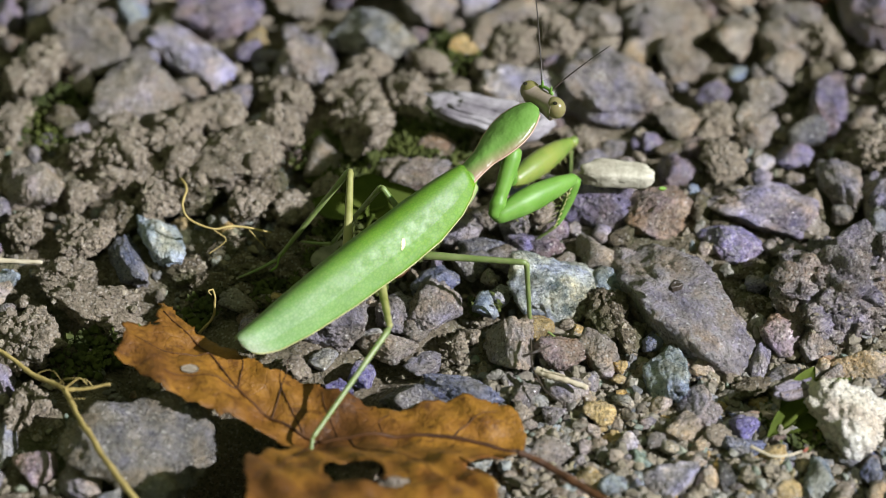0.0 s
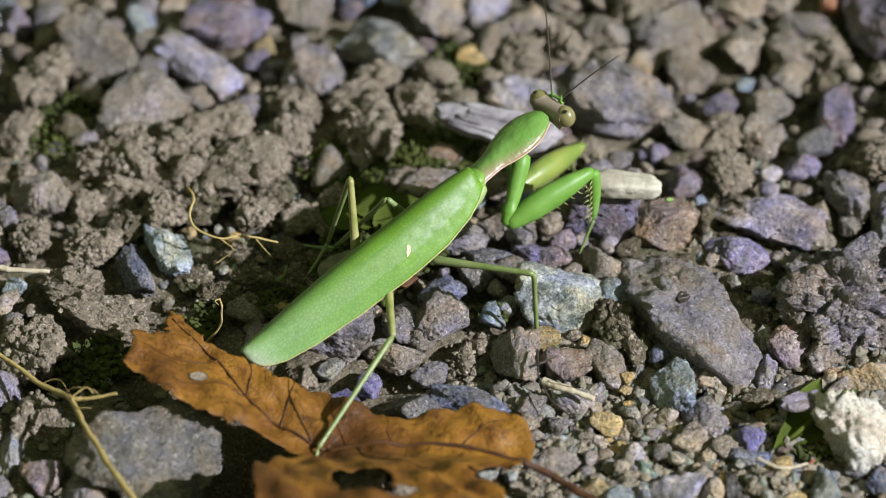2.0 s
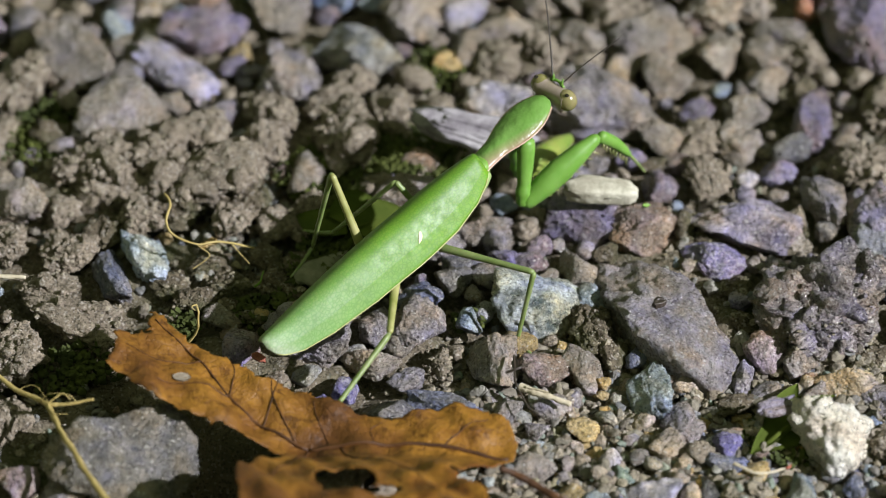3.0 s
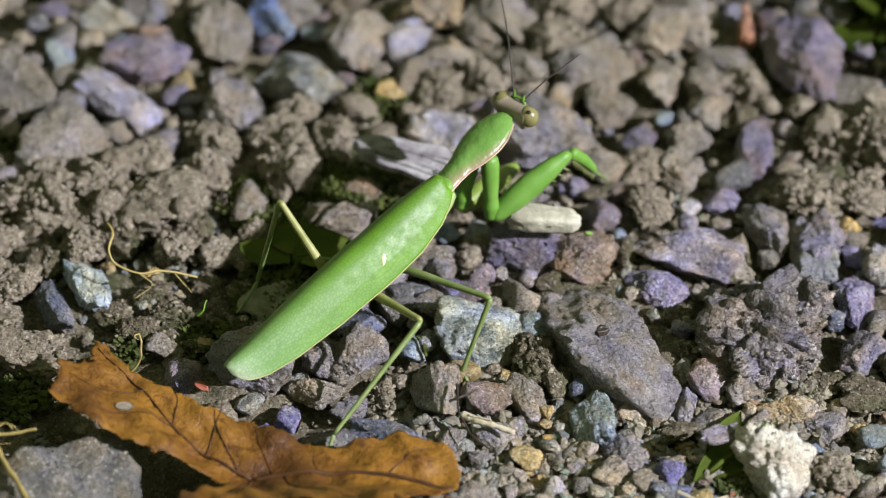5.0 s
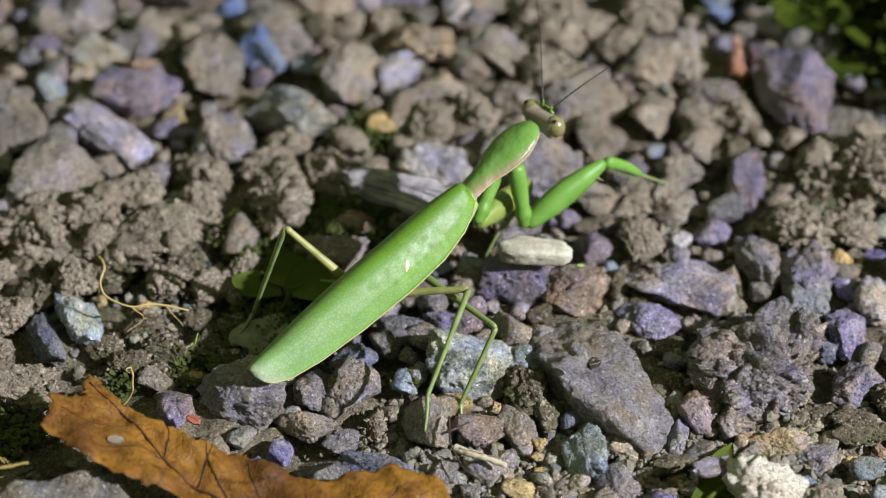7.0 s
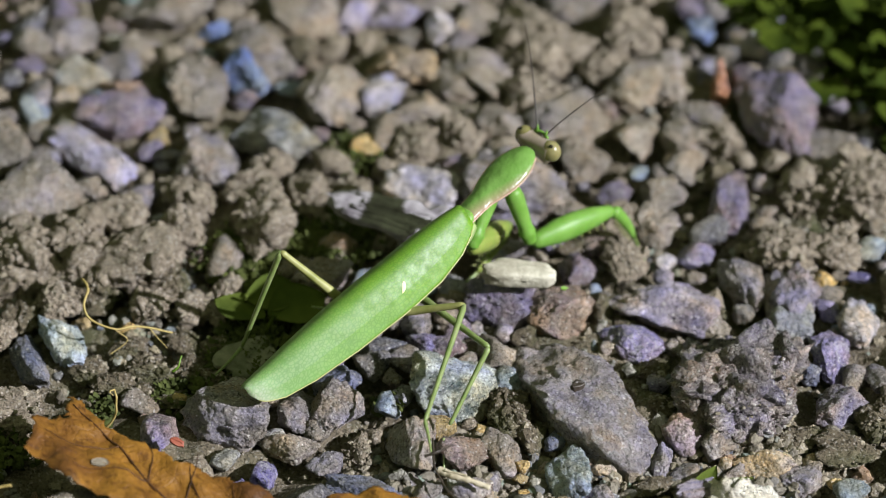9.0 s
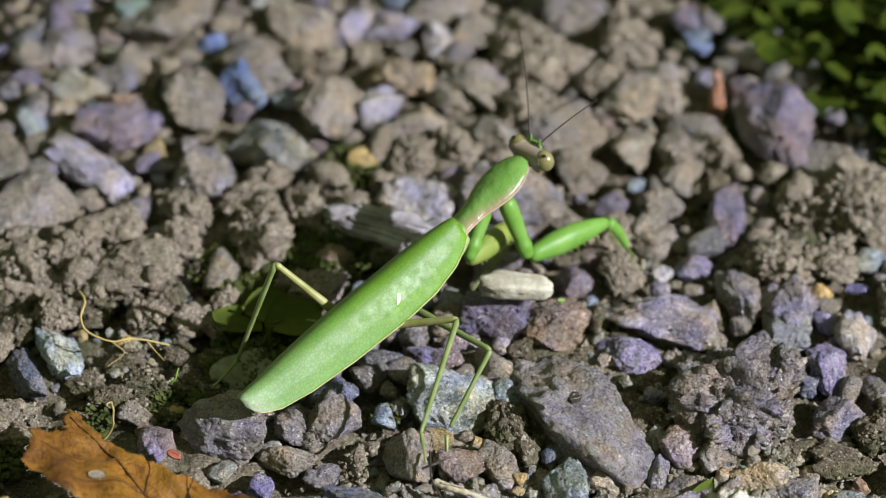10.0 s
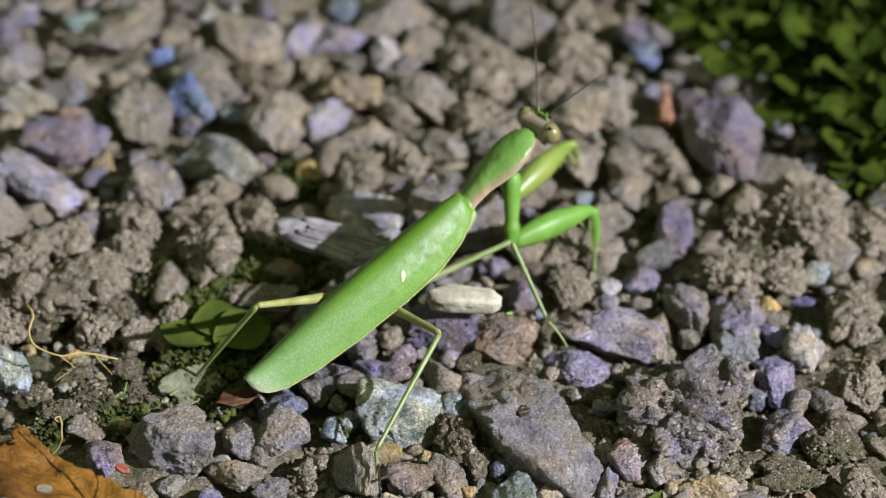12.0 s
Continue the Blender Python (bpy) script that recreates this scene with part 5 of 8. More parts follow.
# ---- roots, chips and litter ----
def strand(name, points, r0, r1, material, label, category, branches=(), wobble=0.25):
    root = new(name)
    rng = np.random.default_rng(len(points) + int(abs(points[0][0]) * 10))
    for n, (pts, a, b) in enumerate([(points, r0, r1), *branches]):
        q = smooth_path(np.array(pts) * MM, 40)
        q = q + wobble * MM * 0.5 * np.c_[value_noise(q * 700 + n), value_noise(q * 700 + 9 + n), 0.4 * value_noise(q * 700 + 5)]
        r = np.linspace(a, b, 40) * (1 + 0.18 * value_noise(q * 1500))
        v, f = tube(q, r * MM, 8)
        part("main_strand" if n == 0 else "side_strand", v, f, material, root)
    return tagged(root, label, category)


strand("root", [(-63.0, -25.1, 6.0), (-58.8, -29.0, 6.0), (-55.5, -32.3, 6.0), (-51.2, -36.1, 7.0), (-48.6, -42.6, 8.0), (-44.2, -52.2, 9.0), (-39.7, -59.5, 9.0)], 0.30, 0.45, ROOT, "yellowish woody root lying over the soil and stones", "root", [([(-51.2, -36.1, 7.0), (-48.3, -36.4, 7.5), (-44.7, -36.1, 8.0)], 0.35, 0.20), ([(-51.2, -36.1, 7.0), (-49.0, -35.5, 8.5), (-47.9, -36.1, 8.0)], 0.15, 0.08), ([(-52.2, -35.6, 7.0), (-50.5, -36.0, 9.0), (-48.1, -36.8, 9.5), (-47.0, -37.0, 8.5)], 0.07, 0.05), ([(-51.2, -36.1, 7.0), (-50.0, -38.8, 8.0), (-48.1, -38.9, 8.0)], 0.08, 0.04), ([(-55.5, -32.3, 6.0), (-53.5, -32.3, 7.0), (-51.8, -34.2, 7.5), (-50.7, -37.2, 7.5)], 0.06, 0.05)])
strand("root", [(-37.1, 3.9, 10.0), (-36.2, 1.5, 10.0), (-36.7, -1.0, 9.0), (-35.7, -2.6, 8.0), (-32.5, -3.5, 7.0), (-29.0, -1.8, 6.0), (-24.3, -2.1, 5.0)], 0.20, 0.15, ROOT, "thin curled yellow rootlet on a soil clod", "root", [([(-32.5, -3.5, 7.0), (-30.6, -3.6, 5.0), (-32.9, -5.5, 4.0)], 0.10, 0.06), ([(-27.4, -2.4, 6.0), (-25.0, -4.3, 4.0)], 0.10, 0.05)])
strand("straw", [(-63.5, -8.7, 6.0), (-59.5, -9.3, 6.0), (-56.0, -9.5, 6.0)], 0.45, 0.30, STRAW, "pale dry straw bit on the soil", "straw")
strand("seedling", [(-31.7, -18.3, 9.0), (-31.4, -19.2, 8.0), (-31.8, -19.4, 5.0), (-33.8, -19.7, 2.0)], 0.14, 0.20, ROOT, "thin pale seedling stalk with a curled tip", "seedling", [([(-31.7, -18.3, 9.0), (-32.2, -19.3, 9.5), (-31.8, -19.6, 9.0)], 0.12, 0.06)])
strand("straw", [(12.7, -29.1, 4.0), (15.5, -30.6, 4.0), (19.7, -32.1, 3.5)], 0.60, 0.35, STRAW, "short frayed straw splinter between the stones", "straw", [([(13.6, -29.8, 4.6), (16.6, -30.9, 4.6)], 0.20, 0.10)])
strand("rootlet", [(12.1, -24.0, 5.0), (12.2, -29.6, 5.0), (13.9, -33.0, 4.0), (16.6, -35.3, 3.0)], 0.16, 0.10, BLACK, "thin dark rootlet hanging between stones", "root")
strand("rootlet", [(10.8, -31.8, 9.0), (12.7, -31.2, 9.5), (14.7, -28.5, 8.0)], 0.22, 0.10, BLACK, "thin dark rootlet lying on a stone", "root")
strand("straw", [(41.1, -45.9, 6.0), (44.1, -47.4, 5.5), (48.0, -46.0, 5.0)], 0.22, 0.14, STRAW, "thin pale stalk lying over pebbles", "straw")
strand("petiole", [(9.8, -49.5, 8.5), (13.2, -50.1, 7.0), (16.9, -52.3, 6.0), (21.7, -55.5, 5.0)], 0.45, 0.55, VEIN, "dark brown leaf stalk lying on the gravel", "leaf stalk")
strand("grass_stalk", [(-24.1, -8.0, 3.0), (-23.3, -7.9, 4.0), (-22.8, -6.9, 5.0)], 0.18, 0.10, BRIGHT, "tiny fresh grass shoot in the moss", "grass")


def chip(x, y, z, half, turn, tilt, material, name, label, category, seed):
    """A flat splintery chip: a slab with ragged ends and lengthwise grain."""
    rng = np.random.default_rng(seed)
    d, faces = ico(4)
    sharp = 6 if name == "bleached_stick" else 18
    # an angular outline, flat faces, splintered ends and lengthwise grain
    ang = np.linspace(0, 2 * math.pi, 7, endpoint=False) + rng.uniform(-0.3, 0.3, 7)
    if name == "bleached_stick":
        ang = np.array([0.05, 1.57, 3.0, 4.75])
    n = np.r_[np.c_[np.cos(ang), np.sin(ang), 0 * ang], [(0.1, 0.05, 1), (0, 0, -1)]]
    n /= np.linalg.norm(n, axis=1)[:, None]
    r = ((np.maximum(d @ n.T, 0) / rng.uniform(0.75, 1.0, len(n))) ** sharp).sum(1) ** (-1 / sharp)
    p = d * np.minimum(r, 1.5)[:, None]
    p = p / np.abs(p).max(0)
    ends = value_noise(np.c_[0 * p[:, :1] + seed, p[:, 1:2] * 4.1, p[:, 2:3]]) + 0.6 * value_noise(np.c_[0 * p[:, :1] + seed, p[:, 1:2] * 11, p[:, 2:3]])
    p[:, 0] *= 1 + (0.12 if name == "bleached_stick" else 0.16) * ends * (np.abs(p[:, 0]) > 0.55)
    p[:, 1] *= 1 + 0.16 * value_noise(np.c_[p[:, :1] * 2.2 + seed, 0 * p[:, :2]])
    calm = 0.7 if name == "bleached_stick" else 1.0
    p[:, 2] += calm * (0.08 if name == "bleached_stick" else 0.3) * value_noise(np.c_[p[:, :1] * 0.9, p[:, 1:2] * 6 + seed, 0 * p[:, :1]]) + calm * 0.2 * value_noise(p * 4 + seed) + calm * 0.12 * value_noise(p * np.array([5, 16, 5]) + seed)
    ob = new(name, mesh_of(name, p * np.array(half) * MM, faces, material))
    ob.matrix_basis = pose(x * MM, y * MM, z * MM, tilt, 0.5 * tilt, turn)
    if name == "bark_chip":
        # loose fibres along the grain
        for k in range(5):
            o, l = rng.uniform(-0.55, 0.55), rng.uniform(0.35, 0.75)
            at = np.array([(t * half[0], (o + 0.05 * math.sin(5 * t + k)) * half[1], (0.95 + 0.12 * abs(t)) * half[2]) for t in np.linspace(-l, l + 0.25, 12)])
            v, f = tube(at * MM, np.linspace(0.24, 0.1, 12) * MM, 6, 1.6)
            part("splinter", v, f, material, ob)
    return tagged(ob, label, category)


chip(6.1, 21.4, 7.0, (8.6, 3.2, 0.8), -18, 14, BARK, "bark_chip", "pale weathered bark chip lying across stones", "bark", 3)
chip(11.5, 20.1, 6.0, (4.4, 3.6, 1.0), 20, -10, BARK, "bark_chip", "pale weathered bark chip lying across stones", "bark", 8)
chip(25.6, 7.3, 8.0, (5.9, 1.9, 1.5), -3, 8, BONE, "bleached_stick", "short bleached cream stick lying on stones", "stick", 5)
chip(47.2, -35.3, 6.0, (3.4, 1.5, 0.45), 28, 18, ROCKS["lilacgrey"], "bark_chip", "flat mauve-white chip leaning on the stones", "bark", 9)
chip(32.1, -17.9, 9.2, (1.0, 0.75, 0.5), 20, 0, BLACK, "seed", "tiny dark seed lying on the grey slab", "seed", 13)
chip(31.1, 3.9, 8.0, (0.6, 0.3, 0.15), 20, 20, BRIGHT, "leaf_bit", "tiny bright green leaf fragment", "leaf", 14)
chip(-23.0, -23.0, 3.5, (1.2, 0.7, 0.3), -20, 20, RED, "petal_bit", "small red fragment among the pebbles", "petal", 15)
chip(48.4, -45.7, 5.0, (0.6, 0.2, 0.2), 50, 20, RED, "petal_bit", "small red fragment among the pebbles", "petal", 16)
chip(-7.5, -7.7, 3.0, (3.6, 1.8, 0.35), 30, 15, VEIN, "leaf_shred", "brown leaf shred among the stones", "leaf", 18)
chip(-13.6, -3.6, 1.5, (5.0, 3.9, 0.28), 38, 8, PAPER, "leaf_shred", "grey papery torn leaf under the mantis", "leaf", 19)


# ---- the mantis ----
mantis = new("mantis")
tagged(mantis, "bright green praying mantis walking slowly over gravel", "mantis")


def wing_point(side, u, c, lift):
    """The back of a folded wing cover: u from its root to its tip, c across (1 is its outer edge), in millimetres."""
    w = profile(u, [0, 0.03, 0.1, 0.22, 0.4, 0.6, 0.78, 0.9, 0.96, 0.99, 1], [2.2, 3.0, 4.0, 4.8, 5.0, 4.8, 4.2, 3.4, 2.65, 1.8, 0.9])
    y = side * c
    y = y * w
    a = abs(c)
    drop = 6.4 * a * a if a < 0.42 else 1.129 + 5.5 * (a - 0.42) + 1.2 * (a - 0.42) ** 2
    ridge = 0.04 * math.exp(-(((abs(c) - 0.66) / 0.10) ** 2))
    z = -0.7 + 3.1 * (0.55 + 0.45 * math.sin(math.pi * min(1, 0.15 + u * 0.95))) - drop * (w / 5.0) + ridge + lift - 1.2 * u + 0.75
    return (0.9 - 41.1 * u, y - 0.8 * min(1.0, 3 * u), z)


def forewing(side, lo, hi, lift, material):
    """One folded wing cover: from lo to hi across the back, arched over the belly, keeled near its outer edge."""
    n, cols = 60, 30
    top = np.array([wing_point(side, i / (n - 1), lo + (hi - lo) * k / (cols - 1), lift) for i in range(n) for k in range(cols)])
    faces = []
    for i in range(n - 1):
        for k in range(cols - 1):
            a = i * cols + k
            q = (a, a + 1, a + cols + 1, a + cols)
            faces.append(q if side < 0 else q[::-1])
    low = top - [0, 0, 0.15]
    m = len(top)
    rim = [(i * cols, (i + 1) * cols) for i in range(n - 1)] + [((i + 1) * cols + cols - 1, i * cols + cols - 1) for i in range(n - 1)]
    rim += [(k + 1, k) for k in range(cols - 1)] + [((n - 1) * cols + k, (n - 1) * cols + k + 1) for k in range(cols - 1)]
    faces += [tuple(v + m for v in reversed(f)) for f in faces] + [(a, b, b + m, a + m) for a, b in rim]
    ob = part("right_forewing" if side < 0 else "left_forewing", np.vstack([top, low]) * MM, faces, material, mantis)
    if side < 0:
        band = [lo + (hi - lo) * ((f[0] % m) % cols + 0.5) / (cols - 1) > 0.66 for f in faces]
        ob.data.materials.append(WING_BAND)
        ob.data.polygons.foreach_set("material_index", [int(b) for b in band])
    edge = top[cols - 1 :: cols][1:-1]
    v, f = tube(edge * MM, np.full(len(edge), 0.09) * MM, 6)
    part("wing_margin", v, f, CREAM, ob, "thin cream edge of the wing")
    return ob


left_wing = forewing(1, -0.15, 1.0, 0.0, WING)
right_wing = forewing(-1, -0.8, 1.0, 0.2, WING)


def wing_spot():
    """The cream spot: a small oval that lies on the wing's back."""
    n = 16
    ring = [(0.352 + 0.015 * math.cos(a), 0.63 + 0.05 * math.sin(a) * (1 - 0.7 * math.cos(a)) + 0.07 * math.cos(a)) for a in np.linspace(0, 2 * math.pi, n, endpoint=False)]
    pts = [wing_point(-1, 0.352, 0.63, 0.33)] + [wing_point(-1, u, c, 0.3) for u, c in ring]
    part("wing_spot", np.array(pts) * MM, [(0, 1 + k, 1 + (k + 1) % n) for k in range(n)], SPOT, right_wing, "small cream spot")


wing_spot()


def body_of(xs, widths, tops, lows, n=40, sides=24, roof=0.0):
    """A rounded body along x from its half-widths, back heights and belly heights."""
    verts, faces = [], []
    for x in np.linspace(xs[0], xs[-1], n):
        w, t, l = (profile(x, xs, some) for some in (widths, tops, lows))
        for k in range(sides):
            a = 2 * math.pi * k / sides
            c, s = math.cos(a), math.sin(a)
            verts.append((x, w * math.copysign(abs(c) ** 0.85, c), t * ((1 - roof) * s + roof * (1 - abs(c))) if s > 0 else l * abs(s) * -1 if l > 0 else 0))
    for i in range(n - 1):
        for k in range(sides):
            a, b = i * sides + k, i * sides + (k + 1) % sides
            faces.append((a, a + sides, b + sides, b))
    faces += [tuple(range(sides)), tuple(reversed([(n - 1) * sides + k for k in range(sides)]))]
    return np.array(verts) * MM, faces


v, f = body_of([-39, -36, -29, -20, -10, -4, 0, 1.5], [0.3, 0.9, 1.9, 2.5, 2.5, 2.2, 1.7, 1.1], [0.1, 0.1, 0.1, 0.1, 0.3, 0.5, 0.7, 0.5], [0.8, 1.6, 2.9, 3.9, 3.8, 3.6, 2.6, 1.4])
part("abdomen", v + [0, -0.0008, -0.0008], f, BELLY, mantis, "pale green belly under the wings")
v, f = body_of([-12, -9, -5, -1, 1.6, 2.6], [1.0, 2.2, 2.5, 2.1, 1.6, 0.8], [0.5, 0.8, 1.0, 1.2, 1.2, 0.6], [2.0, 4.9, 5.2, 4.0, 2.2, 0.8])
part("thorax", v, f, GREEN, mantis)

PX = [-0.6, 0.2, 2.2, 4.8, 7.2, 9.6, 11.6, 13.4, 14.6, 15.3]
PW = [1.3, 1.75, 1.7, 1.85, 2.55, 2.95, 2.85, 2.3, 1.7, 0.9]
v, f = body_of(PX, PW, [0.5, 0.9, 0.88, 0.9, 1.1, 1.3, 1.28, 1.08, 0.85, 0.4], [0.5, 0.9, 0.95, 1.0, 1.1, 1.3, 1.3, 1.1, 0.8, 0.3], 60, 36, 0.4)
pronotum = part("pronotum", v, f, SHIELD, mantis)
for side in (1, -1):
    pts = smooth_path([(x, side * (w + 0.02), 0.0) for x, w in zip(PX[1:-1], PW[1:-1])], 40) * MM
    v, f = tube(pts, np.full(40, 0.12) * MM, 7)
    part("pronotum_margin", v, f, PINK, pronotum, "pinkish rim of the neck shield")
collar = np.array([(-0.2 + 0.3 * math.cos(a * 2), 1.72 * math.cos(a), 0.98 * math.sin(a)) for a in np.linspace(-0.25, math.pi + 0.25, 26)]) * MM
v, f = tube(collar, np.full(26, 0.13) * MM, 7)
part("collar", v, f, PINK, pronotum)
v, f = body_of([0.2, 2.5, 5, 7, 8.2], [1.2, 1.5, 1.6, 1.5, 0.6], [0.0, 0.0, 0.0, 0.0, 0.0], [1.2, 1.3, 1.5, 1.6, 0.6], 20, 16)
part("throat", v, f, PINK, pronotum, "pinkish underside of the neck shield")


def build_head():
    d, faces = ico(5)
    # one bar across: thick towards the eyes, tapering down to the mouth
    t = d[:, 1]
    wide = np.sign(t) * np.abs(t) ** 0.7 * 3.0
    thick = 1.12 + 0.16 * np.clip(np.abs(wide) / 2.2, 0, 1) ** 2
    round_ = np.sqrt(np.clip(1 - t * t, 1e-6, 1))
    x, z = d[:, 0] / round_, d[:, 2] / round_
    end = np.clip(round_ * 1.9, 0, 1)
    p = np.stack([x * 1.08 * thick * end, wide * (1 - 0.3 * np.clip(-z, 0, 1)), z * end * np.where(z < 0, 2.1, 1.12) * thick], 1)
    head = part("head", (p + [1.15, 0, -0.1]) * MM, faces, HEAD_MAT, mantis, "mauve-brown bar-shaped head")
    d, faces = ico(4)
    for side, name in ((1, "left_eye"), (-1, "right_eye")):
        e = d * [1.36, 1.5, 1.62]
        turn = np.array(Euler((radians(16 * side), 0, 0)).to_matrix())
        eye = part(name, (e @ turn.T + [1.2, 2.5 * side, -0.12]) * MM, faces, EYE_BROWN, head, "bulging olive-brown eye")
        v, f = ico(3)
        part("pupil_spot", (v * [0.3, 0.34, 0.2] + [0.75, 2.5 * side + 0.45 * side, 1.33]) * MM, f, PUPIL, eye)
    crest = smooth_path([(1.9, 1.3, 1.05), (2.1, 0.4, 1.3), (2.1, -0.4, 1.3), (1.9, -1.3, 1.05)], 12) * MM
    v, f = tube(crest, np.full(12, 0.22) * MM, 7)
    part("crest", v, f, GREEN, head, "small bright green crest")
    # crest of little horns and the two feelers
    for side, name in ((1, "left_antenna"), (-1, "right_antenna")):
        v, f = tube(np.array([(1.9, 0.8 * side, 1.1), (2.1, 0.85 * side, 1.8), (2.2, 0.9 * side, 2.3)]) * MM, np.array([0.26, 0.17, 0.05]) * MM, 8)
        part("horn", v, f, GREEN, head)
        if side > 0:
            pts = smooth_path([(1.8, 0.7, 1.2), (4.5, 3.6, 4.2), (8.0, 7.6, 7.5), (11.0, 11.5, 9.5)], 40)
        else:
            pts = smooth_path([(1.8, -0.7, 1.2), (4.6, -1.7, 3.0), (7.6, -2.9, 4.7), (10.6, -4.1, 6.2)], 40)
        v, f = tube(pts * MM, np.linspace(0.13, 0.065, 40) * MM, 6)
        part(name, v, f, BLACK, head, "thin dark feeler")
    return head


head = build_head()
limbs = {}


def limb(name, length, xs, radii, material, flat=1.0, bow=0.0, label=""):
    """One rigid limb segment along +x from its joint."""
    u = np.linspace(0, 1, 26)
    pts = np.c_[u * length, 0 * u, bow * np.sin(math.pi * u)] * MM
    r = np.interp(u, xs, radii)
    r[0], r[-1] = 0.5 * r[0], 0.55 * r[-1]
    v, f = tube(pts, r * MM, 12, flat)
    ob = part(name, v, f, material, mantis, label)
    limbs[name] = ob
    return ob


def spines(ob, start, stop, count, length, radius_at, material=HORN):
    """Two rows of spines along the inner edge of a grasping segment."""
    for k in range(count):
        x = start + (stop - start) * k / (count - 1)
        for y in (-0.35, 0.35):
            long = length * (1.25 if k % 3 == 1 else 0.85)
            v, f = tube(np.array([(x, y, -radius_at * 0.8), (x + 0.25, y * 1.5, -radius_at - long * 0.5), (x + 0.6, y * 1.8, -radius_at - long)]) * MM, np.array([0.14, 0.09, 0.02]) * MM, 5)
            part("spine", v, f, material, ob)


for side in ("right", "left"):
    limb(side + "_fore_coxa", 10.5, [0, 0.15, 0.45, 0.68, 0.8, 0.9, 1], [1.1, 1.4, 1.25, 1.05, 1.3, 1.05, 0.95], FORE_GREEN, 0.9)
    o = limb(side + "_fore_femur", 14.6, [0, 0.08, 0.3, 0.5, 0.75, 0.93, 1], [0.95, 1.35, 1.95, 2.05, 1.65, 1.05, 0.85], FORE_GREEN if side == "right" else FORE_OLIVE, 0.85, 0.25)
    spines(o, 3.5, 12.5, 8, 0.8, 1.65)
    o = limb(side + "_fore_tibia", 8.2, [0, 0.12, 0.5, 0.85, 1], [0.8, 0.98, 0.84, 0.58, 0.3], FORE_GREEN if side == "right" else FORE_OLIVE, 0.8, 0.35)
    spines(o, 1.4, 7.4, 8, 0.6, 0.7)
    limb(side + "_fore_tarsus", 5.5, [0, 0.2, 0.6, 1], [0.28, 0.26, 0.2, 0.14], LEG_GREEN)
    limb(side + "_middle_femur", 9.5 if side == "left" else 15, [0, 0.1, 0.5, 0.93, 1], [0.7, 0.62, 0.48, 0.42, 0.5], LEG_GREEN)
    limb(side + "_middle_tibia", 16 if side == "left" else 12, [0, 0.06, 0.5, 0.95, 1], [0.5, 0.4, 0.33, 0.3, 0.36], LEG_GREEN)
    limb(side + "_middle_tarsus", 4.6, [0, 0.2, 0.6, 1], [0.3, 0.27, 0.2, 0.14], LEG_GREEN, 1.0, 0.2)
    limb(side + "_hind_femur", 14 if side == "left" else 13.5, [0, 0.1, 0.5, 0.93, 1], [0.8, 0.75, 0.58, 0.46, 0.55], OLIVE)
    limb(side + "_hind_tibia", 18 if side == "left" else 19.6, [0, 0.05, 0.5, 0.95, 1], [0.52, 0.44, 0.36, 0.3, 0.36], LEG_GREEN)
    limb(side + "_hind_tarsus", 6 if side == "left" else 5, [0, 0.2, 0.6, 1], [0.3, 0.27, 0.2, 0.14], LEG_GREEN, 1.0, 0.2)


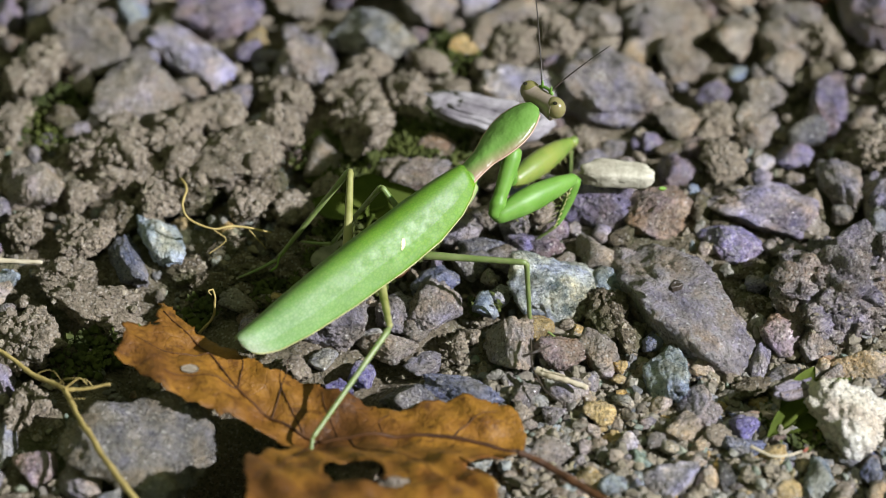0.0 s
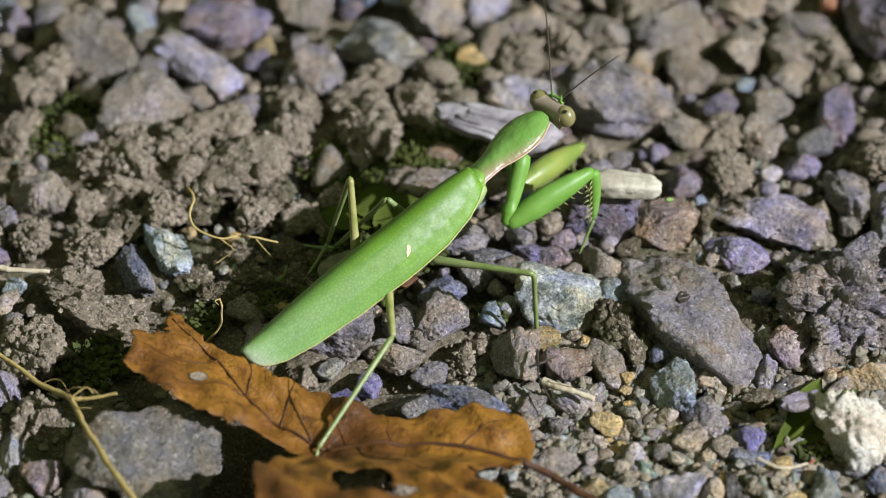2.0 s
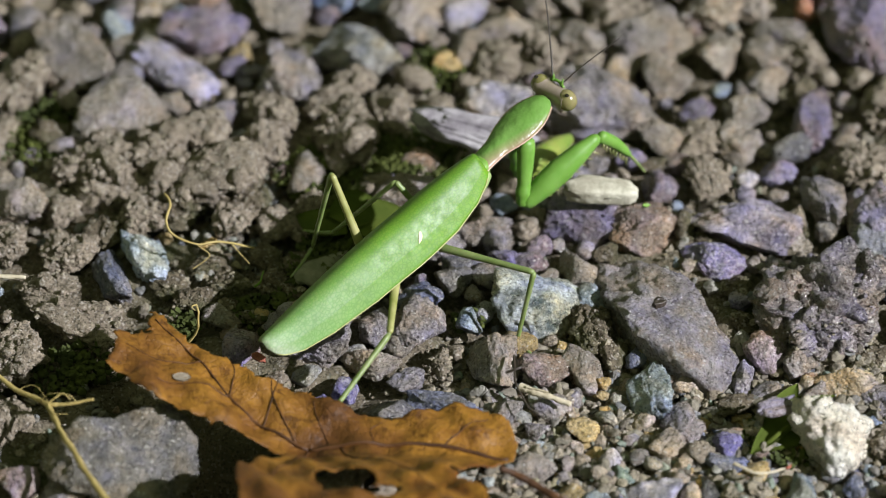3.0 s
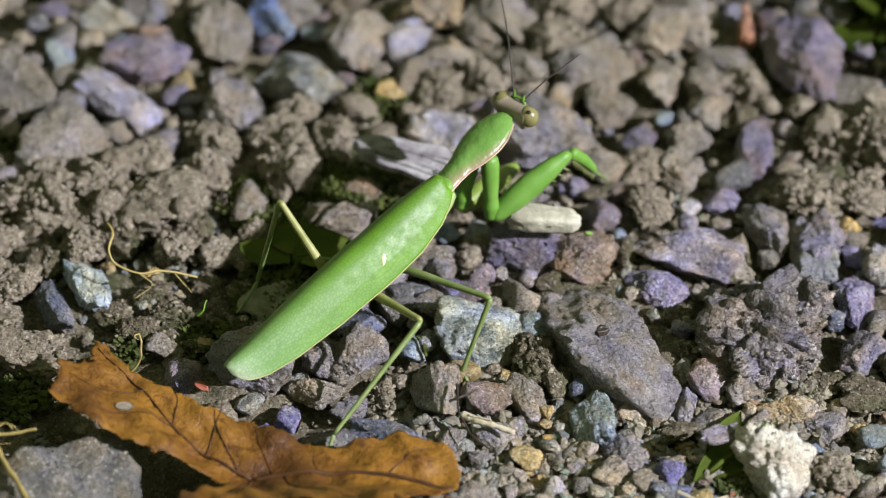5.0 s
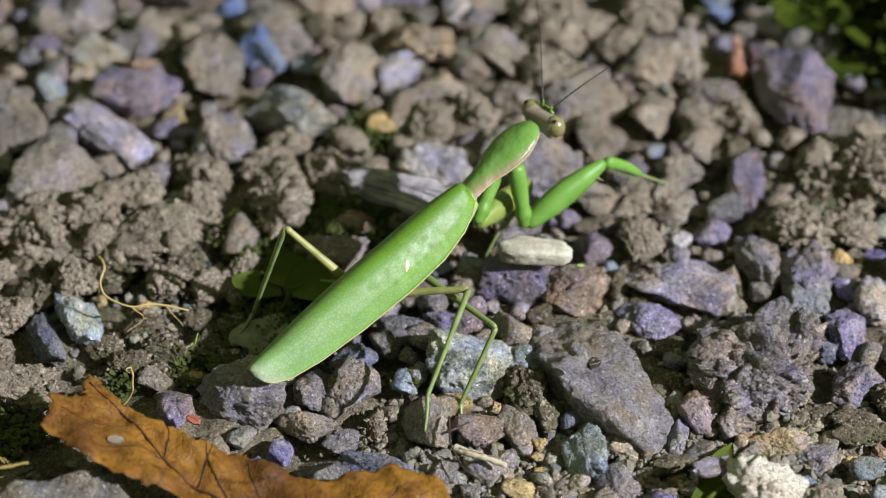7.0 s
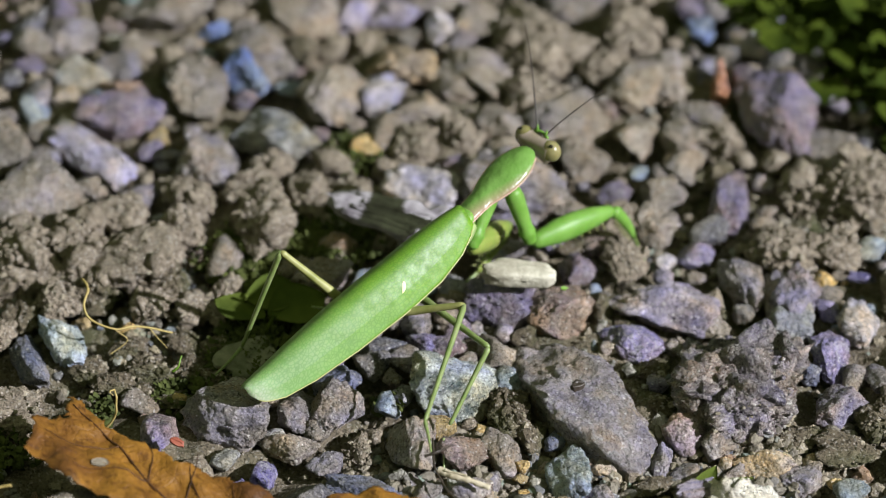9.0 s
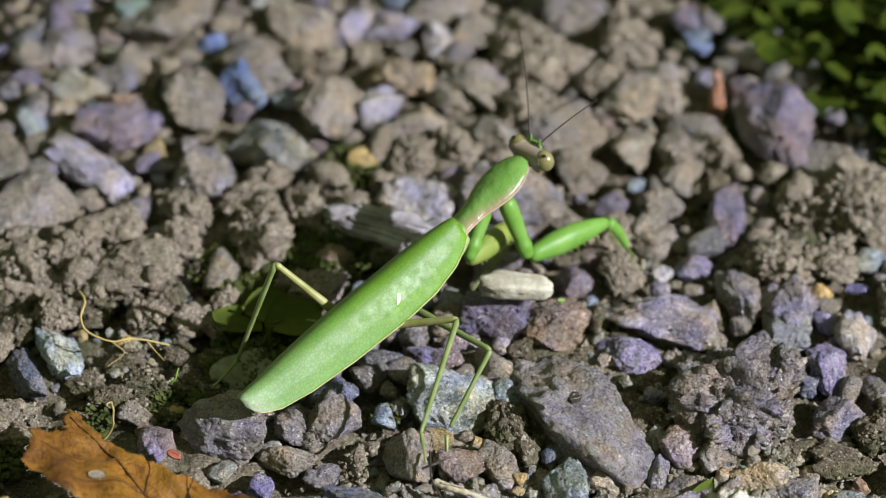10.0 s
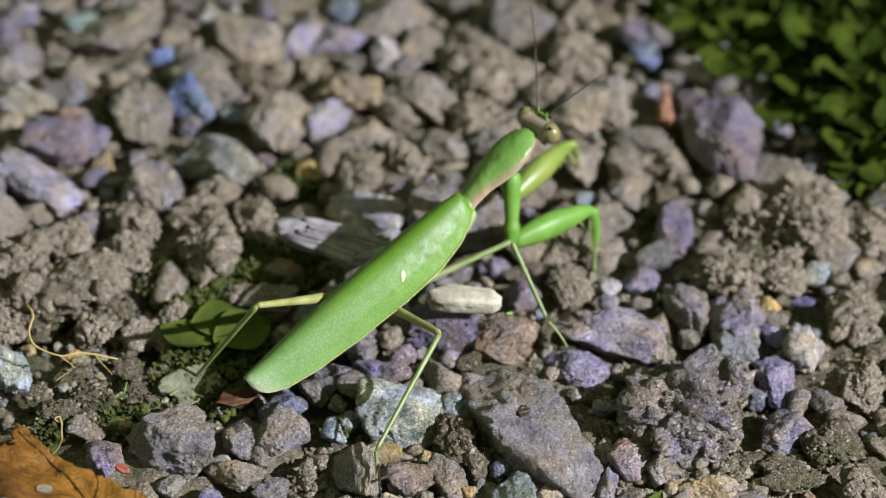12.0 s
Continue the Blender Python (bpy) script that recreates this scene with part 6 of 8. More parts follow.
# ---- what moves ----
def motions():
    walk(mantis, [
        (0, pose(0.00242, -0.00608, 0.01800, 0.0, -8.5, 39.8)),
        (0.5, pose(0.00151, -0.00650, 0.01800, 0.0, -8.6, 39.7)),
        (1, pose(0.00055, -0.00691, 0.01800, 0.0, -6.9, 41.7)),
        (1.5, pose(0.00151, -0.00603, 0.01800, 0.0, -9.7, 38.5)),
        (2, pose(0.00260, -0.00422, 0.01800, 0.0, -14.8, 36.7)),
        (2.5, pose(0.00427, -0.00262, 0.01800, 0.0, -12.9, 40.0)),
        (3, pose(0.00650, -0.00024, 0.01800, 0.0, -11.9, 41.8)),
        (3.2, pose(0.00736, 0.00037, 0.01800, 0.0, -10.8, 42.4)),
        (3.6, pose(0.00806, 0.00094, 0.01800, 0.0, -11.3, 41.9)),
        (4, pose(0.00876, 0.00151, 0.01800, 0.0, -11.9, 41.4)),
        (4.4, pose(0.00946, 0.00208, 0.01800, 0.0, -12.5, 40.8)),
        (4.8, pose(0.01016, 0.00265, 0.01800, 0.0, -13.1, 40.3)),
        (5, pose(0.00956, 0.00151, 0.01800, 0.0, -14.5, 40.6)),
        (5.5, pose(0.00826, 0.00011, 0.01800, 0.0, -18.5, 37.5)),
        (6, pose(0.00852, 0.00082, 0.01800, 0.0, -18.5, 38.1)),
        (6.5, pose(0.01155, 0.00393, 0.01800, 0.0, -15.8, 41.0)),
        (7, pose(0.01401, 0.00676, 0.01800, 0.0, -13.1, 40.6)),
        (7.2, pose(0.01569, 0.00761, 0.01800, 0.0, -14.4, 39.1)),
        (7.6, pose(0.01598, 0.00720, 0.01800, 0.0, -13.3, 39.7)),
        (8, pose(0.01626, 0.00679, 0.01800, 0.0, -12.1, 40.2)),
        (8.4, pose(0.01655, 0.00638, 0.01800, 0.0, -11.1, 40.6)),
        (8.8, pose(0.01684, 0.00597, 0.01800, 0.0, -10.1, 41.0)),
        (9, pose(0.01605, 0.00670, 0.01800, 0.0, -12.6, 39.4)),
        (9.5, pose(0.01554, 0.00612, 0.01800, 0.0, -12.3, 39.9)),
        (10, pose(0.01553, 0.00666, 0.01800, 0.0, -11.2, 40.7)),
        (10.5, pose(0.01852, 0.00892, 0.01800, 0.0, -14.0, 38.6)),
        (11, pose(0.02155, 0.01054, 0.01800, 0.0, -11.6, 38.5)),
        (11.5, pose(0.02331, 0.01396, 0.01800, 0.0, -16.4, 36.0)),
        (12, pose(0.02403, 0.01521, 0.01800, 0.0, -16.6, 37.3)),
    ])
    walk(pronotum, [
        (0, pose(0.00000, 0.00000, 0.00000, 0.6, -12.5, 3.8)),
        (0.5, pose(0.00000, 0.00000, 0.00000, 0.7, -11.6, 4.5)),
        (1, pose(0.00000, 0.00000, 0.00000, -0.2, -18.9, -1.6)),
        (1.5, pose(0.00000, 0.00000, 0.00000, 1.4, -4.9, 8.1)),
        (2, pose(0.00000, 0.00000, 0.00000, 2.1, 0.1, 7.9)),
        (2.5, pose(0.00000, 0.00000, 0.00000, 1.0, -4.8, 4.4)),
        (3, pose(0.00000, 0.00000, 0.00000, 0.9, -4.7, 4.0)),
        (3.2, pose(0.00000, 0.00000, 0.00000, 0.3, -10.2, 1.5)),
        (3.6, pose(0.00000, 0.00000, 0.00000, 0.5, -9.6, 2.4)),
        (4, pose(0.00000, 0.00000, 0.00000, 0.7, -9.0, 3.3)),
        (4.4, pose(0.00000, 0.00000, 0.00000, 1.0, -8.4, 4.2)),
        (4.8, pose(0.00000, 0.00000, 0.00000, 1.2, -7.8, 5.1)),
        (5, pose(0.00000, 0.00000, 0.00000, 1.6, -4.5, 6.2)),
        (5.5, pose(0.00000, 0.00000, 0.00000, 1.8, -4.2, 5.4)),
        (6, pose(0.00000, 0.00000, 0.00000, 1.5, -5.2, 4.4)),
        (6.5, pose(0.00000, 0.00000, 0.00000, 1.4, -5.1, 4.9)),
        (7, pose(0.00000, 0.00000, 0.00000, 0.1, -11.1, 0.3)),
        (7.2, pose(0.00000, 0.00000, 0.00000, 0.9, -8.4, 3.5)),
        (7.6, pose(0.00000, 0.00000, 0.00000, 0.7, -9.3, 2.7)),
        (8, pose(0.00000, 0.00000, 0.00000, 0.5, -10.1, 2.1)),
        (8.4, pose(0.00000, 0.00000, 0.00000, 0.3, -10.9, 1.4)),
        (8.8, pose(0.00000, 0.00000, 0.00000, 0.2, -11.6, 0.8)),
        (9, pose(0.00000, 0.00000, 0.00000, 1.3, -5.7, 5.5)),
        (9.5, pose(0.00000, 0.00000, 0.00000, 0.7, -9.4, 3.1)),
        (10, pose(0.00000, 0.00000, 0.00000, 0.7, -10.4, 3.3)),
        (10.5, pose(0.00000, 0.00000, 0.00000, 1.4, -6.2, 5.4)),
        (11, pose(0.00000, 0.00000, 0.00000, 0.6, -14.0, 2.5)),
        (11.5, pose(0.00000, 0.00000, 0.00000, 2.1, -4.6, 7.1)),
        (12, pose(0.00000, 0.00000, 0.00000, 0.9, -11.3, 2.9)),
    ])
    walk(head, [
        (0, pose(0.01539, 0.00103, 0.00341, 0.6, 4.1, 4.0)),
        (0.5, pose(0.01543, 0.00121, 0.00317, 0.7, 4.4, 4.7)),
        (1, pose(0.01494, -0.00042, 0.00511, -0.2, 1.4, -1.7)),
        (1.5, pose(0.01559, 0.00221, 0.00135, 1.4, 6.6, 8.4)),
        (2, pose(0.01565, 0.00216, -0.00002, 2.1, 11.6, 8.3)),
        (2.5, pose(0.01570, 0.00122, 0.00133, 1.1, 9.2, 4.7)),
        (3, pose(0.01571, 0.00111, 0.00130, 0.9, 8.4, 4.2)),
        (3.2, pose(0.01554, 0.00041, 0.00281, 0.3, 6.4, 1.6)),
        (3.6, pose(0.01556, 0.00065, 0.00264, 0.5, 6.9, 2.5)),
        (4, pose(0.01558, 0.00090, 0.00248, 0.7, 7.5, 3.5)),
        (4.4, pose(0.01559, 0.00114, 0.00231, 1.0, 8.1, 4.5)),
        (4.8, pose(0.01559, 0.00140, 0.00214, 1.2, 8.7, 5.5)),
        (5, pose(0.01566, 0.00170, 0.00124, 1.7, 10.5, 6.6)),
        (5.5, pose(0.01569, 0.00147, 0.00116, 1.9, 13.6, 5.9)),
        (6, pose(0.01569, 0.00121, 0.00144, 1.6, 13.4, 4.9)),
        (6.5, pose(0.01568, 0.00134, 0.00141, 1.4, 11.4, 5.3)),
        (7, pose(0.01551, 0.00008, 0.00303, 0.1, 8.0, 0.3)),
        (7.2, pose(0.01560, 0.00095, 0.00230, 0.9, 9.6, 3.8)),
        (7.6, pose(0.01558, 0.00075, 0.00254, 0.7, 8.5, 3.0)),
        (8, pose(0.01555, 0.00056, 0.00277, 0.5, 7.5, 2.2)),
        (8.4, pose(0.01551, 0.00039, 0.00298, 0.3, 6.5, 1.5)),
        (8.8, pose(0.01548, 0.00023, 0.00318, 0.2, 5.5, 0.9)),
        (9, pose(0.01565, 0.00152, 0.00156, 1.3, 8.8, 5.9)),
        (9.5, pose(0.01556, 0.00086, 0.00258, 0.7, 7.7, 3.4)),
        (10, pose(0.01551, 0.00088, 0.00286, 0.7, 6.6, 3.5)),
        (10.5, pose(0.01564, 0.00149, 0.00170, 1.4, 9.8, 5.8)),
        (11, pose(0.01532, 0.00066, 0.00382, 0.5, 6.1, 2.7)),
        (11.5, pose(0.01563, 0.00195, 0.00126, 2.2, 11.9, 7.7)),
        (12, pose(0.01548, 0.00078, 0.00309, 0.9, 10.6, 3.3)),
    ])
    walk(limbs["right_fore_coxa"], [
        (0, pose(0.00950, -0.00075, 0.00043, -165.7, 38.1, -157.5)),
        (0.5, pose(0.00951, -0.00064, 0.00028, -166.0, 37.8, -157.9)),
        (1, pose(0.00927, -0.00166, 0.00150, -167.2, 38.9, -160.1)),
        (1.5, pose(0.00950, -0.00002, -0.00083, -166.4, 36.6, -157.9)),
        (2, pose(0.00939, -0.00006, -0.00166, -163.9, 34.2, -152.7)),
        (2.5, pose(0.00948, -0.00064, -0.00083, -160.0, 44.1, -152.3)),
        (3, pose(0.00948, -0.00071, -0.00085, -158.1, 62.4, -155.6)),
        (3.2, pose(0.00947, -0.00114, 0.00007, -152.7, 66.3, -150.6)),
        (3.6, pose(0.00949, -0.00099, -0.00003, -151.5, 68.0, -149.7)),
        (4, pose(0.00950, -0.00083, -0.00014, -150.2, 69.7, -148.6)),
        (4.4, pose(0.00951, -0.00068, -0.00025, -148.7, 71.1, -147.3)),
        (4.8, pose(0.00952, -0.00052, -0.00036, -147.1, 72.5, -145.9)),
        (5, pose(0.00949, -0.00033, -0.00091, -156.7, 69.3, -155.3)),
        (5.5, pose(0.00948, -0.00046, -0.00096, -166.4, 52.7, -163.0)),
        (6, pose(0.00949, -0.00063, -0.00078, -160.4, 56.6, -156.9)),
        (6.5, pose(0.00949, -0.00056, -0.00080, -157.4, 69.3, -156.0)),
        (7, pose(0.00944, -0.00135, 0.00021, -134.5, 73.5, -133.3)),
        (7.2, pose(0.00950, -0.00080, -0.00025, -114.9, 69.8, -113.6)),
        (7.6, pose(0.00949, -0.00093, -0.00010, -108.7, 73.0, -108.0)),
        (8, pose(0.00948, -0.00105, 0.00004, -100.5, 75.7, -100.2)),
        (8.4, pose(0.00947, -0.00115, 0.00018, -89.7, 77.9, -89.7)),
        (8.8, pose(0.00945, -0.00126, 0.00030, -75.7, 79.3, -76.0)),
        (9, pose(0.00950, -0.00045, -0.00070, -88.3, 79.0, -88.3)),
        (9.5, pose(0.00950, -0.00086, -0.00007, -89.5, 74.8, -89.5)),
        (10, pose(0.00950, -0.00084, 0.00010, -90.4, 72.5, -90.4)),
        (10.5, pose(0.00951, -0.00046, -0.00062, -123.0, 70.9, -121.5)),
        (11, pose(0.00946, -0.00098, 0.00068, -133.6, 70.7, -131.9)),
        (11.5, pose(0.00950, -0.00016, -0.00091, -148.5, 48.7, -140.8)),
        (12, pose(0.00950, -0.00089, 0.00023, -152.1, 52.1, -146.1)),
    ])
    walk(limbs["right_fore_femur"], [
        (0, pose(0.00187, -0.00391, -0.00606, -0.5, 8.6, -3.3)),
        (0.5, pose(0.00183, -0.00377, -0.00616, -0.5, 6.0, -4.7)),
        (1, pose(0.00159, -0.00445, -0.00509, -0.6, 3.1, -10.1)),
        (1.5, pose(0.00169, -0.00319, -0.00709, -0.4, 6.2, -3.5)),
        (2, pose(0.00167, -0.00404, -0.00756, 0.5, -3.8, -7.9)),
        (2.5, pose(0.00280, -0.00414, -0.00814, 3.3, -19.0, -9.9)),
        (3, pose(0.00505, -0.00272, -0.01016, 4.0, -21.0, -11.1)),
        (3.2, pose(0.00579, -0.00321, -0.00954, 4.3, -22.7, -11.1)),
        (3.6, pose(0.00610, -0.00297, -0.00977, 4.3, -21.8, -11.3)),
        (4, pose(0.00639, -0.00274, -0.00998, 4.1, -20.8, -11.5)),
        (4.4, pose(0.00666, -0.00251, -0.01018, 4.0, -19.8, -11.7)),
        (4.8, pose(0.00691, -0.00229, -0.01037, 3.9, -18.8, -11.9)),
        (5, pose(0.00612, -0.00189, -0.01073, 3.6, -17.0, -12.2)),
        (5.5, pose(0.00340, -0.00232, -0.00931, 2.2, -10.3, -12.3)),
        (6, pose(0.00416, -0.00290, -0.00955, 0.2, -2.6, -4.8)),
        (6.5, pose(0.00610, -0.00206, -0.01062, 3.3, -17.1, -11.0)),
        (7, pose(0.00740, -0.00352, -0.00986, 2.1, -12.5, -9.4)),
        (7.2, pose(0.00805, -0.00412, -0.01011, -0.1, 4.3, -1.0)),
        (7.6, pose(0.00855, -0.00385, -0.01014, -0.2, 7.0, -2.0)),
        (8, pose(0.00902, -0.00359, -0.01013, -0.5, 9.3, -3.4)),
        (8.4, pose(0.00948, -0.00336, -0.01009, -1.0, 11.4, -4.9)),
        (8.8, pose(0.00992, -0.00315, -0.01002, -1.5, 13.4, -6.7)),
        (9, pose(0.00956, -0.00245, -0.01101, -1.6, 15.1, -6.2)),
        (9.5, pose(0.00952, -0.00361, -0.01021, -1.1, 15.9, -4.0)),
        (10, pose(0.00948, -0.00400, -0.00992, -1.1, 14.0, -4.7)),
        (10.5, pose(0.00771, -0.00339, -0.01055, -0.3, 13.3, -1.4)),
        (11, pose(0.00715, -0.00356, -0.00923, -0.3, 10.3, -1.4)),
        (11.5, pose(0.00412, -0.00454, -0.00879, -0.4, 13.2, -1.6)),
        (12, pose(0.00414, -0.00449, -0.00806, -1.0, 18.9, -3.0)),
    ])
    walk(limbs["right_fore_tibia"], [
        (0, pose(0.01628, -0.00473, -0.00824, 174.8, 59.0, 174.0)),
        (0.5, pose(0.01630, -0.00495, -0.00769, 177.8, 56.1, 177.4)),
        (1, pose(0.01594, -0.00700, -0.00590, -178.9, 58.3, -178.7)),
        (1.5, pose(0.01618, -0.00408, -0.00866, -171.0, 58.2, -169.4)),
        (2, pose(0.01610, -0.00603, -0.00659, -157.6, 68.8, -156.1)),
        (2.5, pose(0.01640, -0.00652, -0.00338, -57.6, 77.6, -58.2)),
        (3, pose(0.01842, -0.00535, -0.00493, -11.3, 59.0, -13.1)),
        (3.2, pose(0.01900, -0.00581, -0.00391, -18.8, 55.2, -22.5)),
        (3.6, pose(0.01939, -0.00564, -0.00436, -17.9, 56.4, -21.2)),
        (4, pose(0.01976, -0.00547, -0.00480, -16.9, 57.5, -19.8)),
        (4.4, pose(0.02011, -0.00530, -0.00524, -15.7, 58.7, -18.2)),
        (4.8, pose(0.02044, -0.00513, -0.00568, -14.4, 59.9, -16.6)),
        (5, pose(0.01977, -0.00483, -0.00646, -2.4, 65.4, -2.6)),
        (5.5, pose(0.01743, -0.00537, -0.00671, -10.6, 73.1, -11.0)),
        (6, pose(0.01870, -0.00413, -0.00888, -43.7, 58.5, -48.2)),
        (6.5, pose(0.01980, -0.00472, -0.00632, -9.8, 52.2, -12.3)),
        (7, pose(0.02146, -0.00584, -0.00669, -11.2, 50.9, -14.3)),
        (7.2, pose(0.02261, -0.00436, -0.01121, 1.1, 61.5, 1.3)),
        (7.6, pose(0.02303, -0.00436, -0.01191, -0.6, 63.3, -0.7)),
        (8, pose(0.02341, -0.00444, -0.01249, -2.6, 65.1, -2.9)),
        (8.4, pose(0.02374, -0.00459, -0.01298, -5.1, 67.0, -5.5)),
        (8.8, pose(0.02403, -0.00480, -0.01339, -8.1, 68.9, -8.7)),
        (9, pose(0.02357, -0.00396, -0.01482, -10.2, 72.3, -10.7)),
        (9.5, pose(0.02353, -0.00458, -0.01421, -2.8, 71.5, -3.0)),
        (10, pose(0.02360, -0.00515, -0.01346, -6.7, 71.3, -7.0)),
        (10.5, pose(0.02192, -0.00374, -0.01391, 16.9, 80.7, 17.2)),
        (11, pose(0.02151, -0.00392, -0.01185, 32.7, 87.2, 32.7)),
        (11.5, pose(0.01833, -0.00493, -0.01213, 137.3, 83.9, 137.1)),
        (12, pose(0.01793, -0.00520, -0.01278, 179.4, 81.3, 179.4)),
    ])
    walk(limbs["right_fore_tarsus"], [
        (0, pose(0.01209, -0.00429, -0.01527, 154.6, 38.2, 142.4)),
        (0.5, pose(0.01174, -0.00474, -0.01450, 85.9, 58.6, 86.5)),
        (1, pose(0.01163, -0.00709, -0.01287, 92.0, 72.4, 91.9)),
        (1.5, pose(0.01192, -0.00487, -0.01563, 98.0, 43.5, 95.5)),
        (2, pose(0.01338, -0.00724, -0.01423, -176.8, 46.8, -175.7)),
        (2.5, pose(0.01732, -0.00802, -0.01139, 83.7, 55.9, 84.8)),
        (3, pose(0.02253, -0.00631, -0.01196, -9.5, 69.4, -10.2)),
        (3.2, pose(0.02332, -0.00760, -0.01064, -28.4, 53.4, -34.0)),
        (3.6, pose(0.02363, -0.00728, -0.01119, -16.5, 56.2, -19.6)),
        (4, pose(0.02390, -0.00695, -0.01172, -4.6, 57.2, -5.5)),
        (4.4, pose(0.02416, -0.00663, -0.01225, 6.4, 56.6, 7.6)),
        (4.8, pose(0.02438, -0.00631, -0.01277, 15.9, 54.8, 19.3)),
        (5, pose(0.02317, -0.00499, -0.01392, 16.2, 64.0, 17.9)),
        (5.5, pose(0.01977, -0.00583, -0.01455, 7.1, 70.9, 7.5)),
        (6, pose(0.02155, -0.00732, -0.01587, 7.4, 54.2, 9.0)),
        (6.5, pose(0.02472, -0.00580, -0.01280, -12.3, 47.1, -16.5)),
        (7, pose(0.02647, -0.00712, -0.01305, -13.0, 49.3, -17.0)),
        (7.2, pose(0.02652, -0.00427, -0.01842, 8.1, 62.9, 9.0)),
        (7.6, pose(0.02672, -0.00440, -0.01924, -1.0, 67.4, -1.0)),
        (8, pose(0.02685, -0.00462, -0.01993, -9.8, 49.5, -12.8)),
        (8.4, pose(0.02693, -0.00490, -0.02053, -38.4, 17.4, -75.9)),
        (8.8, pose(0.02695, -0.00524, -0.02104, -27.7, -8.3, -114.9)),
        (9, pose(0.02602, -0.00442, -0.02264, -21.8, -8.3, -114.9)),
        (9.5, pose(0.02613, -0.00471, -0.02199, -32.1, -0.8, -106.5)),
        (10, pose(0.02621, -0.00548, -0.02122, -33.0, -6.4, -108.5)),
        (10.5, pose(0.02319, -0.00335, -0.02200, -103.4, 14.3, -115.1)),
        (11, pose(0.02184, -0.00370, -0.02004, -154.6, 15.6, -119.5)),
        (11.5, pose(0.01769, -0.00434, -0.02028, -159.9, 19.3, -132.0)),
        (12, pose(0.01670, -0.00519, -0.02088, -170.5, 9.5, -134.7)),
    ])
    walk(limbs["left_fore_coxa"], [
        (0, pose(0.00931, 0.00204, 0.00046, 27.9, 84.9, 28.0)),
        (0.5, pose(0.00929, 0.00215, 0.00032, -40.9, 88.1, -40.9)),
        (1, pose(0.00935, 0.00113, 0.00149, -46.0, 87.2, -46.0)),
        (1.5, pose(0.00910, 0.00275, -0.00076, 30.1, 85.6, 30.1)),
        (2, pose(0.00901, 0.00271, -0.00156, 117.4, 84.3, 117.3)),
        (2.5, pose(0.00926, 0.00215, -0.00078, 114.0, 84.3, 113.9)),
        (3, pose(0.00928, 0.00208, -0.00081, 83.5, 86.7, 83.5)),
        (3.2, pose(0.00939, 0.00166, 0.00009, -98.0, 87.5, -98.0)),
        (3.6, pose(0.00937, 0.00181, -0.00001, -171.6, 83.5, -171.5)),
        (4, pose(0.00934, 0.00196, -0.00010, -179.8, 77.1, -179.8)),
        (4.4, pose(0.00930, 0.00211, -0.00020, 179.5, 69.9, 179.5)),
        (4.8, pose(0.00926, 0.00227, -0.00030, -178.9, 61.9, -178.8)),
        (5, pose(0.00918, 0.00245, -0.00083, 179.5, 61.7, 179.4)),
        (5.5, pose(0.00921, 0.00232, -0.00087, -179.9, 60.5, -179.9)),
        (6, pose(0.00927, 0.00216, -0.00071, -176.0, 56.8, -175.2)),
        (6.5, pose(0.00925, 0.00223, -0.00073, -173.1, 50.6, -171.1)),
        (7, pose(0.00943, 0.00145, 0.00022, -170.7, 33.5, -163.5)),
        (7.2, pose(0.00933, 0.00199, -0.00021, -169.9, 32.7, -161.8)),
        (7.6, pose(0.00935, 0.00187, -0.00007, -169.9, 33.7, -162.2)),
        (8, pose(0.00938, 0.00175, 0.00007, -169.8, 34.7, -162.5)),
        (8.4, pose(0.00940, 0.00164, 0.00019, -169.8, 35.6, -162.8)),
        (8.8, pose(0.00941, 0.00154, 0.00031, -169.7, 36.5, -163.0)),
        (9, pose(0.00923, 0.00234, -0.00064, -170.5, 33.7, -163.2)),
        (9.5, pose(0.00934, 0.00194, -0.00004, -170.9, 33.9, -164.0)),
        (10, pose(0.00934, 0.00195, 0.00013, -168.3, 36.3, -160.7)),
        (10.5, pose(0.00924, 0.00233, -0.00055, -169.6, 33.3, -161.5)),
        (11, pose(0.00934, 0.00182, 0.00071, -168.8, 52.9, -166.0)),
        (11.5, pose(0.00914, 0.00261, -0.00080, 175.9, 63.8, 175.4)),
        (12, pose(0.00934, 0.00190, 0.00027, 54.9, 79.6, 55.3)),
    ])
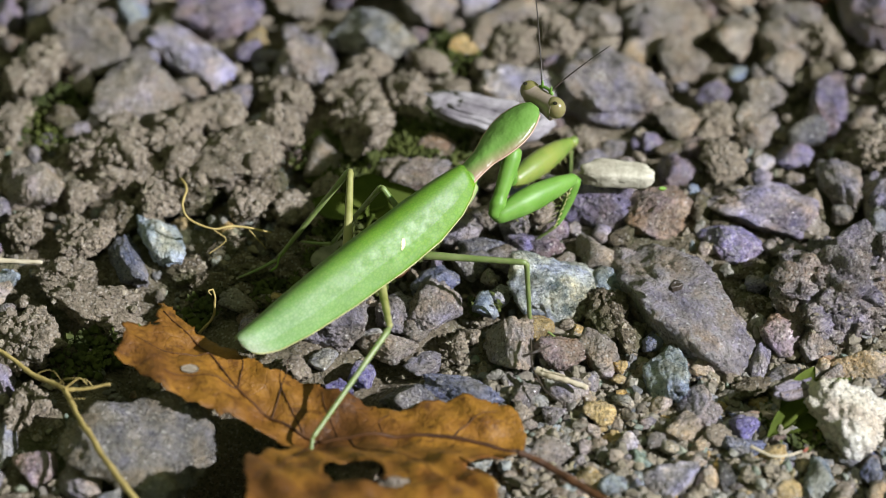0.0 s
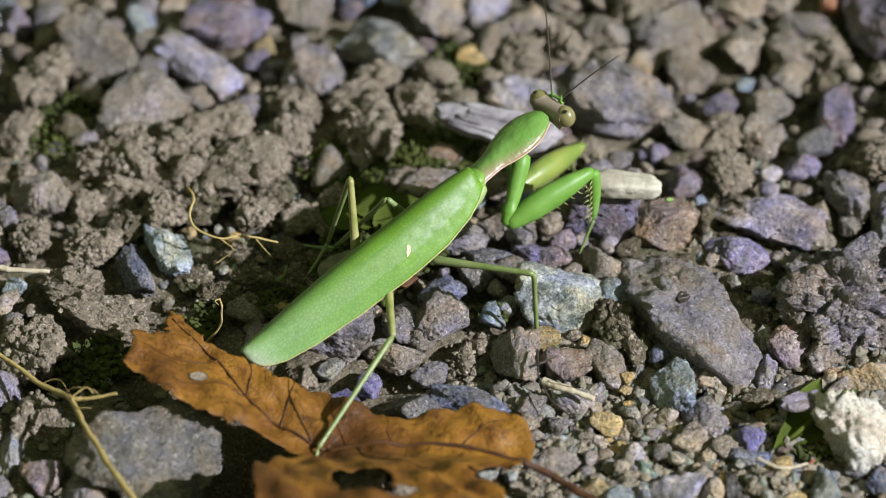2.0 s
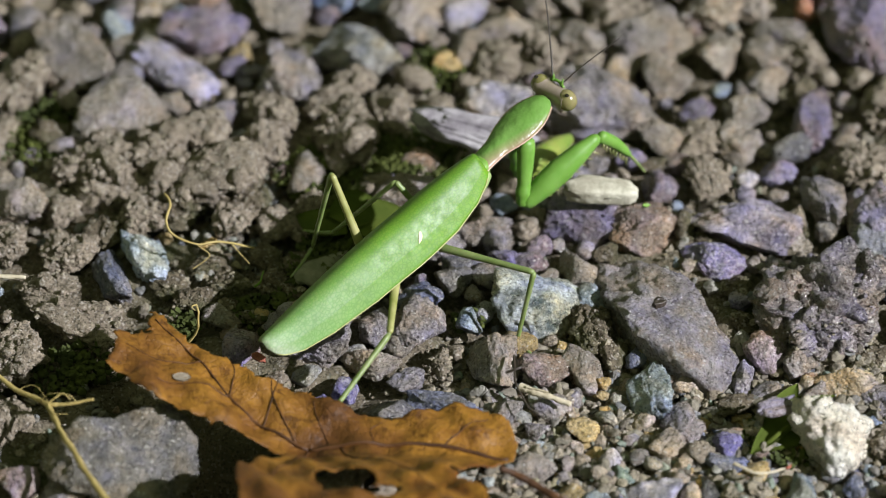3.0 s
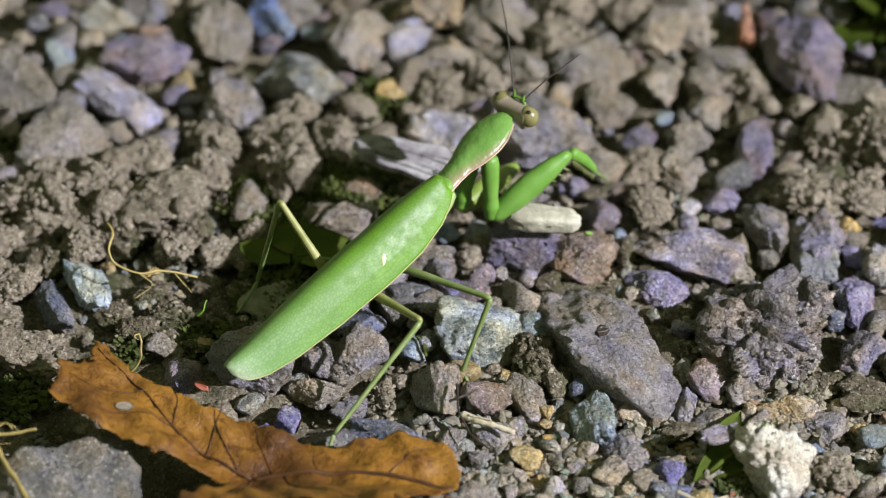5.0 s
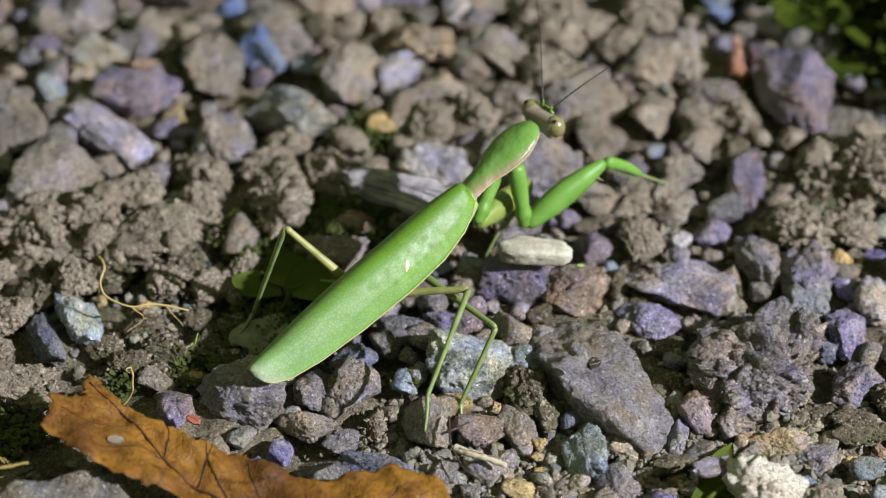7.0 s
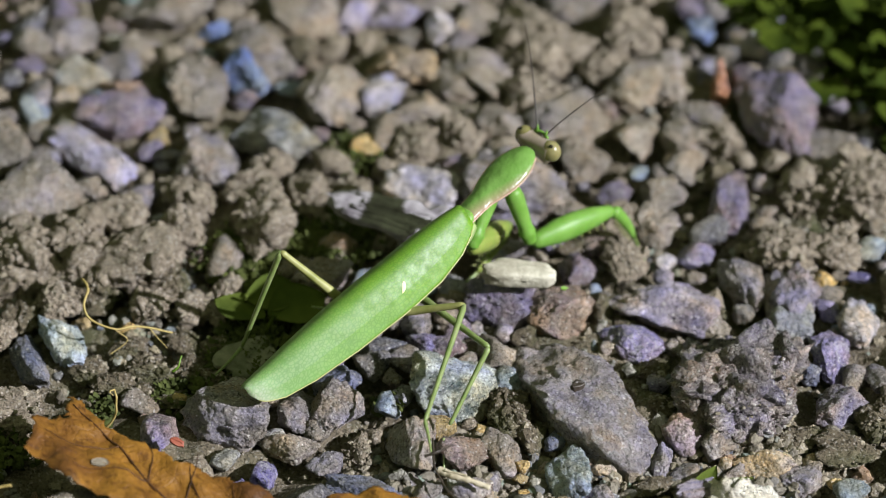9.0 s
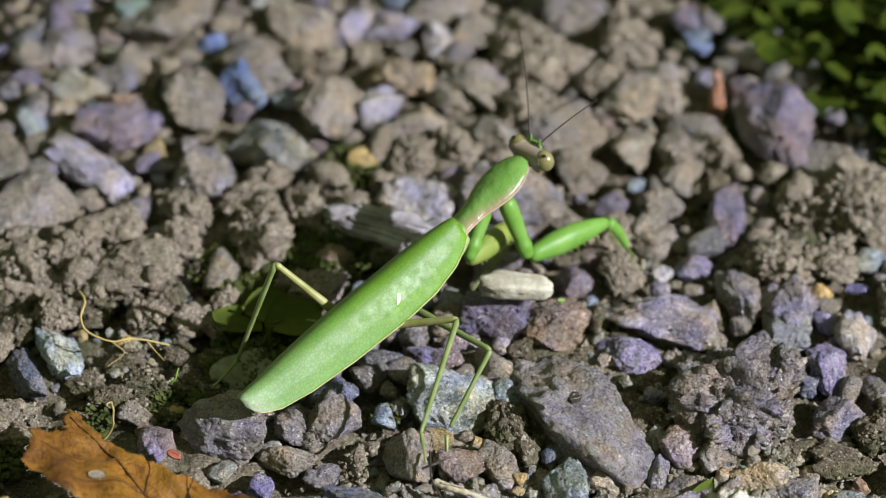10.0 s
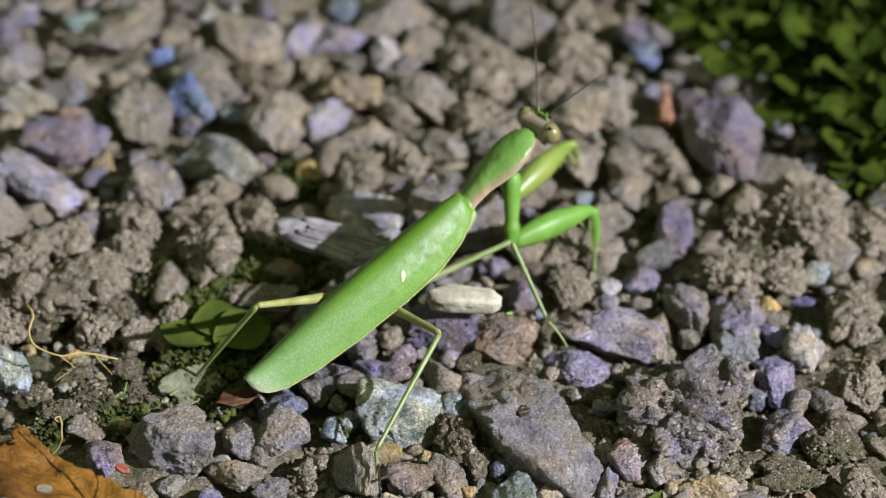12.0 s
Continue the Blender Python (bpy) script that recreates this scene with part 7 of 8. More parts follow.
    walk(limbs["left_fore_femur"], [
        (0, pose(0.01014, 0.00248, -0.01000, 3.7, 16.5, 12.8)),
        (0.5, pose(0.00956, 0.00192, -0.01018, 3.3, 15.4, 12.1)),
        (1, pose(0.00971, 0.00076, -0.00900, 1.8, 13.1, 8.1)),
        (1.5, pose(0.00980, 0.00315, -0.01123, 4.3, 19.2, 13.0)),
        (2, pose(0.00853, 0.00365, -0.01201, 5.2, 21.1, 14.1)),
        (2.5, pose(0.00884, 0.00311, -0.01123, 4.7, 21.5, 12.6)),
        (3, pose(0.00934, 0.00268, -0.01129, 7.2, 24.4, 16.9)),
        (3.2, pose(0.00933, 0.00121, -0.01040, 8.4, 23.0, 20.8)),
        (3.6, pose(0.00819, 0.00163, -0.01044, 7.9, 22.3, 20.1)),
        (4, pose(0.00699, 0.00195, -0.01034, 7.4, 21.5, 19.4)),
        (4.4, pose(0.00570, 0.00215, -0.01006, 6.9, 20.8, 18.7)),
        (4.8, pose(0.00431, 0.00216, -0.00956, 6.4, 20.0, 18.1)),
        (5, pose(0.00421, 0.00250, -0.01007, 5.7, 22.2, 14.9)),
        (5.5, pose(0.00404, 0.00231, -0.01001, 8.0, 26.6, 17.5)),
        (6, pose(0.00354, 0.00168, -0.00950, 7.0, 25.3, 16.1)),
        (6.5, pose(0.00267, 0.00120, -0.00885, 5.7, 20.8, 15.8)),
        (7, pose(0.00103, -0.00103, -0.00558, 6.6, 22.6, 16.7)),
        (7.2, pose(0.00093, -0.00076, -0.00588, 12.3, 29.4, 23.9)),
        (7.6, pose(0.00104, -0.00080, -0.00590, 12.9, 30.3, 24.4)),
        (8, pose(0.00115, -0.00084, -0.00591, 13.5, 31.2, 24.9)),
        (8.4, pose(0.00124, -0.00088, -0.00593, 14.1, 32.1, 25.4)),
        (8.8, pose(0.00134, -0.00092, -0.00594, 14.8, 33.0, 25.9)),
        (9, pose(0.00087, -0.00018, -0.00647, 16.9, 35.2, 27.8)),
        (9.5, pose(0.00096, -0.00047, -0.00589, 7.7, 22.7, 19.4)),
        (10, pose(0.00135, -0.00084, -0.00609, 7.4, 23.4, 18.1)),
        (10.5, pose(0.00092, -0.00046, -0.00632, 4.2, 13.7, 17.2)),
        (11, pose(0.00319, 0.00029, -0.00766, -0.5, -23.0, 1.4)),
        (11.5, pose(0.00452, 0.00298, -0.01022, 1.4, -19.6, -4.0)),
        (12, pose(0.01042, 0.00346, -0.01006, 3.4, 13.0, 14.8)),
    ])
    walk(limbs["left_fore_tibia"], [
        (0, pose(0.02379, 0.00559, -0.01415, 50.5, 52.2, 56.9)),
        (0.5, pose(0.02332, 0.00486, -0.01406, 51.1, 52.9, 57.2)),
        (1, pose(0.02379, 0.00276, -0.01230, 58.8, 64.7, 61.2)),
        (1.5, pose(0.02323, 0.00625, -0.01603, 40.4, 40.3, 52.8)),
        (2, pose(0.02174, 0.00695, -0.01728, 90.4, 42.2, 90.3)),
        (2.5, pose(0.02209, 0.00607, -0.01658, 114.4, 37.8, 105.5)),
        (3, pose(0.02206, 0.00656, -0.01733, 150.5, 23.5, 125.1)),
        (3.2, pose(0.02190, 0.00598, -0.01611, 154.1, 28.4, 134.4)),
        (3.6, pose(0.02088, 0.00628, -0.01597, 152.0, 29.7, 132.9)),
        (4, pose(0.01980, 0.00647, -0.01569, 149.3, 32.1, 131.8)),
        (4.4, pose(0.01862, 0.00653, -0.01524, 146.3, 35.9, 131.3)),
        (4.8, pose(0.01735, 0.00642, -0.01455, 143.3, 41.9, 131.8)),
        (5, pose(0.01727, 0.00598, -0.01558, 149.9, 35.1, 134.8)),
        (5.5, pose(0.01649, 0.00623, -0.01655, 155.3, 34.2, 140.7)),
        (6, pose(0.01622, 0.00534, -0.01573, 154.8, 41.3, 144.5)),
        (6.5, pose(0.01580, 0.00491, -0.01404, 169.6, 40.2, 164.1)),
        (7, pose(0.01394, 0.00285, -0.01119, -178.5, 27.1, -176.6)),
        (7.2, pose(0.01255, 0.00440, -0.01306, -176.9, 27.0, -173.1)),
        (7.6, pose(0.01253, 0.00440, -0.01326, -177.1, 28.0, -173.9)),
        (8, pose(0.01248, 0.00441, -0.01347, -177.4, 28.8, -174.7)),
        (8.4, pose(0.01242, 0.00442, -0.01368, -177.8, 29.6, -175.5)),
        (8.8, pose(0.01235, 0.00443, -0.01389, -178.3, 27.4, -176.3)),
        (9, pose(0.01141, 0.00539, -0.01489, -177.1, 20.5, -171.8)),
        (9.5, pose(0.01367, 0.00400, -0.01152, -177.9, 28.1, -175.6)),
        (10, pose(0.01409, 0.00331, -0.01188, -178.9, 28.4, -177.6)),
        (10.5, pose(0.01446, 0.00374, -0.00978, 163.4, 43.1, 156.4)),
        (11, pose(0.01663, 0.00062, -0.00197, -176.3, 42.1, -174.5)),
        (11.5, pose(0.01824, 0.00201, -0.00533, 61.3, 72.2, 62.4)),
        (12, pose(0.02418, 0.00708, -0.01335, 52.3, 66.0, 54.8)),
    ])
    walk(limbs["left_fore_tarsus"], [
        (0, pose(0.02653, 0.00981, -0.02062, -178.0, 1.7, -131.5)),
        (0.5, pose(0.02600, 0.00902, -0.02061, -178.1, 1.6, -131.5)),
        (1, pose(0.02547, 0.00583, -0.01972, 14.1, 11.7, 51.0)),
        (1.5, pose(0.02702, 0.01123, -0.02133, -179.3, 0.7, -133.4)),
        (2, pose(0.02171, 0.01303, -0.02278, -165.1, 3.9, -104.2)),
        (2.5, pose(0.02036, 0.01232, -0.02161, -67.7, 8.3, -86.6)),
        (3, pose(0.01774, 0.01271, -0.02059, -22.9, 13.1, -61.8)),
        (3.2, pose(0.01685, 0.01114, -0.02000, -17.4, 14.0, -52.2)),
        (3.6, pose(0.01603, 0.01149, -0.02004, -18.8, 14.0, -54.5)),
        (4, pose(0.01516, 0.01164, -0.02005, -20.3, 14.0, -56.8)),
        (4.4, pose(0.01424, 0.01152, -0.02005, -21.8, 13.9, -59.0)),
        (4.8, pose(0.01328, 0.01097, -0.02002, 179.2, 0.5, 121.7)),
        (5, pose(0.01255, 0.01074, -0.02030, -178.3, -1.2, 126.1)),
        (5.5, pose(0.01124, 0.01053, -0.02116, -174.6, -4.5, 129.7)),
        (6, pose(0.01121, 0.00892, -0.02115, -174.5, -4.8, 130.7)),
        (6.5, pose(0.00978, 0.00662, -0.01933, -179.5, -1.4, 159.1)),
        (7, pose(0.00666, 0.00242, -0.01493, -178.1, 36.2, -176.8)),
        (7.2, pose(0.00530, 0.00353, -0.01678, -178.7, 10.1, -172.5)),
        (7.6, pose(0.00532, 0.00363, -0.01710, -179.3, 5.6, -173.2)),
        (8, pose(0.00533, 0.00375, -0.01742, -179.8, 1.5, -174.0)),
        (8.4, pose(0.00531, 0.00386, -0.01773, 179.8, -2.4, -174.9)),
        (8.8, pose(0.00509, 0.00396, -0.01766, 179.8, -2.7, -175.9)),
        (9, pose(0.00381, 0.00429, -0.01776, 179.2, -5.2, -170.8)),
        (9.5, pose(0.00646, 0.00345, -0.01538, -177.9, 27.9, -175.6)),
        (10, pose(0.00689, 0.00301, -0.01579, -179.1, 22.5, -177.5)),
        (10.5, pose(0.00898, 0.00614, -0.01538, 163.5, 41.6, 156.0)),
        (11, pose(0.01057, 0.00003, -0.00746, -176.2, 58.5, -175.5)),
        (11.5, pose(0.01940, 0.00423, -0.01314, 109.3, 80.7, 109.1)),
        (12, pose(0.02610, 0.00981, -0.02084, 59.0, 70.4, 60.5)),
    ])
    walk(limbs["right_middle_femur"], [
        (0, pose(-0.01071, -0.00337, -0.00399, 1.0, -0.8, -52.1)),
        (0.5, pose(-0.01065, -0.00345, -0.00400, -0.2, 0.1, -51.8)),
        (1, pose(-0.01074, -0.00336, -0.00400, 0.8, -0.6, -54.2)),
        (1.5, pose(-0.01059, -0.00355, -0.00402, -2.5, 1.9, -53.5)),
        (2, pose(-0.01060, -0.00356, -0.00404, -4.1, 3.0, -54.4)),
        (2.5, pose(-0.01078, -0.00337, -0.00400, 1.0, -0.6, -59.8)),
        (3, pose(-0.01086, -0.00336, -0.00399, 1.9, -0.7, -68.2)),
        (3.2, pose(-0.01093, -0.00319, -0.00399, 8.3, -2.9, -70.6)),
        (3.6, pose(-0.01094, -0.00320, -0.00399, 9.2, -3.0, -72.1)),
        (4, pose(-0.01094, -0.00320, -0.00399, 9.8, -2.9, -73.5)),
        (4.4, pose(-0.01094, -0.00320, -0.00399, 10.2, -2.8, -74.8)),
        (4.8, pose(-0.01095, -0.00322, -0.00399, 10.5, -2.6, -76.1)),
        (5, pose(-0.01095, -0.00317, -0.00399, 9.5, -2.8, -73.7)),
        (5.5, pose(-0.01086, -0.00332, -0.00400, 1.0, -0.4, -66.9)),
        (6, pose(-0.01084, -0.00339, -0.00400, -1.6, 0.6, -67.8)),
        (6.5, pose(-0.01098, -0.00314, -0.00399, 24.1, -4.4, -80.3)),
        (7, pose(-0.01100, -0.00313, -0.00400, -12.7, 0.3, -88.6)),
        (7.2, pose(-0.01100, -0.00289, -0.00400, -70.8, 1.9, -89.3)),
        (7.6, pose(-0.01100, -0.00298, -0.00400, -100.3, 1.1, -90.2)),
        (8, pose(-0.01100, -0.00301, -0.00400, -140.0, 0.8, -90.9)),
        (8.4, pose(-0.01100, -0.00301, -0.00400, -160.2, 0.5, -91.5)),
        (8.8, pose(-0.01100, -0.00301, -0.00400, -169.2, 0.4, -92.1)),
        (9, pose(-0.01100, -0.00321, -0.00399, 88.3, -3.5, -89.9)),
        (9.5, pose(-0.01099, -0.00317, -0.00399, 42.0, -2.5, -87.2)),
        (10, pose(-0.01100, -0.00298, -0.00400, 38.9, -4.5, -84.4)),
        (10.5, pose(-0.01100, -0.00301, -0.00400, 21.4, -7.6, -71.3)),
        (11, pose(-0.01096, -0.00306, -0.00398, 24.7, -15.7, -59.6)),
        (11.5, pose(-0.01112, -0.00287, -0.00406, 18.5, -17.8, -47.5)),
        (12, pose(-0.01115, -0.00297, -0.00398, -1.4, 6.8, -11.7)),
    ])
    walk(limbs["right_middle_tibia"], [
        (0, pose(-0.00151, -0.01521, -0.00378, 161.2, 86.3, 161.2)),
        (0.5, pose(-0.00137, -0.01523, -0.00404, -136.6, 89.8, -136.6)),
        (1, pose(-0.00196, -0.01552, -0.00385, -19.7, 84.0, -19.8)),
        (1.5, pose(-0.00167, -0.01560, -0.00451, -140.8, 89.1, -140.8)),
        (2, pose(-0.00189, -0.01574, -0.00481, 172.8, 79.7, 172.7)),
        (2.5, pose(-0.00324, -0.01634, -0.00385, 160.3, 77.4, 159.9)),
        (3, pose(-0.00528, -0.01728, -0.00380, 177.3, 65.1, 177.0)),
        (3.2, pose(-0.00596, -0.01732, -0.00322, -177.2, 62.3, -176.9)),
        (3.6, pose(-0.00633, -0.01745, -0.00320, -179.0, 60.7, -178.8)),
        (4, pose(-0.00668, -0.01756, -0.00322, 179.6, 59.0, 179.5)),
        (4.4, pose(-0.00701, -0.01766, -0.00326, 178.5, 57.1, 178.2)),
        (4.8, pose(-0.00733, -0.01776, -0.00330, 177.7, 55.1, 177.1)),
        (5, pose(-0.00673, -0.01755, -0.00326, 179.8, 50.9, 179.8)),
        (5.5, pose(-0.00499, -0.01712, -0.00388, 179.2, 53.5, 178.9)),
        (6, pose(-0.00519, -0.01728, -0.00417, 177.3, 53.4, 176.7)),
        (6.5, pose(-0.00846, -0.01788, -0.00285, 179.1, 46.0, 178.8)),
        (7, pose(-0.01063, -0.01813, -0.00408, -176.0, 38.2, -173.6)),
        (7.2, pose(-0.01083, -0.01788, -0.00450, -173.5, 20.9, -162.4)),
        (7.6, pose(-0.01105, -0.01797, -0.00430, -174.0, 27.5, -167.1)),
        (8, pose(-0.01124, -0.01800, -0.00420, -174.8, 29.6, -169.5)),
        (8.4, pose(-0.01140, -0.01801, -0.00414, -175.4, 30.4, -171.0)),
        (8.8, pose(-0.01154, -0.01800, -0.00410, -176.0, 31.0, -172.3)),
        (9, pose(-0.01097, -0.01818, -0.00306, -174.2, 28.8, -168.1)),
        (9.5, pose(-0.01025, -0.01813, -0.00333, -175.5, 28.4, -170.5)),
        (10, pose(-0.00955, -0.01786, -0.00282, -175.3, 31.3, -170.9)),
        (10.5, pose(-0.00624, -0.01710, -0.00201, -169.2, 32.8, -160.5)),
        (11, pose(-0.00365, -0.01551, 0.00008, -161.1, 37.8, -150.8)),
        (11.5, pose(-0.00147, -0.01339, 0.00053, -156.4, 71.8, -155.3)),
        (12, pose(0.00344, -0.00599, -0.00576, -117.2, 38.8, -107.9)),
    ])
    walk(limbs["right_middle_tarsus"], [
        (0, pose(-0.00223, -0.01497, -0.01570, -45.6, 18.4, -72.8)),
        (0.5, pose(-0.00139, -0.01525, -0.01598, -39.5, 18.0, -69.5)),
        (1, pose(-0.00079, -0.01594, -0.01574, -36.2, 19.1, -65.9)),
        (1.5, pose(-0.00182, -0.01572, -0.01643, -28.9, 11.9, -69.5)),
        (2, pose(-0.00400, -0.01547, -0.01651, -27.3, 3.0, -84.2)),
        (2.5, pose(-0.00570, -0.01544, -0.01548, -66.7, 12.9, -84.5)),
        (3, pose(-0.01028, -0.01702, -0.01460, -106.9, 10.7, -93.2)),
        (3.2, pose(-0.01151, -0.01763, -0.01378, -80.5, 22.7, -86.3)),
        (3.6, pose(-0.01217, -0.01757, -0.01360, -99.7, 22.2, -93.7)),
        (4, pose(-0.01283, -0.01751, -0.01343, -119.3, 21.1, -101.4)),
        (4.4, pose(-0.01348, -0.01746, -0.01326, -136.2, 19.4, -109.1)),
        (4.8, pose(-0.01413, -0.01742, -0.01307, -150.5, 16.4, -116.5)),
        (5, pose(-0.01424, -0.01751, -0.01251, -142.5, 18.0, -111.9)),
        (5.5, pose(-0.01205, -0.01699, -0.01344, -166.9, 4.4, -108.2)),
        (6, pose(-0.01224, -0.01687, -0.01371, 170.8, -4.9, -117.7)),
        (6.5, pose(-0.01673, -0.01771, -0.01142, -163.6, 14.0, -129.4)),
        (7, pose(-0.01987, -0.01917, -0.01138, -158.5, 24.5, -136.4)),
        (7.2, pose(-0.02137, -0.02123, -0.00872, -163.4, 22.5, -142.1)),
        (7.6, pose(-0.02135, -0.02033, -0.00979, -162.3, 24.2, -142.1)),
        (8, pose(-0.02158, -0.01993, -0.01017, -161.0, 26.0, -142.0)),
        (8.4, pose(-0.02186, -0.01966, -0.01036, -159.8, 27.9, -141.8)),
        (8.8, pose(-0.02215, -0.01942, -0.01053, -158.5, 29.7, -141.5)),
        (9, pose(-0.02291, -0.02071, -0.00978, -152.8, 33.2, -136.9)),
        (9.5, pose(-0.02217, -0.02012, -0.00986, -155.1, 29.1, -136.3)),
        (10, pose(-0.02068, -0.01964, -0.00966, -159.9, 21.6, -135.3)),
        (10.5, pose(-0.01628, -0.02064, -0.00886, -169.5, 22.6, -154.4)),
        (11, pose(-0.01281, -0.02063, -0.00807, -164.0, 37.5, -154.8)),
        (11.5, pose(-0.00488, -0.01496, -0.01092, -110.4, 40.3, -103.5)),
        (12, pose(0.00041, -0.01539, -0.01369, -93.2, 37.8, -92.0)),
    ])
    walk(limbs["left_middle_femur"], [
        (0, pose(-0.00785, 0.00009, -0.00608, -96.1, -41.7, 94.1)),
        (0.5, pose(-0.00814, -0.00012, -0.00645, -85.0, -44.0, 86.5)),
        (1, pose(-0.00866, -0.00026, -0.00641, -67.8, -40.9, 75.0)),
        (1.5, pose(-0.00772, -0.00002, -0.00707, -99.0, -52.1, 97.1)),
        (2, pose(-0.00715, 0.00113, -0.00638, -133.1, -58.0, 128.4)),
        (2.5, pose(-0.00716, 0.00145, -0.00550, -145.7, -49.1, 137.9)),
        (3, pose(-0.00756, 0.00039, -0.00645, -107.3, -50.4, 103.5)),
        (3.2, pose(-0.00811, 0.00000, -0.00699, -86.4, -51.7, 87.2)),
        (3.6, pose(-0.00880, 0.00010, -0.00747, -65.2, -55.5, 69.2)),
        (4, pose(-0.00959, 0.00050, -0.00763, -41.5, -55.8, 46.9)),
        (4.4, pose(-0.01025, 0.00109, -0.00740, -21.2, -52.0, 26.2)),
        (4.8, pose(-0.01057, 0.00170, -0.00686, -7.9, -45.5, 11.1)),
        (5, pose(-0.01051, 0.00180, -0.00677, -6.5, -45.3, 9.1)),
        (5.5, pose(-0.01026, 0.00216, -0.00702, -0.9, -51.3, 1.1)),
        (6, pose(-0.01026, 0.00213, -0.00701, -1.3, -51.1, 1.7)),
        (6.5, pose(-0.01032, 0.00211, -0.00736, -1.7, -53.7, 2.1)),
        (7, pose(-0.01048, 0.00197, -0.00750, -4.2, -53.0, 5.3)),
        (7.2, pose(-0.01026, 0.00202, -0.00769, -3.8, -57.0, 4.6)),
        (7.6, pose(-0.01030, 0.00204, -0.00782, -3.3, -57.5, 3.9)),
        (8, pose(-0.01033, 0.00208, -0.00795, -2.6, -58.1, 3.1)),
        (8.4, pose(-0.01035, 0.00211, -0.00808, -1.8, -58.7, 2.1)),
        (8.8, pose(-0.01037, 0.00216, -0.00821, -0.9, -59.4, 1.0)),
        (9, pose(-0.01002, 0.00246, -0.00820, 6.7, -63.1, -7.5)),
        (9.5, pose(-0.01024, 0.00234, -0.00804, 3.0, -59.7, -3.5)),
        (10, pose(-0.01034, 0.00227, -0.00808, 1.6, -58.8, -1.8)),
        (10.5, pose(-0.01006, 0.00243, -0.00798, 5.6, -61.2, -6.4)),
        (11, pose(-0.01015, 0.00237, -0.00822, 4.0, -61.7, -4.6)),
        (11.5, pose(-0.00968, 0.00261, -0.00796, 12.4, -65.3, -13.6)),
        (12, pose(-0.00958, 0.00265, -0.00798, 14.7, -66.5, -15.9)),
    ])
    walk(limbs["left_middle_tibia"], [
        (0, pose(-0.00835, 0.00717, 0.00023, 131.3, 55.7, 126.0)),
        (0.5, pose(-0.00773, 0.00670, 0.00015, 131.6, 55.7, 126.3)),
        (1, pose(-0.00680, 0.00668, -0.00018, 126.6, 57.5, 122.1)),
        (1.5, pose(-0.00845, 0.00577, 0.00042, 134.6, 54.5, 128.8)),
        (2, pose(-0.01028, 0.00508, 0.00167, 137.0, 48.6, 128.8)),
        (2.5, pose(-0.01178, 0.00561, 0.00168, 133.4, 49.7, 125.8)),
        (3, pose(-0.00898, 0.00628, 0.00087, 137.2, 46.4, 128.1)),
        (3.2, pose(-0.00782, 0.00588, 0.00047, 136.6, 46.9, 127.7)),
        (3.6, pose(-0.00689, 0.00513, 0.00036, 139.7, 46.7, 130.7)),
        (4, pose(-0.00595, 0.00440, 0.00023, 142.9, 46.4, 133.7)),
        (4.4, pose(-0.00499, 0.00368, 0.00008, 146.0, 46.0, 136.8)),
        (4.8, pose(-0.00403, 0.00298, -0.00009, 149.0, 45.5, 139.9)),
        (5, pose(-0.00392, 0.00286, -0.00002, 150.2, 44.5, 140.8)),
        (5.5, pose(-0.00432, 0.00227, 0.00039, 153.6, 43.1, 144.0)),
        (6, pose(-0.00431, 0.00231, 0.00039, 155.2, 42.5, 145.6)),
        (6.5, pose(-0.00470, 0.00232, 0.00029, 158.9, 40.4, 149.3)),
        (7, pose(-0.00478, 0.00250, 0.00009, 163.6, 37.7, 154.3)),
        (7.2, pose(-0.00510, 0.00243, 0.00028, 165.9, 34.5, 156.1)),
        (7.6, pose(-0.00521, 0.00239, 0.00020, 164.9, 35.5, 155.1)),
        (8, pose(-0.00532, 0.00234, 0.00012, 164.0, 36.4, 154.3)),
        (8.4, pose(-0.00542, 0.00230, 0.00004, 163.2, 37.2, 153.5)),
        (8.8, pose(-0.00554, 0.00225, -0.00003, 162.4, 38.0, 152.7)),
        (9, pose(-0.00575, 0.00190, 0.00026, 166.2, 34.8, 156.7)),
        (9.5, pose(-0.00545, 0.00205, 0.00016, 165.1, 35.8, 155.5)),
        (10, pose(-0.00543, 0.00212, 0.00005, 165.6, 36.4, 156.5)),
        (10.5, pose(-0.00552, 0.00192, 0.00035, 168.6, 32.9, 159.7)),
        (11, pose(-0.00567, 0.00201, 0.00015, 166.3, 35.1, 157.1)),
        (11.5, pose(-0.00582, 0.00167, 0.00067, 169.1, 29.9, 158.9)),
        (12, pose(-0.00594, 0.00161, 0.00073, 168.6, 30.2, 158.1)),
    ])
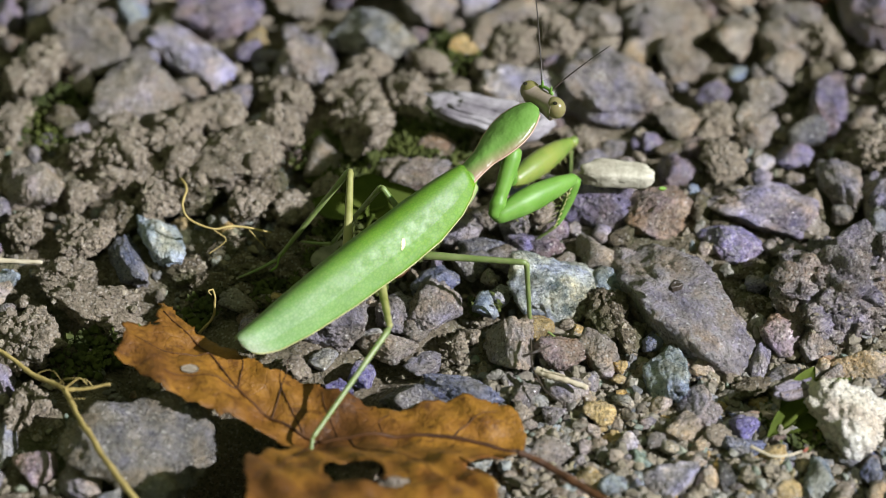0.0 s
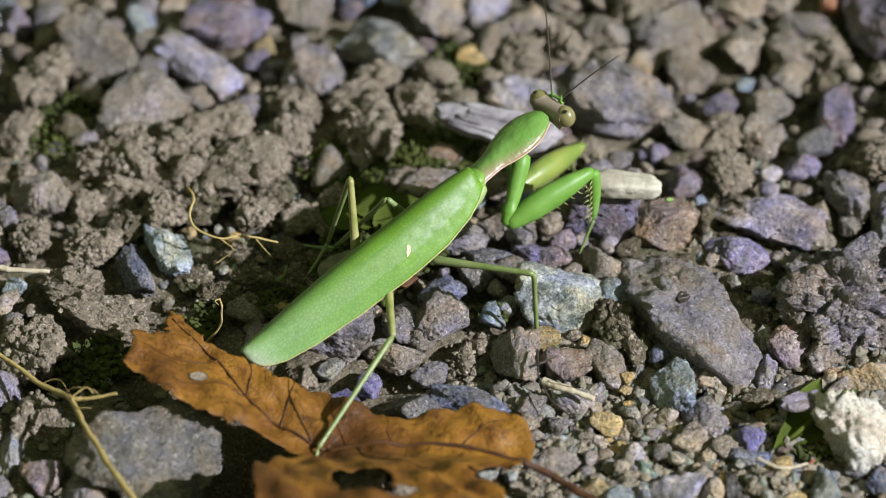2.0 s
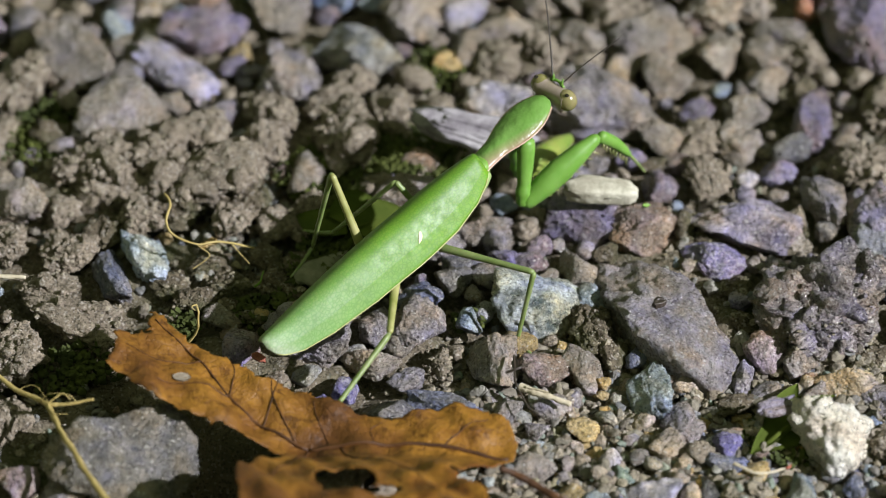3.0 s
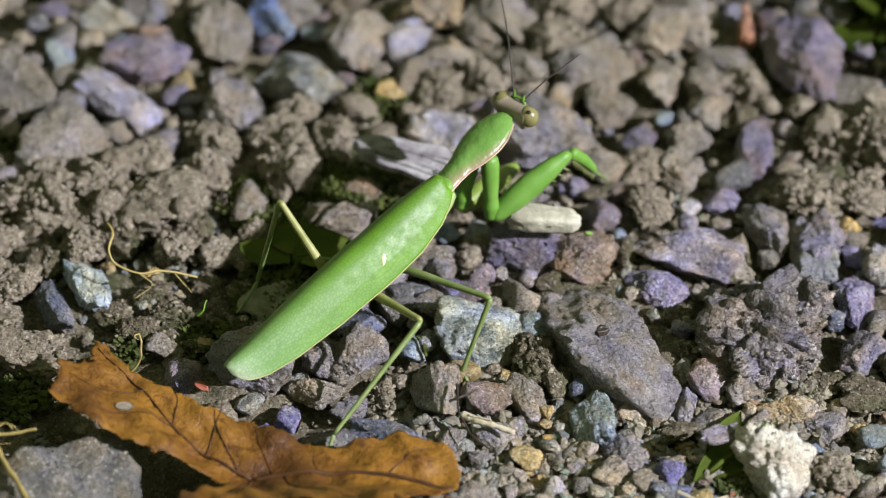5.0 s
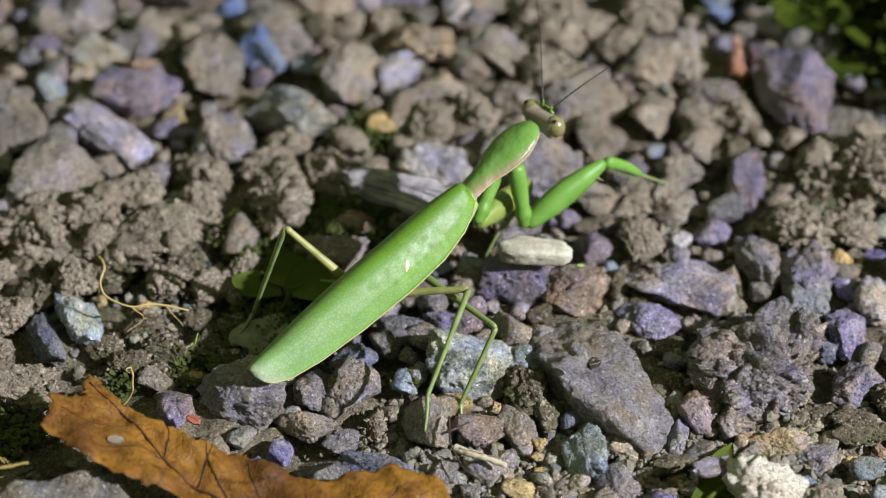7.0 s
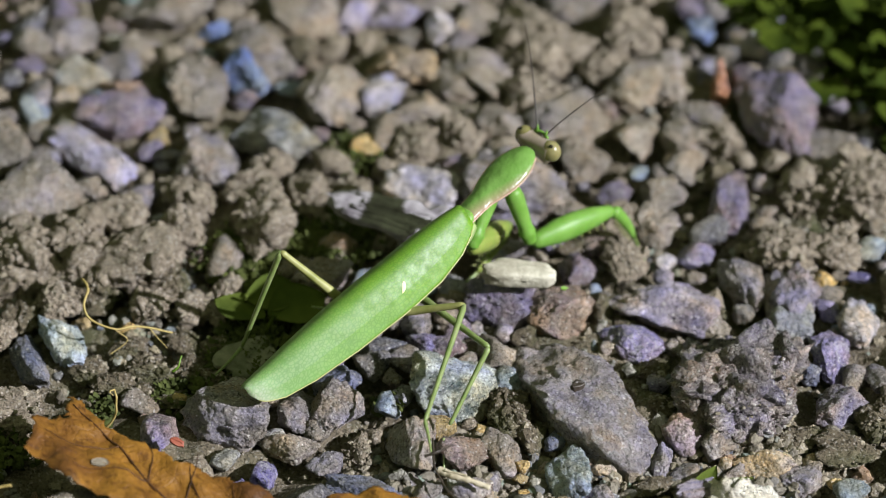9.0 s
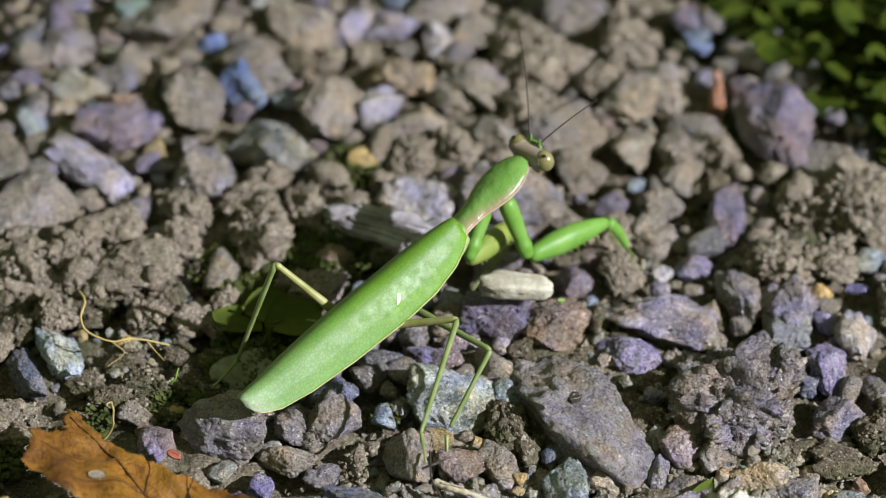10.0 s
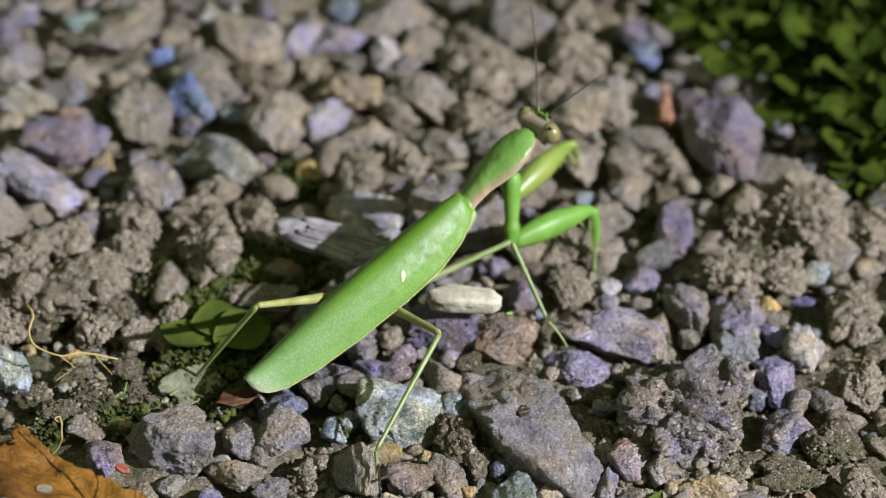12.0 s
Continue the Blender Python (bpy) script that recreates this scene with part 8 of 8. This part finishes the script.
    walk(limbs["left_middle_tarsus"], [
        (0, pose(-0.01365, 0.01446, -0.01299, 175.7, 3.0, 124.9)),
        (0.5, pose(-0.01306, 0.01397, -0.01306, 175.8, 2.9, 125.0)),
        (1, pose(-0.01137, 0.01396, -0.01368, 173.7, 4.1, 122.9)),
        (1.5, pose(-0.01427, 0.01303, -0.01260, 177.1, 2.1, 126.3)),
        (2, pose(-0.01691, 0.01333, -0.01032, -178.4, -1.2, 128.0)),
        (2.5, pose(-0.01783, 0.01400, -0.01053, 179.3, 0.5, 124.8)),
        (3, pose(-0.01578, 0.01496, -0.01073, 177.9, 1.4, 123.0)),
        (3.2, pose(-0.01450, 0.01454, -0.01121, 176.7, 2.1, 122.4)),
        (3.6, pose(-0.01404, 0.01345, -0.01128, 177.4, 1.7, 123.0)),
        (4, pose(-0.01357, 0.01237, -0.01136, 178.0, 1.3, 123.5)),
        (4.4, pose(-0.01310, 0.01128, -0.01143, 178.7, 0.9, 124.0)),
        (4.8, pose(-0.01261, 0.01019, -0.01150, 179.3, 0.5, 124.6)),
        (5, pose(-0.01276, 0.01006, -0.01124, -179.5, -0.3, 124.3)),
        (5.5, pose(-0.01377, 0.00914, -0.01054, -175.6, -3.3, 127.1)),
        (6, pose(-0.01403, 0.00897, -0.01043, -175.7, -3.2, 126.6)),
        (6.5, pose(-0.01517, 0.00855, -0.01007, -178.6, -1.0, 123.9)),
        (7, pose(-0.01619, 0.00799, -0.00970, 179.3, 0.5, 124.2)),
        (7.2, pose(-0.01715, 0.00778, -0.00879, -179.2, -0.6, 125.7)),
        (7.6, pose(-0.01703, 0.00787, -0.00909, 179.7, 0.2, 125.2)),
        (8, pose(-0.01692, 0.00793, -0.00937, 178.6, 1.0, 124.7)),
        (8.4, pose(-0.01682, 0.00799, -0.00963, 177.6, 1.6, 124.2)),
        (8.8, pose(-0.01674, 0.00804, -0.00988, 176.6, 2.3, 123.8)),
        (9, pose(-0.01782, 0.00711, -0.00886, 179.2, 0.5, 125.4)),
        (9.5, pose(-0.01727, 0.00742, -0.00919, 178.8, 0.8, 124.9)),
        (10, pose(-0.01725, 0.00725, -0.00944, 177.6, 1.6, 124.1)),
        (10.5, pose(-0.01811, 0.00659, -0.00835, -179.4, -0.4, 126.2)),
        (11, pose(-0.01773, 0.00711, -0.00906, 178.7, 1.0, 126.3)),
        (11.5, pose(-0.01876, 0.00667, -0.00731, -177.0, -2.4, 128.7)),
        (12, pose(-0.01877, 0.00677, -0.00732, -177.1, -2.3, 127.5)),
    ])
    walk(limbs["right_hind_femur"], [
        (0, pose(-0.01686, -0.00176, -0.00356, 161.4, -11.8, -121.3)),
        (0.5, pose(-0.01688, -0.00177, -0.00356, 156.1, -13.4, -117.6)),
        (1, pose(-0.01684, -0.00169, -0.00359, 155.2, -14.2, -117.9)),
        (1.5, pose(-0.01692, -0.00182, -0.00354, 155.6, -12.2, -115.1)),
        (2, pose(-0.01698, -0.00196, -0.00351, 158.4, -13.6, -120.6)),
        (2.5, pose(-0.01703, -0.00203, -0.00349, 163.0, -14.2, -128.8)),
        (3, pose(-0.01719, -0.00219, -0.00346, 172.0, -8.2, -135.2)),
        (3.2, pose(-0.01707, -0.00206, -0.00349, 173.6, -6.7, -136.2)),
        (3.6, pose(-0.01702, -0.00203, -0.00349, 164.4, -11.6, -125.7)),
        (4, pose(-0.01702, -0.00204, -0.00349, 151.4, -14.7, -114.9)),
        (4.4, pose(-0.01702, -0.00209, -0.00347, 131.8, -15.9, -103.8)),
        (4.8, pose(-0.01701, -0.00221, -0.00344, 98.4, -15.2, -92.2)),
        (5, pose(-0.01700, -0.00204, -0.00349, 87.9, -14.1, -89.5)),
        (5.5, pose(-0.01704, -0.00177, -0.00354, 43.5, -9.3, -80.3)),
        (6, pose(-0.01718, -0.00139, -0.00360, 28.9, -9.4, -73.6)),
        (6.5, pose(-0.01701, -0.00196, -0.00351, 40.1, -18.3, -69.5)),
        (7, pose(-0.01774, -0.00108, -0.00363, 8.1, -6.5, -51.3)),
        (7.2, pose(-0.01727, -0.00161, -0.00362, 19.2, -14.0, -55.2)),
        (7.6, pose(-0.01724, -0.00165, -0.00361, 20.6, -14.7, -55.9)),
        (8, pose(-0.01722, -0.00167, -0.00361, 21.7, -15.3, -56.5)),
        (8.4, pose(-0.01720, -0.00169, -0.00360, 22.8, -15.8, -57.1)),
        (8.8, pose(-0.01719, -0.00170, -0.00360, 23.5, -16.1, -57.5)),
        (9, pose(-0.01735, -0.00153, -0.00365, 18.3, -14.5, -52.8)),
        (9.5, pose(-0.01746, -0.00143, -0.00367, 16.0, -13.5, -51.0)),
        (10, pose(-0.01745, -0.00136, -0.00371, 20.1, -14.7, -55.3)),
        (10.5, pose(-0.01705, -0.00189, -0.00352, 21.6, -10.5, -65.3)),
        (11, pose(-0.01706, -0.00180, -0.00354, 33.7, -11.7, -73.1)),
        (11.5, pose(-0.01701, -0.00195, -0.00351, 40.5, -8.4, -80.3)),
        (12, pose(-0.01699, -0.00213, -0.00347, 78.2, -15.1, -86.9)),
    ])
    walk(limbs["right_hind_tibia"], [
        (0, pose(-0.02372, -0.01305, -0.00079, -177.5, 8.5, -163.6)),
        (0.5, pose(-0.02297, -0.01340, -0.00043, -176.9, 10.1, -162.7)),
        (1, pose(-0.02295, -0.01326, -0.00029, -176.6, 11.7, -163.8)),
        (1.5, pose(-0.02251, -0.01377, -0.00068, -176.9, 10.0, -162.8)),
        (2, pose(-0.02365, -0.01326, -0.00035, -178.5, 4.0, -159.8)),
        (2.5, pose(-0.02522, -0.01224, -0.00017, -177.6, 9.9, -166.5)),
        (3, pose(-0.02667, -0.01161, -0.00154, -178.1, 12.4, -171.0)),
        (3.2, pose(-0.02674, -0.01134, -0.00191, -178.1, 9.9, -168.9)),
        (3.6, pose(-0.02474, -0.01277, -0.00078, -178.1, 12.0, -171.1)),
        (4, pose(-0.02252, -0.01389, -0.00007, -178.4, 14.5, -173.6)),
        (4.4, pose(-0.02011, -0.01471, 0.00022, -178.8, 16.7, -175.9)),
        (4.8, pose(-0.01751, -0.01522, 0.00010, -179.5, 19.0, -178.4)),
        (5, pose(-0.01688, -0.01514, -0.00021, -178.8, 15.6, -175.5)),
        (5.5, pose(-0.01479, -0.01490, -0.00135, -179.3, 3.8, -169.0)),
        (6, pose(-0.01341, -0.01417, -0.00141, 174.4, -12.6, -155.7)),
        (6.5, pose(-0.01254, -0.01397, 0.00073, -175.1, 19.3, -165.3)),
        (7, pose(-0.00935, -0.01155, -0.00210, 179.0, -1.6, -149.2)),
        (7.2, pose(-0.00979, -0.01236, -0.00035, -177.2, 4.4, -147.8)),
        (7.6, pose(-0.00992, -0.01246, -0.00018, -175.9, 6.8, -148.7)),
        (8, pose(-0.01003, -0.01252, -0.00006, -174.7, 9.1, -149.5)),
        (8.4, pose(-0.01014, -0.01260, 0.00008, -173.5, 11.5, -150.3)),
        (8.8, pose(-0.01021, -0.01263, 0.00015, -172.4, 13.9, -151.0)),
        (9, pose(-0.00945, -0.01194, -0.00026, -176.8, 5.3, -148.4)),
        (9.5, pose(-0.00919, -0.01164, -0.00053, -177.2, 4.4, -148.0)),
        (10, pose(-0.01001, -0.01208, -0.00028, -177.5, 4.0, -148.0)),
        (10.5, pose(-0.01150, -0.01395, -0.00107, -176.9, 6.5, -154.2)),
        (11, pose(-0.01322, -0.01444, -0.00080, -177.2, 7.3, -158.7)),
        (11.5, pose(-0.01475, -0.01511, -0.00153, 179.8, -0.5, -156.9)),
        (12, pose(-0.01628, -0.01514, 0.00005, -177.2, 7.2, -158.9)),
    ])
    walk(limbs["right_hind_tarsus"], [
        (0, pose(-0.04210, -0.01846, -0.00365, -162.0, 26.9, -144.3)),
        (0.5, pose(-0.04116, -0.01907, -0.00384, -161.8, 26.8, -144.0)),
        (1, pose(-0.04109, -0.01852, -0.00421, -162.0, 28.1, -145.4)),
        (1.5, pose(-0.04078, -0.01941, -0.00405, -160.2, 26.4, -140.9)),
        (2, pose(-0.04196, -0.02000, -0.00170, -165.4, 22.7, -145.9)),
        (2.5, pose(-0.04405, -0.01675, -0.00356, -166.4, 22.3, -147.4)),
        (3, pose(-0.04589, -0.01465, -0.00580, -171.3, 21.9, -157.7)),
        (3.2, pose(-0.04577, -0.01508, -0.00528, -176.5, 22.1, -170.6)),
        (3.6, pose(-0.04373, -0.01574, -0.00488, -175.8, 22.0, -169.0)),
        (4, pose(-0.04146, -0.01602, -0.00501, -175.2, 21.9, -167.3)),
        (4.4, pose(-0.03906, -0.01606, -0.00548, -174.6, 21.7, -165.6)),
        (4.8, pose(-0.03649, -0.01574, -0.00644, -173.9, 21.5, -163.8)),
        (5, pose(-0.03580, -0.01663, -0.00552, -172.4, 21.7, -160.2)),
        (5.5, pose(-0.03377, -0.01858, -0.00262, -170.6, 20.1, -154.3)),
        (6, pose(-0.03062, -0.02194, 0.00281, -179.4, 9.8, -176.8)),
        (6.5, pose(-0.03039, -0.01864, -0.00573, -171.4, 32.0, -164.1)),
        (7, pose(-0.02597, -0.02146, -0.00156, -160.0, 28.0, -142.2)),
        (7.2, pose(-0.02619, -0.02268, -0.00185, -158.8, 22.9, -135.2)),
        (7.6, pose(-0.02641, -0.02248, -0.00247, -155.9, 22.0, -130.0)),
        (8, pose(-0.02657, -0.02225, -0.00313, -153.4, 21.0, -125.6)),
        (8.4, pose(-0.02669, -0.02204, -0.00380, -151.3, 20.0, -122.0)),
        (8.8, pose(-0.02673, -0.02178, -0.00453, -149.5, 19.0, -118.9)),
        (9, pose(-0.02591, -0.02206, -0.00204, -166.5, 8.7, -122.4)),
        (9.5, pose(-0.02559, -0.02188, -0.00203, -162.7, 11.2, -121.8)),
        (10, pose(-0.02639, -0.02231, -0.00162, -166.2, 10.3, -126.0)),
        (10.5, pose(-0.02898, -0.02241, -0.00326, -144.7, 20.6, -116.4)),
        (11, pose(-0.03122, -0.02148, -0.00328, -165.6, 12.0, -129.2)),
        (11.5, pose(-0.03275, -0.02279, -0.00136, -172.5, 5.7, -127.2)),
        (12, pose(-0.03452, -0.02219, -0.00242, -168.7, 10.3, -131.6)),
    ])
    walk(limbs["left_hind_femur"], [
        (0, pose(-0.01892, 0.00258, -0.00346, -18.7, -18.9, 46.2)),
        (0.5, pose(-0.01913, 0.00239, -0.00357, -18.4, -22.1, 41.4)),
        (1, pose(-0.01908, 0.00241, -0.00355, -21.9, -23.0, 45.8)),
        (1.5, pose(-0.01914, 0.00237, -0.00356, -15.1, -16.5, 43.6)),
        (2, pose(-0.01925, 0.00229, -0.00406, -34.9, -59.8, 38.9)),
        (2.5, pose(-0.01918, 0.00225, -0.00409, -51.0, -62.6, 54.3)),
        (3, pose(-0.01907, 0.00223, -0.00403, -73.0, -62.6, 74.8)),
        (3.2, pose(-0.01905, 0.00219, -0.00404, -79.4, -60.1, 80.8)),
        (3.6, pose(-0.01903, 0.00222, -0.00398, -83.8, -60.1, 84.6)),
        (4, pose(-0.01901, 0.00225, -0.00393, -88.0, -59.8, 88.3)),
        (4.4, pose(-0.01899, 0.00228, -0.00387, -91.9, -59.2, 91.6)),
        (4.8, pose(-0.01898, 0.00231, -0.00381, -95.6, -58.6, 94.8)),
        (5, pose(-0.01900, 0.00235, -0.00374, -89.7, -56.8, 89.8)),
        (5.5, pose(-0.01902, 0.00241, -0.00367, -77.6, -62.3, 79.0)),
        (6, pose(-0.01902, 0.00241, -0.00367, -77.8, -62.8, 79.2)),
        (6.5, pose(-0.01899, 0.00242, -0.00363, -99.4, -57.7, 98.0)),
        (7, pose(-0.01895, 0.00242, -0.00364, -127.0, -55.0, 121.7)),
        (7.2, pose(-0.01900, 0.00250, -0.00350, -132.1, -54.1, 126.2)),
        (7.6, pose(-0.01897, 0.00246, -0.00357, -133.5, -53.5, 127.4)),
        (8, pose(-0.01895, 0.00243, -0.00361, -135.1, -53.0, 128.7)),
        (8.4, pose(-0.01893, 0.00241, -0.00365, -136.6, -52.5, 130.0)),
        (8.8, pose(-0.01889, 0.00237, -0.00371, -137.9, -51.9, 131.1)),
        (9, pose(-0.01894, 0.00243, -0.00363, -134.4, -54.9, 128.7)),
        (9.5, pose(-0.01893, 0.00240, -0.00368, -130.3, -54.5, 124.6)),
        (10, pose(-0.01891, 0.00238, -0.00370, -133.8, -53.8, 127.7)),
        (10.5, pose(-0.01988, 0.00289, -0.00206, -160.4, -56.4, 156.1)),
        (11, pose(-0.02068, 0.00292, -0.00172, -171.5, -46.2, 166.6)),
        (11.5, pose(-0.02231, 0.00235, -0.00026, 175.6, -45.3, -174.9)),
        (12, pose(-0.02300, 0.00249, -0.00026, 176.0, -41.1, -175.9)),
    ])
    walk(limbs["left_hind_tibia"], [
        (0, pose(-0.00975, 0.01215, 0.00108, 164.8, 45.1, 159.0)),
        (0.5, pose(-0.00940, 0.01096, 0.00171, 119.9, 65.3, 117.6)),
        (1, pose(-0.01011, 0.01166, 0.00193, 83.0, 72.9, 83.3)),
        (1.5, pose(-0.00941, 0.01162, 0.00042, 136.1, 53.6, 129.9)),
        (2, pose(-0.01378, 0.00671, 0.00804, 123.2, 65.3, 120.7)),
        (2.5, pose(-0.01542, 0.00749, 0.00834, 118.7, 68.1, 117.0)),
        (3, pose(-0.01738, 0.00846, 0.00839, 121.7, 70.7, 120.2)),
        (3.2, pose(-0.01793, 0.00909, 0.00810, 122.6, 72.0, 121.3)),
        (3.6, pose(-0.01837, 0.00918, 0.00815, 128.6, 71.1, 127.1)),
        (4, pose(-0.01879, 0.00929, 0.00817, 134.2, 70.1, 132.5)),
        (4.4, pose(-0.01920, 0.00944, 0.00816, 139.5, 68.8, 137.5)),
        (4.8, pose(-0.01959, 0.00959, 0.00814, 144.3, 67.5, 142.1)),
        (5, pose(-0.01897, 0.01000, 0.00798, 142.9, 67.9, 140.7)),
        (5.5, pose(-0.01777, 0.00880, 0.00872, 145.1, 64.2, 142.3)),
        (6, pose(-0.01781, 0.00871, 0.00878, 150.2, 63.2, 147.3)),
        (6.5, pose(-0.02003, 0.00984, 0.00820, 150.5, 64.1, 147.9)),
        (7, pose(-0.02317, 0.00926, 0.00783, 149.5, 64.4, 146.8)),
        (7.2, pose(-0.02385, 0.00912, 0.00785, 153.6, 63.5, 151.0)),
        (7.6, pose(-0.02403, 0.00908, 0.00768, 153.5, 63.8, 150.9)),
        (8, pose(-0.02422, 0.00901, 0.00757, 153.5, 64.0, 151.0)),
        (8.4, pose(-0.02441, 0.00893, 0.00746, 153.6, 64.2, 151.2)),
        (8.8, pose(-0.02457, 0.00889, 0.00730, 153.9, 64.3, 151.5)),
        (9, pose(-0.02397, 0.00871, 0.00783, 162.8, 60.1, 160.3)),
        (9.5, pose(-0.02355, 0.00910, 0.00772, 164.1, 60.6, 161.9)),
        (10, pose(-0.02396, 0.00891, 0.00760, 162.1, 61.9, 159.8)),
        (10.5, pose(-0.02696, 0.00602, 0.00961, 158.1, 57.1, 154.4)),
        (11, pose(-0.03011, 0.00517, 0.00839, 155.8, 54.3, 150.8)),
        (11.5, pose(-0.03212, 0.00147, 0.00969, 152.3, 48.9, 144.3)),
        (12, pose(-0.03352, 0.00172, 0.00895, 152.0, 47.5, 143.4)),
    ])
    walk(limbs["left_hind_tarsus"], [
        (0, pose(-0.02164, 0.01671, -0.01172, 178.9, 4.0, 164.0)),
        (0.5, pose(-0.01288, 0.01761, -0.01462, -179.9, 0.6, -170.9)),
        (1, pose(-0.00950, 0.01691, -0.01525, -179.4, 2.7, -168.3)),
        (1.5, pose(-0.01625, 0.01979, -0.01405, 179.3, -3.8, -169.7)),
        (2, pose(-0.01764, 0.01321, -0.00841, 179.2, -1.7, -154.4)),
        (2.5, pose(-0.01848, 0.01351, -0.00847, 179.3, -1.6, -158.2)),
        (3, pose(-0.02039, 0.01362, -0.00870, -179.8, 0.6, -163.2)),
        (3.2, pose(-0.02084, 0.01386, -0.00912, -179.6, 1.1, -162.1)),
        (3.6, pose(-0.02190, 0.01385, -0.00897, -179.8, 0.8, -162.8)),
        (4, pose(-0.02296, 0.01384, -0.00883, -179.9, 0.4, -163.5)),
        (4.4, pose(-0.02400, 0.01384, -0.00870, 180.0, -0.0, -164.1)),
        (4.8, pose(-0.02506, 0.01383, -0.00855, 179.9, -0.4, -164.8)),
        (5, pose(-0.02423, 0.01430, -0.00873, 179.2, -2.2, -159.7)),
        (5.5, pose(-0.02398, 0.01361, -0.00752, 177.8, -5.0, -156.5)),
        (6, pose(-0.02466, 0.01310, -0.00732, 178.0, -4.9, -157.6)),
        (6.5, pose(-0.02670, 0.01403, -0.00802, 178.7, -3.9, -162.1)),
        (7, pose(-0.02969, 0.01352, -0.00844, 179.5, -1.5, -160.6)),
        (7.2, pose(-0.03088, 0.01302, -0.00826, 179.1, -3.0, -163.3)),
        (7.6, pose(-0.03098, 0.01295, -0.00848, 179.5, -1.8, -165.3)),
        (8, pose(-0.03113, 0.01284, -0.00864, 179.9, -0.5, -167.3)),
        (8.4, pose(-0.03129, 0.01273, -0.00879, -179.9, 0.7, -169.4)),
        (8.8, pose(-0.03146, 0.01264, -0.00897, -179.7, 1.9, -171.4)),
        (9, pose(-0.03245, 0.01174, -0.00782, 179.8, -0.9, -168.9)),
        (9.5, pose(-0.03198, 0.01185, -0.00801, -180.0, 0.1, -170.5)),
        (10, pose(-0.03196, 0.01185, -0.00834, -180.0, 0.2, -168.8)),
        (10.5, pose(-0.03576, 0.01025, -0.00551, 179.1, -16.6, -173.8)),
        (11, pose(-0.03928, 0.01029, -0.00623, 179.7, 11.2, 166.9)),
        (11.5, pose(-0.04173, 0.00838, -0.00388, 174.9, 4.9, 167.6)),
        (12, pose(-0.04329, 0.00897, -0.00431, 167.2, -24.4, -162.7)),
    ])
    walk(dead_leaf, [
        (0, pose(0.00000, 0.00000, 0)),
        (0.5, pose(0.00011, 0.00014, 0)),
        (2, pose(0.00027, 0.00036, 0)),
        (2.5, pose(0.00049, 0.00065, 0)),
        (3, pose(0.00108, 0.00144, 0)),
        (3.2, pose(0.00108, 0.00144, 0)),
        (12, pose(0.00108, 0.00144, 0)),
    ])


motions()
